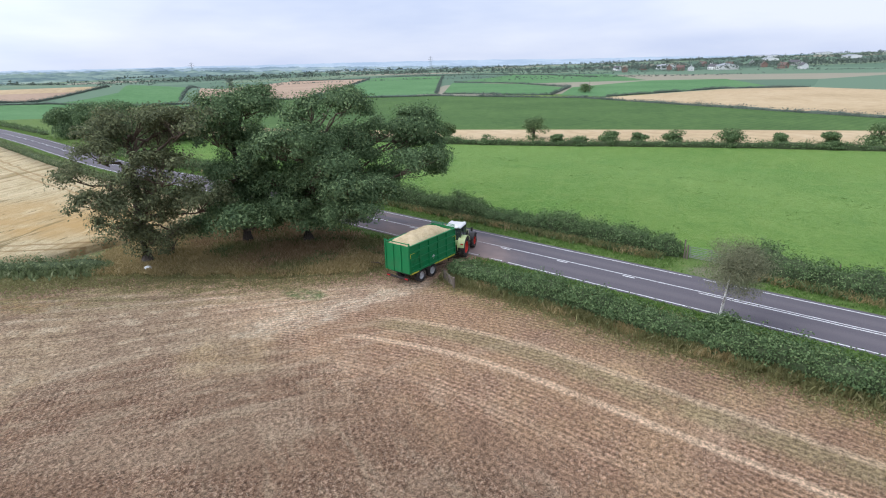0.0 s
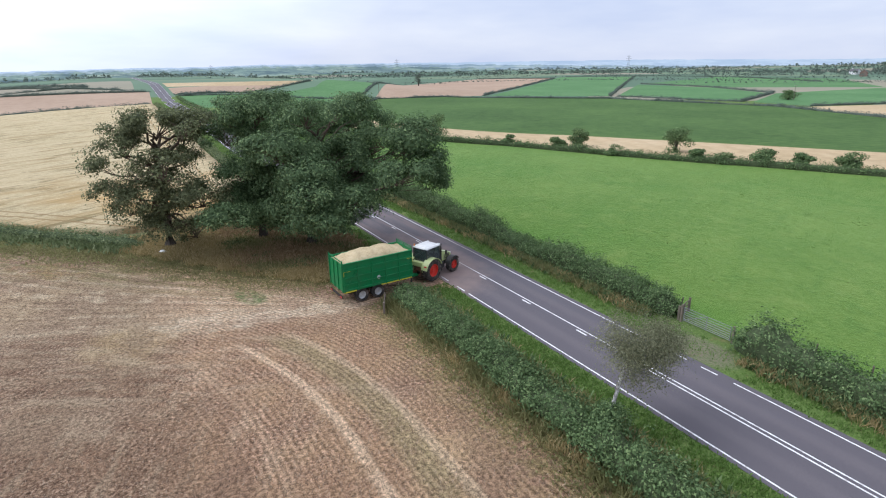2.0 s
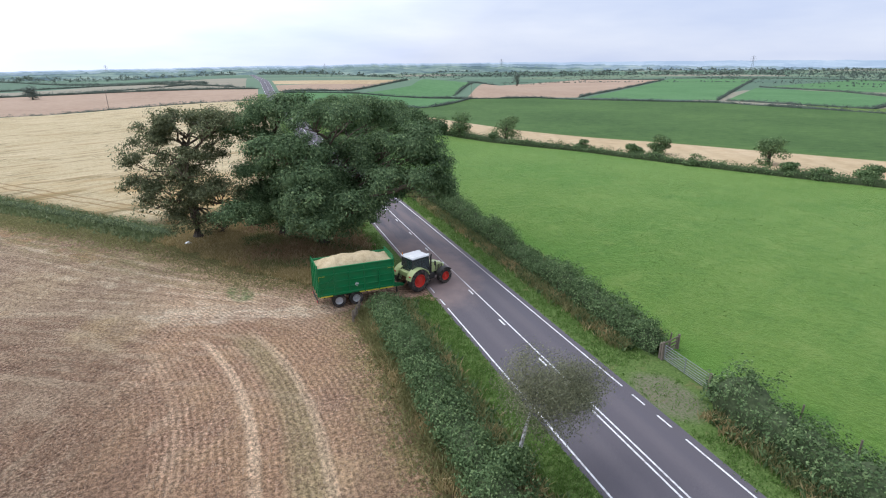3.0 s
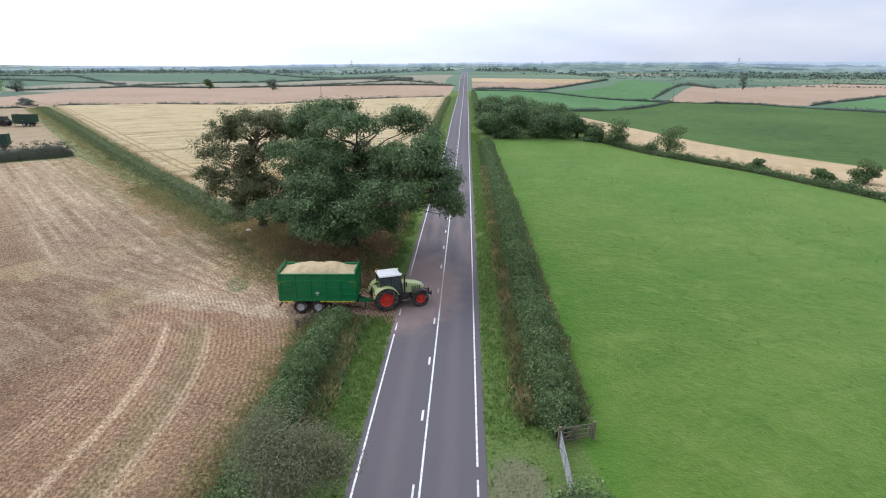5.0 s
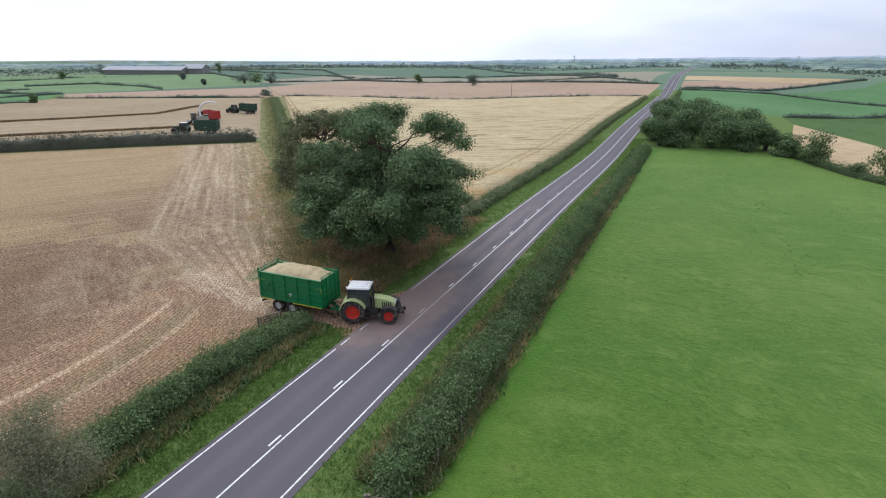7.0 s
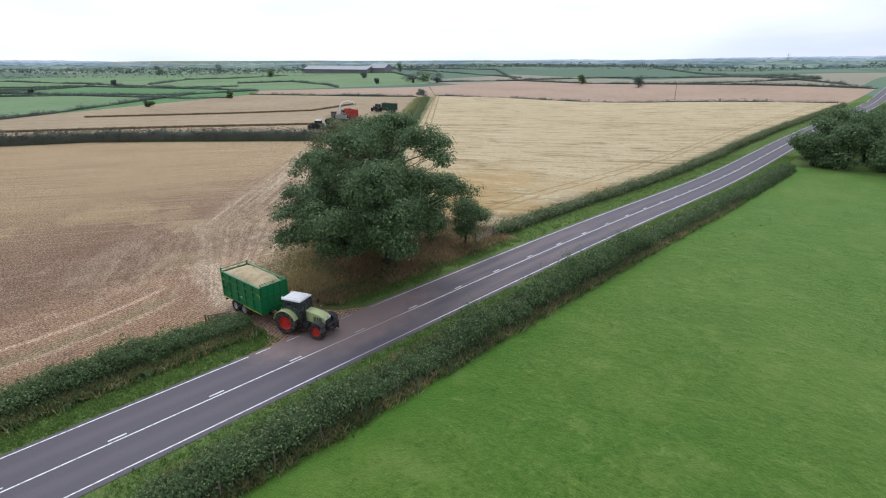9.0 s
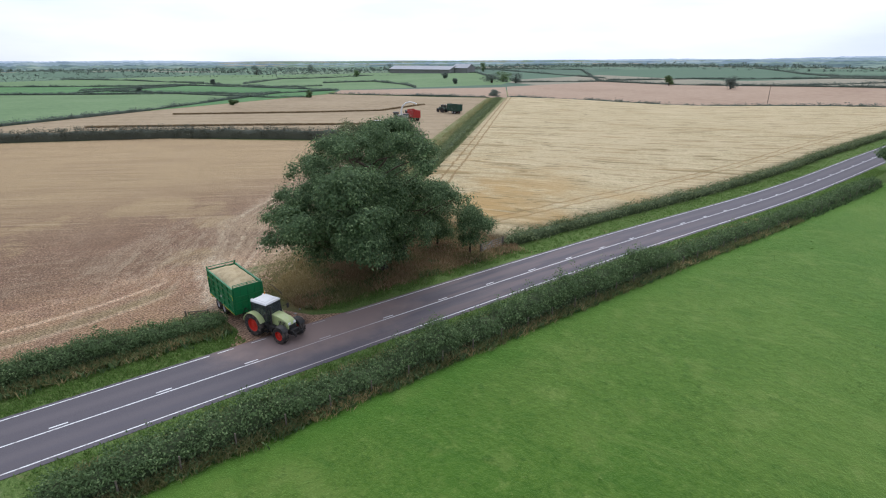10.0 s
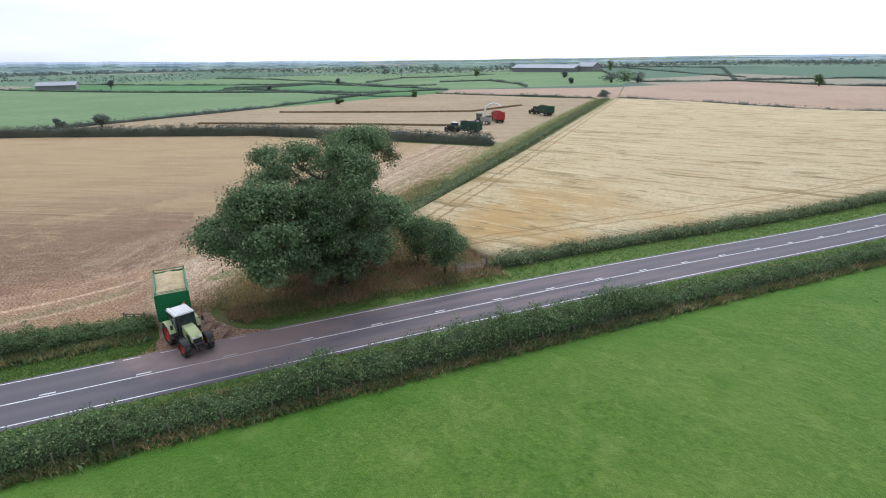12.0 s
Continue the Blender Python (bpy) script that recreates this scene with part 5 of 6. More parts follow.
    part("bumper", bm, M_BLACK, ob)
    for sd in (-1, 1):
        part("tail_lamp", box(bmesh.new(), X0 - 0.19, X0 - 0.15, sd * 0.95 - 0.15, sd * 0.95 + 0.15, 0.66, 0.76, 0.01), M_TAILRED, ob)
    if load:
        nx, ny = 40, 16
        vs, fs = [], []
        for i in range(nx + 1):
            for j in range(ny + 1):
                u, v = i / nx, j / ny
                x, y = X0 + 0.05 + (X1 - X0 - 0.11) * u, -W + 0.06 + (2 * W - 0.12) * v
                e = min(1, 4 * min(u, 1 - u)) * math.sin(math.pi * v) ** 0.7
                z = Z1 - 0.10 + 0.58 * e + 0.11 * noise.noise((x * 1.2, y * 1.2, 3)) + 0.06 * noise.noise((x * 3.4, y * 3.4, 5))
                vs.append((x, y, z))
        w = ny + 1
        fs = [(i * w + j, (i + 1) * w + j, (i + 1) * w + j + 1, i * w + j + 1) for i in range(nx) for j in range(ny)]
        heap = from_arrays("grain_heap", np.array(vs), np.array(fs), M_GRAIN, None, "heap of pale chopped crop filling the trailer", smooth=True)
        heap.matrix_basis = at_m
        tagged(heap, category="grain", kind="stuff")
    return ob


grain_trailer(pose(-10.15, 2.1, 0.02, 0, 0, 3), M_GREEN, "bright green tandem-axle trailer heaped with pale crop")
tractor(pose(-4.35, 2.72, 0.05, 0, 0, 21), M_LIME, M_REDRIM, M_WHITE, "lime green tractor with red wheels and white cab roof")

# The forage team in the far stubble.
grain_trailer(pose(-102.6, 80.4, height(-102.6, 80.4), 0, 0, 205), M_DKGREEN, "dark green trailer behind a tractor beside the hedge", False)
tractor(pose(-108.7, 77.6, height(-108.7, 77.6), 0, 0, 205), M_DKGREEN, M_BLACK, M_WHITE, "dark green tractor with pale roof pulling a dark green trailer")
grain_trailer(pose(-122.6, 100.6, height(-122.6, 100.6), 0, 0, 165), M_RED, "red trailer waiting in the stubble field", False)
tractor(pose(-129.1, 102.3, height(-129.1, 102.3), 0, 0, 165), M_RED, M_BLACK, M_BLACK, "red tractor pulling a red trailer")
grain_trailer(pose(-131.2, 126.0, height(-131.2, 126.0), 0, 0, 183), M_DKGREEN, "dark green high-sided trailer on the stubble", False)
tractor(pose(-137.9, 125.6, height(-137.9, 125.6), 0, 0, 183), M_DKGREEN, M_BLACK, M_BLACK, "dark green tractor pulling a trailer")


M_DUSTY = plain("dust_covered_paint", (0.30, 0.31, 0.26), 0.7, 0, 0.8, 2, (0.36, 0.30, 0.24))


def forage_harvester(at_m):
    ob = tagged(new("forage_harvester"), "pale self-propelled forage harvester with raised curved spout", "harvester")
    ob.matrix_basis = at_m
    for sd in (-1, 1):
        wheel(ob, 1.6, sd * 1.2, 0.95, 0.65, M_WHITE, 18, 0.55, sd)
        wheel(ob, -1.4, sd * 1.05, 0.62, 0.45, M_WHITE, 16, 0.55, sd)
    part("body", extrude_outline([(-2.4, 0.9), (-2.4, 2.5), (-0.6, 2.7), (0.9, 2.5), (1.2, 1.0)], -1.2, 1.2, 0.1), M_DUSTY, ob)
    part("engine_cover", box(bmesh.new(), -2.5, -1.0, -1.1, 1.1, 2.4, 2.9, 0.1), M_BLACK, ob)
    cab = part("cab", box(bmesh.new(), 0.9, 2.4, -0.8, 0.8, 1.6, 3.2, 0.08), M_GLASS, ob)
    part("roof", box(bmesh.new(), 0.7, 2.6, -0.9, 0.9, 3.2, 3.45, 0.08), M_BLACK, cab)
    part("header", box(bmesh.new(), 3.0, 4.2, -3.0, 3.0, 0.2, 1.1, 0.1), M_BLACK, ob)
    part("feed_house", extrude_outline([(1.8, 0.7), (1.8, 1.4), (3.2, 1.0), (3.2, 0.4)], -0.6, 0.6, 0.03), M_BLACK, ob)
    spout = [(-0.2, 0, 2.6), (-0.2, -0.1, 4.2), (-0.7, -0.2, 5.5), (-1.8, -0.4, 6.4), (-3.2, -0.7, 6.7), (-4.5, -0.9, 6.4), (-5.3, -1.1, 5.9)]
    tubes("spout", [(spout, [0.34, 0.3, 0.28, 0.26, 0.24, 0.22, 0.26])], M_WHITE, ob, 8)
    return ob


forage_harvester(pose(-121.0, 93.8, height(-121.0, 93.8), 0, 0, 221))


# ---- gates and fences ----
def field_gate(a, b, label, bars=7, high=1.15, steel=True):
    """A barred gate from a to b, with its posts."""
    ax, ay, bx, by = *a, *b
    ln = math.dist(a, b)
    ob = tagged(new("field_gate"), label, "gate")
    ob.matrix_basis = pose(ax, ay, height(ax, ay), 0, 0, math.degrees(math.atan2(by - ay, bx - ax)))
    mat = M_STEEL if steel else M_TIMBER
    t = 0.045 if steel else 0.08
    for k in range(bars):
        z = 0.2 + (high - 0.2) * (k / (bars - 1)) ** 1.15
        bm = rod(bmesh.new(), (0.05, 0, z), (ln - 0.05, 0, z), t / 2, 8) if steel else bar(bmesh.new(), (0.05, 0, z), (ln - 0.05, 0, z), 0.035, 0.09)
        part("rail", bm, mat, ob)
    for x in (0.08, ln / 2, ln - 0.08):
        part("upright", bar(bmesh.new(), (x, 0, 0.15), (x, 0, high + 0.02), t), mat, ob)
    part("brace", bar(bmesh.new(), (0.1, 0, 0.2), (ln / 2, 0, high), t * 0.8), mat, ob)
    for x in (-0.12, ln + 0.12):
        part("post", box(bmesh.new(), x - 0.07, x + 0.07, -0.07, 0.07, -0.3, high + 0.14, 0.02), M_TIMBER, ob)
    return ob


field_gate((7.35, -14.4), (7.3, -18.1), "galvanised steel field gate between two hedges")
field_gate((-7.2, 29.2), (-7.5, 32.8), "galvanised steel gate into the barley field", 5)
field_gate((7.5, -14.0), (9.2, -13.5), "short grey timber rail fence beside the gate", 4, 0.95, False)
field_gate((-10.2, -1.9), (-9.5, -0.5), "low brown timber hurdle beside the gateway", 4, 0.8, False)


def stock_fence(xa, ya, yb, n):
    ob = tagged(new("stock_fence"), "line of grey posts with wire behind the hedge", "fence")
    ob.location = (xa, ya, height(xa, ya))
    oz = ob.location.z
    for k in range(n + 1):
        y = (yb - ya) * k / n
        z = height(xa, ya + y) - oz
        lean = RNG.normal(0, 0.03, 2)
        part("post", rod(bmesh.new(), (0, y, z - 0.3), (lean[0], y + lean[1], z + 1.15 + RNG.normal(0, 0.05)), 0.05, 7), M_TIMBER, ob)
    for h in (0.35, 0.7, 1.05):
        path = [(0.05, (yb - ya) * k / n, height(xa, ya + (yb - ya) * k / n) - oz + h) for k in range(n + 1)]
        tubes("wire", [(path, [0.005] * len(path))], M_BLACK, ob, 4)


stock_fence(9.0, -13, 110, 41)
stock_fence(9.6, -80, -19, 20)
# ---- trees of the middle and far distance ----
def far_tree(x, y, tall, wide, material, label, n=900, leaf=0.6, seed=0, shrub=False, group="field trees"):
    """A single field tree: lobed crown of leaf sprays over a forked trunk."""
    rng = np.random.default_rng(1000 + seed)
    ob = new("tree" if not shrub else "bush")
    ob.location = (x, y, height(x, y))
    if not shrub:
        runs = [([(0, 0, -0.3), (0.1, 0, tall * 0.3), (0, 0.1, tall * 0.7)], [0.05 * wide + 0.08, 0.04 * wide + 0.06, 0.03])]
        for k in range(6):
            a = k * 1.05
            runs.append(([(0, 0, tall * (0.25 + 0.05 * k)), (math.cos(a) * wide * 0.3, math.sin(a) * wide * 0.3, tall * (0.5 + 0.05 * k))], [0.1, 0.03]))
        tubes("trunk", runs, M_BARK, ob, 6)
    P, O = [], []
    lobes = int(rng.integers(7, 12))
    lo = 0.0
    for _ in range(lobes):
        a, q = rng.uniform(0, 2 * math.pi), rng.uniform(0, 0.62)
        c = np.array((math.cos(a) * wide * 0.5 * q, math.sin(a) * wide * 0.5 * q, tall * rng.uniform(lo + 0.12, 0.82)))
        r = np.array((wide * 0.27, wide * 0.27, tall * 0.19)) * rng.uniform(0.7, 1.2)
        m = n // lobes
        d = unit(rng.normal(0, 1, (m, 3)))
        P.append(c + d * r * rng.uniform(0.5, 1.1, (m, 1)))
        O.append(d + (0, 0, 0.5))
    P = np.concatenate(P)
    P[:, 2] = np.maximum(P[:, 2], 0.15)
    leaves("crown", P, np.concatenate(O), leaf, material, ob, jitter=0.5)
    return tagged(ob, label, "bush" if shrub else "tree", group)


HEDGE_TREE = "round green tree standing in a field hedge"
for k, (x, y, tall, wide) in enumerate([(87, 79.5, 5.2, 6.5), (99.5, 57, 6.6, 8.0), (100, 34, 3.6, 6.5), (106, 19, 4.0, 7.0), (111, 7, 4.8, 8.5), (121, -13, 4.2, 6.0), (127, -22, 6.0, 9.0),
                                        (55.5, 108, 8.2, 11.0), (43, 114, 7.4, 9.5), (38.5, 121, 6.0, 7.0), (76, 76, 3.4, 5.0), (68, 88, 3.0, 5.0), (91, 45, 3.2, 5.0), (103, 27, 3.2, 5.0), (116, -3, 3.4, 5.0)]):
    far_tree(x, y, tall, wide, M_HEDGE, HEDGE_TREE, 3000, 0.42, k)
EDGE = [(42, 116), (50, 103), (69, 84), (80, 61), (93, 39), (99, 27), (109, 6), (117, -14), (124, -31)]
for k, (x, y) in enumerate(EDGE):
    far_tree(x + 0.6 * math.sin(k * 5), y, 2.4 + 0.9 * math.sin(k * 2.3), 4.5 + 1.6 * math.cos(k * 1.7), M_HEDGE, "spreading thorn bush in a gappy field hedge", 1300, 0.36, 140 + k, True, "hedge bushes")
far_tree(-6.35, -20.4, 1.9, 2.4, M_HEDGE, "bramble bush at the foot of a slender roadside tree", 1500, 0.15, 310, True, "")
for k, (x, y, tall, wide) in enumerate([(-187, 198, 3.2, 6.0), (-193, 204, 4.2, 7.0), (-199, 209, 3.4, 6.0)]):
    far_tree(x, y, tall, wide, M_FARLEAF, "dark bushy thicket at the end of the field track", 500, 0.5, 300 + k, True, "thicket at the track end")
FIELD_TREE = "lone rounded tree between far fields"
for k, (x, y, tall, wide) in enumerate([(-179.8, 356.5, 8.4, 7.9), (-127.4, 336.3, 7.7, 9.6), (278, 540, 14, 12), (317, 148, 6, 12), (-184, -23, 4.5, 7), (-178, -34, 4.0, 4), (-228, 72, 3.5, 4), (-533, -55, 8, 8),
                                        (-300, 300, 9, 18), (-306, 318, 10, 16), (-285, 312, 8, 14), (-310, 270, 6, 6), (-250, 120, 4, 4), (-458, 129, 6, 6), (-380, 60, 4, 4), (-520, 300, 8, 9), (-400, 330, 6, 8), (-615, 405, 13, 16), (-640, 440, 10, 14), (-590, 470, 9, 12), (-560, 475, 9, 22), (-500, 470, 12, 9), (-700, 330, 15, 18), (-690, 250, 12, 14)]):
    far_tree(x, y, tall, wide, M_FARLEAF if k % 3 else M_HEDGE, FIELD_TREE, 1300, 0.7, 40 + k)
far_tree(-6.9, -20.9, 2.3, 2.6, M_HEDGE, "green bush swelling out of the roadside hedge", 1700, 0.17, 71, True, "hedge bushes")
# The roadside copse.
for k, (x, y, tall, wide) in enumerate([(8.6, 126, 8.0, 7), (8.8, 147, 9.0, 8), (8.6, 156, 8.0, 8), (15.5, 151, 10, 10), (10.5, 118, 7.5, 9), (16, 119, 9.0, 9), (22.5, 120, 8.6, 9), (29, 122, 8.2, 9), (34.5, 124, 7.0, 8), (11, 127, 9.5, 9), (18, 129, 11.0, 10), (26, 131, 10.5, 10), (12, 138, 10, 10), (21, 141, 10.5, 11), (31, 136, 9, 10), (10.5, 149, 9, 9), (18, 153, 9, 10), (39, 119, 4.5, 6)]):
    far_tree(x, y, tall * 1.04, wide * 1.2, M_OAK, "dense dark green tree of a roadside copse", 5600, 0.46, 80 + k, group="copse")


def woodland(name, spots, label, leaf=2.0, per=26, material=None):
    """Far woods in one mesh: too distant and too many to count."""
    P, O, S = [], [], []
    for x, y, tall, wide in spots:
        d = unit(RNG.normal(0, 1, (per, 3)))
        d[:, 2] = np.abs(d[:, 2])
        c = np.array((x, y, height(x, y) + tall * 0.35))
        P.append(c + d * (wide / 2, wide / 2, tall * 0.62) * RNG.uniform(0.45, 1.05, (per, 1)))
        O.append(d)
        S.append(np.full(per, leaf * tall / 9))
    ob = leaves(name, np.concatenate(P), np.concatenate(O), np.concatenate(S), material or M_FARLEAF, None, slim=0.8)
    return tagged(ob, label, "woodland", kind="stuff")


def scatter_rows(count, r0, r1, a0, a1, seed, row=140, tall=(3, 10), gap=(6, 22), across=False):
    """Trees in broken rows and clumps, as along far hedges. Angles from +y towards +x, in degrees."""
    rng = np.random.default_rng(seed)
    out = []
    while len(out) < count:
        a, r = radians(rng.uniform(a0, a1)), math.exp(rng.uniform(math.log(r0), math.log(r1)))
        x, y, w = math.sin(a) * r, math.cos(a) * r, rng.uniform(0, math.pi)
        if across:
            w = -a + rng.normal(0, 0.3)
        ln = rng.uniform(0.3, 1) * row * (r / 900) ** 0.5
        for t in np.arange(-ln / 2, ln / 2, rng.uniform(*gap)):
            if rng.random() < 0.7:
                h = rng.uniform(*tall) * (0.6 if rng.random() < 0.5 else 1)
                px, py = x + math.cos(w) * t + rng.normal(0, 2), y + math.sin(w) * t + rng.normal(0, 2)
                if abs(px) > 25 and math.hypot(px, py) > r0 * 0.9:
                    out.append((px, py, h, h * rng.uniform(0.9, 1.5)))
    return out


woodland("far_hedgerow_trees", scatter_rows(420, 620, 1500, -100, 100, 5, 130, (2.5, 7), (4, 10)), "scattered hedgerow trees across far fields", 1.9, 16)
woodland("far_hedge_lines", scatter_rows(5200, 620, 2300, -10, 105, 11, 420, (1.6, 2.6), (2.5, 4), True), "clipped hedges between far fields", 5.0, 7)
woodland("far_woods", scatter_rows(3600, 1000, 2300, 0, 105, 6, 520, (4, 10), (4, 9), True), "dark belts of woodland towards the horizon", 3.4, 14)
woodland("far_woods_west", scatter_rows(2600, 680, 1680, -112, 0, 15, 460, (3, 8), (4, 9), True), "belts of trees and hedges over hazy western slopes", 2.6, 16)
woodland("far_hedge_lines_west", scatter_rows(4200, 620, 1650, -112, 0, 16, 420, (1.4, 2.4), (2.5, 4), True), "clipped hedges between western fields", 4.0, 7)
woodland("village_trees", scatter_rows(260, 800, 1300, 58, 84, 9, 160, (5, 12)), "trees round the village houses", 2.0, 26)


# ---- far buildings ----
M_ROOFGREY = plain("grey_sheet_roof", (0.33, 0.34, 0.36), 0.6, 0, 0.2, 0.4)
M_ROOFSLATE = plain("slate_roof", (0.10, 0.095, 0.10), 0.7, 0, 0.2, 0.5)
M_ROOFRED = plain("red_tile_roof", (0.15, 0.095, 0.08), 0.8, 0, 0.2, 0.5)
M_WALLWHITE = plain("white_render", (0.78, 0.77, 0.74), 0.8, 0, 0.1, 0.4)
M_WALLBRICK = plain("red_brick", (0.26, 0.17, 0.135), 0.9, 0, 0.2, 0.5)
M_SHEDWALL = plain("grey_shed_wall", (0.24, 0.235, 0.23), 0.8, 0, 0.3, 0.4)
M_DARKPANE = plain("dark_window", (0.03, 0.035, 0.04), 0.1, 0, 0.1)


def gabled(name, x, y, turn, l, w, eaves, ridge, wall, roof, label, windows=0, chimney=False, group=""):
    ob = tagged(new(name), label, "house" if name == "house" else "barn", group)
    ob.matrix_basis = pose(x, y, height(x, y) - 0.3, 0, 0, turn)
    bm = bmesh.new()
    prof = [(-w / 2, 0), (-w / 2, eaves), (0, ridge), (w / 2, eaves), (w / 2, 0)]
    a = [bm.verts.new((-l / 2, p, z)) for p, z in prof]
    b = [bm.verts.new((l / 2, p, z)) for p, z in prof]
    bm.faces.new(a[::-1])
    bm.faces.new(b)
    for k in range(4):
        bm.faces.new((a[k], a[k + 1], b[k + 1], b[k]))
    part("wall", bm, wall, ob)
    bm = bmesh.new()
    for sd in (-1, 1):
        run = Vector((0, sd * w / 2, eaves - ridge))
        top, low = Vector((0, 0, ridge + 0.15)), Vector((0, 0, ridge + 0.15)) + run * 1.12
        q = [Vector((e * (l / 2 + 0.4), p.y, p.z)) for e, p in ((-1, top), (1, top), (1, low), (-1, low))]
        lo = [bm.verts.new(v) for v in q]
        up = [bm.verts.new(v + Vector((0, 0, 0.25))) for v in q]
        bm.faces.new(up)
        bm.faces.new(lo[::-1])
        for k in range(4):
            bm.faces.new((lo[k], lo[(k + 1) % 4], up[(k + 1) % 4], up[k]))
    bmesh.ops.recalc_face_normals(bm, faces=bm.faces)
    rf = part("roof", bm, roof, ob)
    if chimney:
        part("chimney", box(bmesh.new(), l / 2 - 1.6, l / 2 - 0.6, -0.4, 0.4, ridge - 0.8, ridge + 1.4), wall, rf)
    for k in range(windows):
        px = -l / 2 + l * (k + 0.5) / windows
        for sd in (-1, 1):
            for z in ((1.0, 3.4) if eaves > 4 else (1.0,)):
                part("window", box(bmesh.new(), px - 0.5, px + 0.5, sd * w / 2 - 0.06, sd * w / 2 + 0.06, z, z + 1.2), M_DARKPANE, ob)
    return ob


gabled("barn", -548, 412, 19, 92, 22, 5.0, 8.5, M_SHEDWALL, M_ROOFGREY, "long low farm shed with grey sheet roof")
gabled("barn", -500, 437, 19, 22, 18, 6.0, 10.0, M_SHEDWALL, M_ROOFGREY, "grey farm shed beside a longer one")
gabled("barn", -556, -98, 88, 30, 16, 4.0, 6.5, M_SHEDWALL, M_ROOFGREY, "pale-roofed barn among dark trees")
for k, (x, y, turn, l, white) in enumerate([(850, 241, 20, 13, 1), (868, 262, 95, 11, 0), (905, 225, 60, 14, 1), (930, 300, 20, 12, 0), (960, 355, 40, 14, 0), (935, 392, 75, 12, 1), (990, 250, 15, 16, 1), (1060, 240, 70, 13, 0),
                                            (1120, 300, 30, 14, 0), (1180, 230, 10, 16, 1), (1220, 330, 80, 14, 0), (860, 100, 30, 14, 1), (900, 130, 60, 12, 0), (980, 170, 20, 13, 0), (1050, 140, 85, 15, 1), (820, 330, 20, 12, 0)]):
    gabled("house", x, y, turn, l, 8, 5.0, 8.2, M_WALLWHITE if white else M_WALLBRICK, M_ROOFSLATE if white else M_ROOFRED,
           "white rendered house with slate roof in a far village" if white else "red brick house with tiled roof in a far village", 3, True, "village houses")
for k, (x, y, turn, l) in enumerate([(1500, 260, 20, 60), (1700, 120, 15, 90), (1900, 330, 25, 80), (2100, 60, 10, 120), (2300, 250, 20, 100), (900, 205, 25, 40), (1000, 330, 35, 34), (2500, 480, 30, 110)]):
    gabled("shed", x, y, turn, l, 26, 6, 8.5, M_WALLWHITE, M_ROOFGREY, "pale industrial shed on the far rise", group="far sheds")


def pylon(x, y, tall):
    ob = tagged(new("pylon"), "grey lattice electricity pylon far across the fields", "pylon", "pylons")
    ob.matrix_basis = pose(x, y, height(x, y), 0, 0, math.degrees(math.atan2(y, x)) + 90)
    def leg(sx, sy, t):
        w = 3.4 * (1 - t) ** 1.4 + 0.5
        return Vector((sx * w, sy * w, tall * t))
    for sx in (-1, 1):
        for sy in (-1, 1):
            part("leg", bar(bar(bmesh.new(), leg(sx, sy, 0), leg(sx, sy, 0.5), 0.4), leg(sx, sy, 0.5), leg(sx, sy, 1), 0.3), M_STEEL, ob)
    for k in range(8):
        a, b = k / 8, (k + 1) / 8
        bm = bmesh.new()
        for s0, s1 in (((-1, -1), (1, -1)), ((1, -1), (1, 1)), ((1, 1), (-1, 1)), ((-1, 1), (-1, -1))):
            bar(bm, leg(*s0, a), leg(*s1, b), 0.16)
            bar(bm, leg(*s1, a), leg(*s0, b), 0.16)
        part("lattice", bm, M_STEEL, ob)
    for z, w in ((0.62, 7), (0.76, 8.5), (0.9, 6)):
        bm = bmesh.new()
        for sd in (-1, 1):
            bar(bm, (0, 0, tall * z + 1.2), (sd * w, 0, tall * z), 0.3)
            bar(bm, (0, 0, tall * z - 0.6), (sd * w, 0, tall * z), 0.3)
        part("cross_arm", bm, M_STEEL, ob)


for x, y in ((-420, 2050), (260, 1950), (760, 1600), (1330, 1180)):
    pylon(x, y, 40)


def pole(x, y, tall, label):
    ob = tagged(new("utility_pole"), label, "pole", "utility poles")
    ob.location = (x, y, height(x, y))
    part("shaft", rod(bmesh.new(), (0, 0, -0.5), (0, 0, tall), 0.15, 8, 0.1), M_TIMBER, ob)
    part("cross_arm", bar(bmesh.new(), (-0.8, 0, tall - 0.4), (0.8, 0, tall - 0.4), 0.12), M_TIMBER, ob)
    for dx in (-0.7, 0, 0.7):
        part("insulator", rod(bmesh.new(), (dx, 0, tall - 0.34), (dx, 0, tall - 0.12), 0.05, 6), M_WHITE, ob)


for x, y in ((-77.8, 270), (315, 144), (130.3, 317.1)):
    pole(x, y, 8.5, "brown timber utility pole standing in a field")


# ---- the hazy distance behind all ----
SKYLINE = ((-180, 6), (-112, 0), (-86, 5.5), (-66, 11), (-45, 10), (-28, 8.5), (-10, 3), (4, 0), (14, -2.5), (30, -3.5), (50, -3.5), (72, -1), (90, 1.5), (180, 6))


def skyline(a):
    """How far the horizon lies under eye level, in metres in a kilometre, by bearing."""
    for (a0, d0), (a1, d1) in zip(SKYLINE, SKYLINE[1:]):
        if a <= a1:
            return d0 + (d1 - d0) * sstep(a0, a1, a)
    return SKYLINE[-1][1]


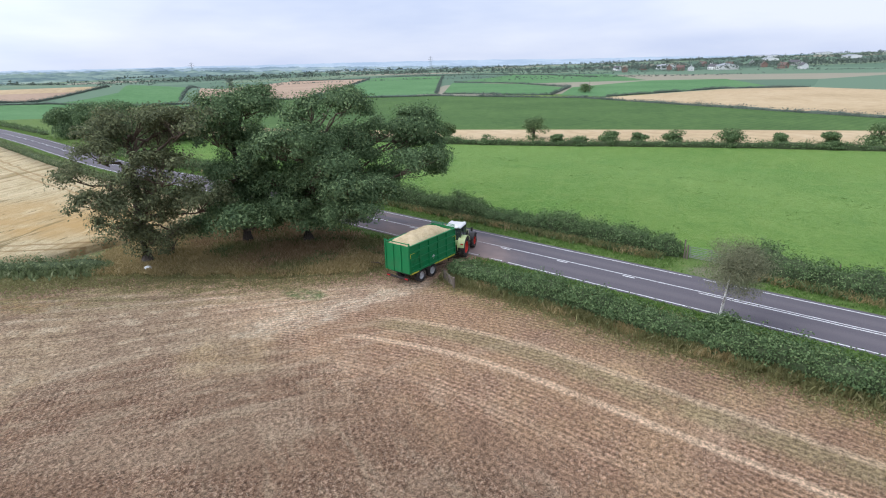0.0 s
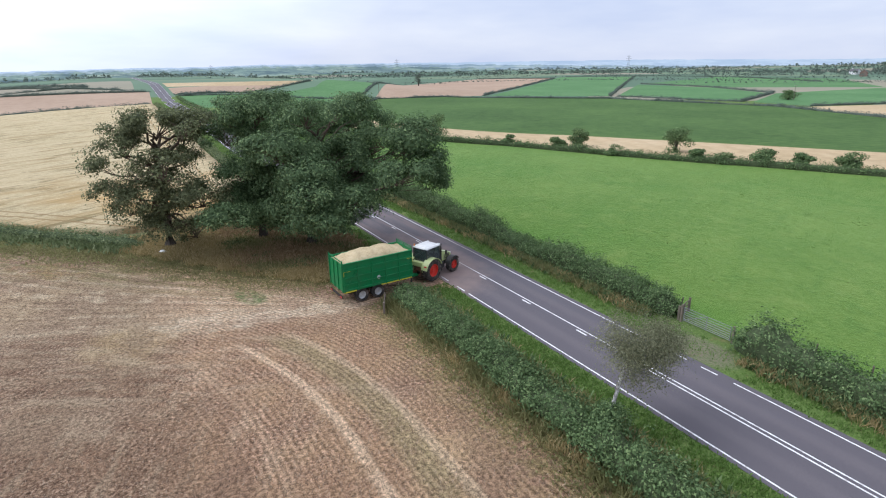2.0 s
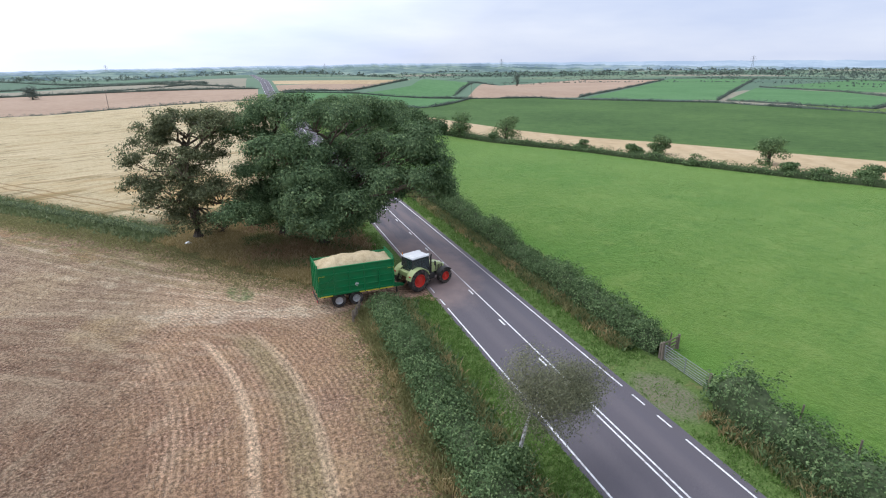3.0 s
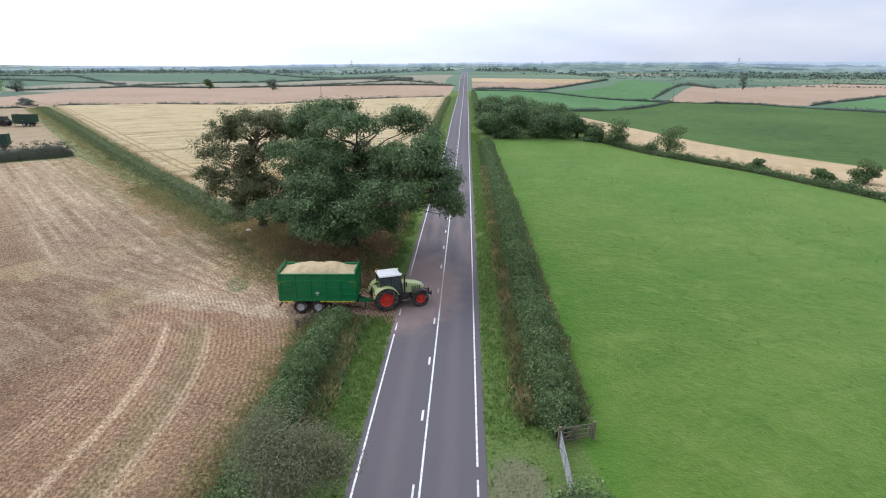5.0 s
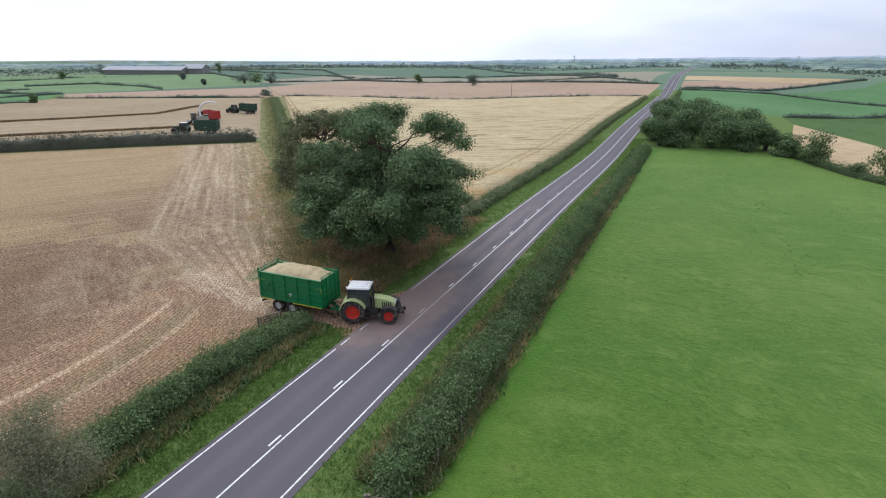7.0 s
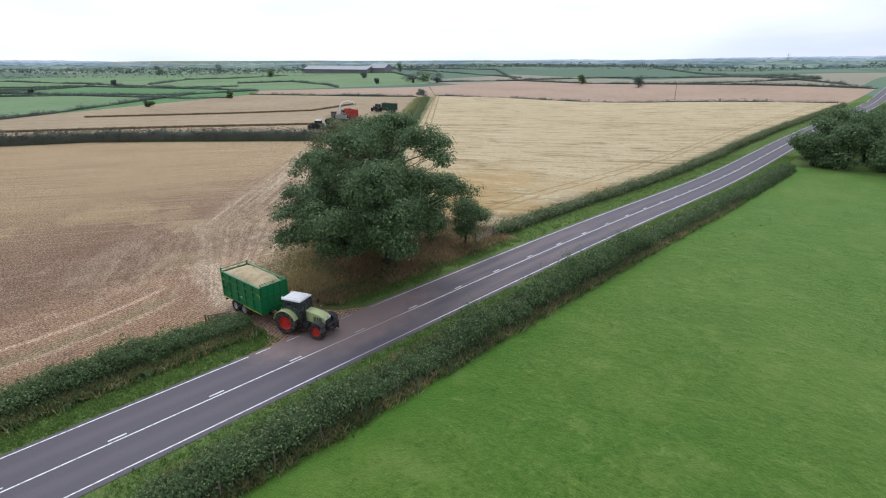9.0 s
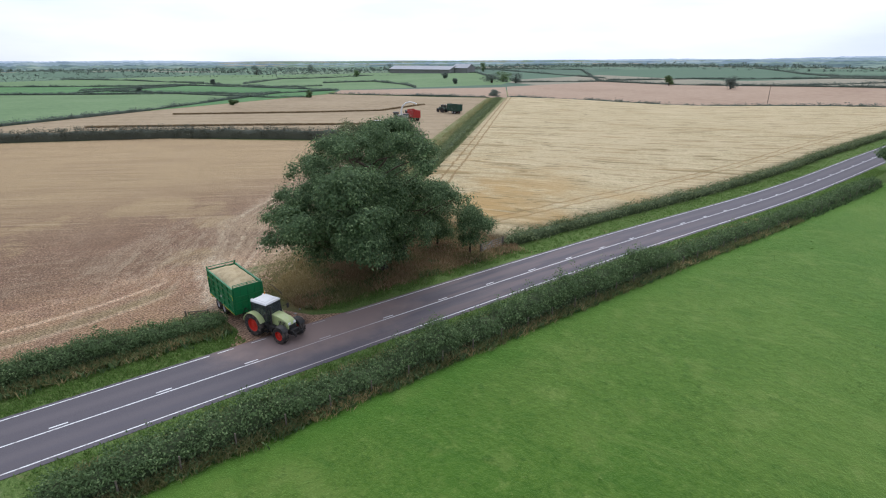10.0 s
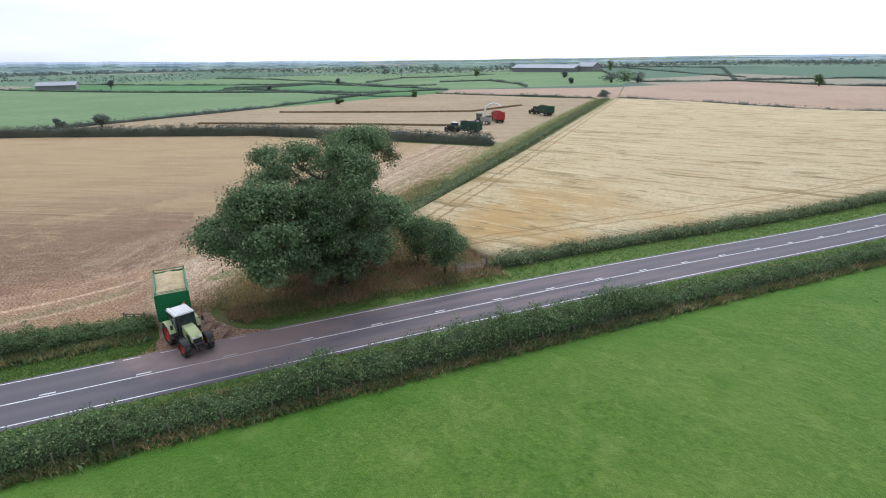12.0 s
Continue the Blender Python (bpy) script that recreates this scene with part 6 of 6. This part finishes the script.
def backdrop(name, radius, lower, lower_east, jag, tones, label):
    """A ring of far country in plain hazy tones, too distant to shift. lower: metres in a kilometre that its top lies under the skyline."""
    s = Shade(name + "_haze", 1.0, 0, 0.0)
    # Haze lives in the ramp's colours; the ring glows instead of being lit.
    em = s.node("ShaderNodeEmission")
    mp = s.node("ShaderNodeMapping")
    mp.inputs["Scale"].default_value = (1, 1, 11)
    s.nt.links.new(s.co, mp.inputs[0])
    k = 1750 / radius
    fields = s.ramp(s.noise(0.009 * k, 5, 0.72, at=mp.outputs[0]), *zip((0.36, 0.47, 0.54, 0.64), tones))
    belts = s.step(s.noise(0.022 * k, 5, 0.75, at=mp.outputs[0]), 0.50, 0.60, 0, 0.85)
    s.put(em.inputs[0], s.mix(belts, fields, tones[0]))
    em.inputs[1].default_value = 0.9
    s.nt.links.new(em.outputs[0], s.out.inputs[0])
    n, V = 2400, []
    for k in range(n + 1):
        a = 2 * math.pi * k / n - math.pi
        u, w = math.sin(a), math.cos(a)
        dip = skyline(math.degrees(a)) + lower + (lower_east - lower) * sstep(20, 62, math.degrees(a))
        h = 21 - dip * radius / 1000 + radius * 0.0012 * noise.noise((u * 7, w * 7, radius * 0.01))
        h += jag * (noise.noise((u * 60, w * 60, 4)) + 0.8 * abs(noise.noise((u * 230, w * 230, 8))) + 0.5 * noise.noise((u * 700, w * 700, 2)))
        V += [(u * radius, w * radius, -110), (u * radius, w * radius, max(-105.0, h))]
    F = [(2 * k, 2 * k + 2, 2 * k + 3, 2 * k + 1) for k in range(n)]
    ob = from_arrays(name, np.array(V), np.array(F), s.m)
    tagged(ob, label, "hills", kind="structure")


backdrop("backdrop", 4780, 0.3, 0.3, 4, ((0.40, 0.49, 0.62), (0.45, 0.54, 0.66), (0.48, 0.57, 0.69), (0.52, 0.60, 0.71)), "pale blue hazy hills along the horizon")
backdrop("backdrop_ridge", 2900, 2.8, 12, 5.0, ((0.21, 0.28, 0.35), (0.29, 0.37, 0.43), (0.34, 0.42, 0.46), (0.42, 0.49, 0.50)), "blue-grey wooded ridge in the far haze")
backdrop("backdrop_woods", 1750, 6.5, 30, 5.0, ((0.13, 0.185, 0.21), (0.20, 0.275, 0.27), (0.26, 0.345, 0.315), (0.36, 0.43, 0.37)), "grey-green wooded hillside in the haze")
# ---- grasses, crop and litter ----
def tufts(name, spots, tall, blades, material, label, category="grass", wide=0.05, lean=0.45, spread=0.12):
    """Tufts of blades at (x, y) spots, joined: nobody could count them."""
    xy = np.repeat(np.asarray(spots, float), blades, axis=0)
    n = len(xy)
    xy = xy + RNG.normal(0, spread, (n, 2))
    z = np.array([height(x, y) for x, y in np.asarray(spots, float)]).repeat(blades)
    h = RNG.uniform(0.5, 1.2, n) * tall
    a = RNG.uniform(0, 2 * math.pi, n)
    side = np.stack([np.cos(a), np.sin(a), np.zeros(n)], 1) * wide
    foot = np.stack([xy[:, 0], xy[:, 1], z - 0.02], 1)
    tip = foot + np.stack([RNG.normal(0, lean, n) * h, RNG.normal(0, lean, n) * h, h], 1)
    mid = foot * 0.5 + tip * 0.5
    mid[:, 2] += h * 0.12
    v = np.stack([foot, mid + side, tip, mid - side], 1).reshape(-1, 3)
    f = np.arange(4 * n).reshape(-1, 4)
    ob = from_arrays(name, v, f, material)
    return tagged(ob, label, category, kind="stuff")


def strip(n, xa, xb, ya, yb, patch=0.0, scale=0.4):
    out = []
    while len(out) < n:
        x, y = RNG.uniform(xa, xb), RNG.uniform(ya, yb)
        if noise.noise((x * scale, y * scale, 7.0)) > patch:
            out.append((x, y))
    return out


def along_line(n, line, half, bias=0.0):
    """Spots beside a line of (x, y)."""
    seg = [math.dist(a, b) for a, b in zip(line, line[1:])]
    out = []
    for _ in range(n):
        d = RNG.uniform(0, sum(seg))
        for (a, b), l in zip(zip(line, line[1:]), seg):
            if d <= l:
                break
            d -= l
        ux, uy = (b[0] - a[0]) / l, (b[1] - a[1]) / l
        w = bias + RNG.normal(0, half)
        out.append((a[0] + ux * d - uy * w, a[1] + uy * d + ux * w))
    return out


CORNER = [(-3.9, 9.5), (-5.4, 7.2), (-7.4, 5.5), (-9.2, 5.1), (-11.4, 6.2), (-13.8, 8.2), (-17.2, 12), (-21.3, 18), (-25.5, 23), (-28, 30), (-12, 34), (-3.9, 34)]


def frayed(p, k=1.2):
    """A spot shifted a little, so that a patch ends in a ragged edge."""
    return (p[0] + k * noise.noise((p[0] * 0.5, p[1] * 0.5, 3)), p[1] + k * noise.noise((p[0] * 0.5, p[1] * 0.5, 9)))


corner_spots = [p for p in strip(20000, -28, -3.6, 6.5, 34, -2, 0.3) if inside(CORNER, *frayed(p, 2.2))]
tall_spots = [p for p in corner_spots if p[0] < -5.6 + RNG.normal(0, 0.5)]
low_spots = [p for p in corner_spots if p[0] >= -5.6]
bank = [p for p in tall_spots if p[1] < 11.5 + RNG.normal(0, 0.8) and p[0] < -8.5 or p[0] < -17 + RNG.normal(0, 1)]
tall_spots = sorted(set(tall_spots) - set(bank))
brown = [p for p in tall_spots if noise.noise((p[0] * 0.22, p[1] * 0.22, 5)) + RNG.normal(0, 0.15) > -0.22]
olive = [p for p in tall_spots if noise.noise((p[0] * 0.22, p[1] * 0.22, 5)) + RNG.normal(0, 0.15) <= -0.08]
tufts("seeding_grass", brown, 0.52, 4, M_DRY, "tall brown seeding grass under the trees", wide=0.035, spread=0.16)
tufts("bank_grass", bank, 0.36, 6, M_GOLD, "golden olive grass on the bank beside the gateway", wide=0.045, spread=0.2)
tufts("olive_grass", olive, 0.42, 5, M_OLIVE, "rough olive grass under the trees", wide=0.04, spread=0.18)
tufts("corner_weeds", [p for p in tall_spots if noise.noise((p[0] * 0.3, p[1] * 0.3, 2)) > 0.22], 0.4, 4, M_HEDGE, "green weeds among the dry grass", "weeds", 0.06)
tufts("verge_grass", low_spots + strip(9000, -6.4, -3.3, -60, 0.6, -0.6) + [p for p in strip(9000, 3.6, 6.6, -60, 60, -0.6) if not -21.2 < p[1] < -13.8 or RNG.random() < 0.12] + strip(3500, -6.8, -3.3, 34, 120, -0.6) + strip(3500, 3.6, 6.2, 60, 125, -0.6) + strip(2400, -6.8, -3.3, 120, 300, -0.6) + strip(2400, 3.6, 6.2, 125, 300, -0.6),
      0.18, 4, M_GRASS, "mown green grass along the road verges", wide=0.035)
foot = along_line(3600, [(6.0, -12.5), (6.0, 70)], 0.35) + along_line(3200, [(9.0, -12), (9.0, 75)], 0.26) + along_line(3400, [(-6.3, 0.2), (-6.35, -60)], 0.45) + along_line(2600, [(-8.9, 0.2), (-8.9, -60)], 0.4) + along_line(1600, [(5.6, -20), (5.8, -70)], 0.4)
tufts("hedge_foot_grass", [p for p in foot if noise.noise((p[0] * 0.35, p[1] * 0.35, 1)) > 0.12], 0.55, 5, M_GOLD, "dry brown grass along the foot of the hedges", wide=0.03)
tufts("hedge_foot_olive", [p for p in foot if noise.noise((p[0] * 0.35, p[1] * 0.35, 1)) <= 0.16], 0.55, 6, M_OLIVE, "olive grass along the foot of the hedges", wide=0.035)
tufts("hedge_foot_weeds", along_line(2600, [(6.2, -12.5), (6.2, 110)], 0.4) + along_line(2200, [(8.95, -12), (8.95, 110)], 0.25) + along_line(1800, [(-6.3, 0.2), (-6.3, -60)], 0.5) + along_line(900, [(5.8, -20), (6, -70)], 0.4), 0.5, 6, M_HEDGE, "green weeds at the foot of the hedges", "weeds", 0.08)
tufts("pasture_tufts", strip(700, 10, 62, -60, 75, 0.1, 0.12), 0.11, 7, M_GRASS, "small dark tufts of ranker grass in the pasture", wide=0.03, spread=0.11, lean=0.7)
TRACK = [(-25.5, 26.2), (-57.4, 60.3), (-111.4, 119.6), (-178, 193)]
tufts("track_weeds", along_line(5000, TRACK, 0.9, 0.4), 0.55, 6, M_SCRUB, "rank green weeds along the field track", "weeds", 0.12, spread=0.3)
tufts("track_grass", along_line(6000, TRACK, 1.6, 3.2), 0.16, 5, M_OLIVE, "olive grass along the field track", wide=0.07, spread=0.3)
tufts("margin_grass", along_line(4800, [(-9.4, 0.2), (-9.6, -60)], 0.7) + along_line(5200, [(-9.2, 4.9), (-11.6, 6.0), (-14.2, 8.0), (-17.9, 11.4), (-22.4, 17.6), (-27, 24), (-50, 46)], 1.3, 0.3), 0.14, 5, M_OLIVE, "olive grass at the stubble margin", wide=0.04, spread=0.22, lean=0.7)


M_RIPE = leafy("ripe_stems", (0.16, 0.115, 0.06), (0.26, 0.19, 0.105), (0.36, 0.275, 0.165), 0.3)
for line in ([(-200, 40), (-172, 85), (-160, 110), (-172, 140)], [(-174, 8), (-148, 48), (-120, 86)]):
    tufts("uncut_crop", along_line(1500, line, 0.4), 0.55, 5, M_RIPE, "narrow strip of ripe crop left standing", "crop", 0.16, spread=0.3)


def stubble_litter():
    """Short cut straws lying and standing on the near stubble."""
    n = 70000
    x = -10 - RNG.exponential(22, n)
    y = RNG.uniform(-62, 60, n)
    ok = np.array([inside(FIELDS[0][1], a, b) for a, b in zip(x, y)]) & ~((x > -14) & (y > 0.5))
    x, y = x[ok], y[ok]
    n = len(x)
    a = RNG.normal(radians(88), 0.9, n)
    ln, w = RNG.uniform(0.05, 0.12, n), RNG.uniform(0.008, 0.015, n)
    d, q = np.stack([np.cos(a), np.sin(a)], 1) * ln[:, None] / 2, np.stack([-np.sin(a), np.cos(a)], 1) * w[:, None]
    z0 = np.array([height(p, r) for p, r in zip(x, y)])
    lift = RNG.uniform(0.0, 0.12, n)
    c = np.stack([x, y], 1)
    def row(p, z):
        return np.concatenate([p, z[:, None]], 1)
    v = np.stack([row(c - d - q, z0 + 0.03), row(c - d + q, z0 + 0.04), row(c + d + q, z0 + 0.05 + lift), row(c + d - q, z0 + 0.04 + lift)], 1).reshape(-1, 3)
    s = Shade("cut_straw", 0.9, 0, 0.15)
    m = s.colour(s.ramp(s.island(), (0.0, (0.09, 0.058, 0.04)), (0.45, (0.26, 0.18, 0.125)), (0.8, (0.38, 0.285, 0.195)), (1.0, (0.46, 0.36, 0.25)))).m
    tagged(from_arrays("straw_litter", v, np.arange(4 * n).reshape(-1, 4), m), "short cut straw lying over the stubble", "straw", kind="stuff")


stubble_litter()


def barley_crop():
    """The standing crop, a matted sheet at ear height with its edges down to the soil."""
    poly = FIELDS[1][1]
    cx, cy = sum(p[0] for p in poly) / len(poly), sum(p[1] for p in poly) / len(poly)
    s = Shade("ripe_barley", 0.95, 0, 0.1)
    run, side = along(s, -29, 32, -164, 180)
    fine = s.calc("ADD", s.calc("MULTIPLY", s.noise(1.5, 5, 0.8), 0.6), s.calc("MULTIPLY", s.noise(6, 3, 0.8), 0.4))
    c = s.ramp(fine, (0.36, (0.325, 0.253, 0.137)), (0.5, (0.487, 0.397, 0.236)), (0.66, (0.638, 0.535, 0.357)))
    c = s.mix(s.step(s.noise(0.03, 4), 0.4, 0.65, 0, 0.45), c, (0.526, 0.424, 0.263))
    near = s.step(s.xyz()[1], 95, 40)
    c = s.mix(s.calc("MULTIPLY", s.step(s.noise(0.06, 4), 0.42, 0.62), s.calc("MULTIPLY", near, 0.8)), c, (0.43, 0.270, 0.098))
    lodged = s.noise(0.16, 4, 0.65, squash=(0.35, 1.9, radians(35)), warp=0.5)
    c = s.mix(s.step(lodged, 0.56, 0.65, 0, 0.7), c, (0.19, 0.145, 0.062))
    flat = s.noise(0.42, 4, 0.6, squash=(0.45, 2.0, radians(35)), warp=0.3)
    c = s.mix(s.calc("MULTIPLY", s.step(flat, 0.60, 0.67), 0.8), c, (0.15, 0.125, 0.058))
    combed = s.noise(0.3, 5, 0.7, squash=(0.2, 2.0, radians(35)), warp=0.5)
    c = s.mix(s.step(combed, 0.5, 0.64, 0, 0.7), c, (0.336, 0.241, 0.113))
    c = s.mix(s.step(combed, 0.44, 0.34, 0, 0.5), c, (0.672, 0.556, 0.353))
    for off in (2.9, 4.7):
        d = s.calc("ABSOLUTE", s.calc("ADD", s.calc("ADD", side, off), s.calc("MULTIPLY", s.calc("SUBTRACT", s.noise(0.4, 3), 0.5), 1.2)))
        c = s.mix(s.step(d, 0.36, 0.1, 0, 0.75), c, (0.25, 0.165, 0.075))
    for off in (14.0, 15.9):
        d = s.calc("ABSOLUTE", s.calc("ADD", s.calc("ADD", s.xyz()[0], off), s.calc("MULTIPLY", s.calc("SUBTRACT", s.noise(0.3, 3), 0.5), 1.4)))
        c = s.mix(s.step(d, 0.36, 0.1, 0, 0.6), c, (0.27, 0.175, 0.075))
    c = s.mix(1.0, c, (1.0, 1.0, 0.97), "MULTIPLY")
    mat = s.colour(c).bump(fine, 1.0, 0.25).m
    bm = bmesh.new()
    edge = [bm.verts.new((cx + (x - cx) * 0.999, cy + (y - cy) * 0.999, 0)) for x, y in poly]
    bm.faces.new(edge)
    for k in range(-70, 100):
        for no, co in (((1, 0, 0), (k * 4.0, 0, 0)), ((0, 1, 0), (0, k * 4.0, 0))):
            bmesh.ops.bisect_plane(bm, geom=bm.verts[:] + bm.edges[:] + bm.faces[:], dist=1e-4, plane_co=co, plane_no=no)
    rim = [e for e in bm.edges if e.is_boundary]
    skirt = bmesh.ops.extrude_edge_only(bm, edges=rim)["geom"]
    low = {g for g in skirt if isinstance(g, bmesh.types.BMVert)}
    for v in bm.verts:
        g = height(v.co.x, v.co.y)
        wave = 0.09 * noise.noise((v.co.x * 0.11, v.co.y * 0.11, 2)) + 0.05 * noise.noise((v.co.x * 0.4, v.co.y * 0.4, 6))
        v.co.z = g - 0.05 if v in low else g + 0.72 + wave
    bmesh.ops.recalc_face_normals(bm, faces=bm.faces)
    ob = part("barley_crop", bm, mat, smooth=True)
    tagged(ob, "ripe pale gold barley with tramlines and lodged patches", "barley", kind="stuff")


barley_crop()


# ---- odds and ends at the gateway ----
def stone(x, y, r, material, label, name="stone"):
    bm = bmesh.new()
    bmesh.ops.create_icosphere(bm, subdivisions=2, radius=r)
    for v in bm.verts:
        v.co *= 1 + 0.35 * noise.noise(v.co * (2.2 / r) + Vector((x, y, 0)))
        v.co.z *= 0.6
    ob = part(name, bm, material, smooth=True)
    ob.location = (x, y, height(x, y) + r * 0.3)
    return tagged(ob, label, "stone")


M_STONE = plain("pale_stone", (0.5, 0.47, 0.43), 0.9, 0, 0.3, 4)
for x, y, r in ((-5.2, 5.0, 0.14), (-5.7, 5.9, 0.12), (-4.6, 4.2, 0.08), (-6.3, 6.6, 0.1)):
    stone(x, y, r, M_STONE, "pale stone lying in the muddy gateway")
stone(-23.4, 22.6, 0.4, M_WHITE, "white sack lying at the foot of a tree", "sack")


def dead_branch(a, b):
    """A bleached stick that leans out of the grass."""
    ax, ay, bx, by = *a, *b
    za, zb = height(ax, ay) + 0.85, height(bx, by) - 0.05
    path = bent((0, 0, za), (bx - ax, by - ay, zb), 0.06, 5, 0.04)
    ob = tubes("dead_branch", [(path, [0.025, 0.035, 0.04, 0.045, 0.05, 0.055])], M_TIMBER, None, 6)
    ob.location = (ax, ay, 0)
    return tagged(ob, "bleached dead branch leaning out of the bank's grass", "branch")


dead_branch((-11.6, 6.0), (-9.8, 6.7))
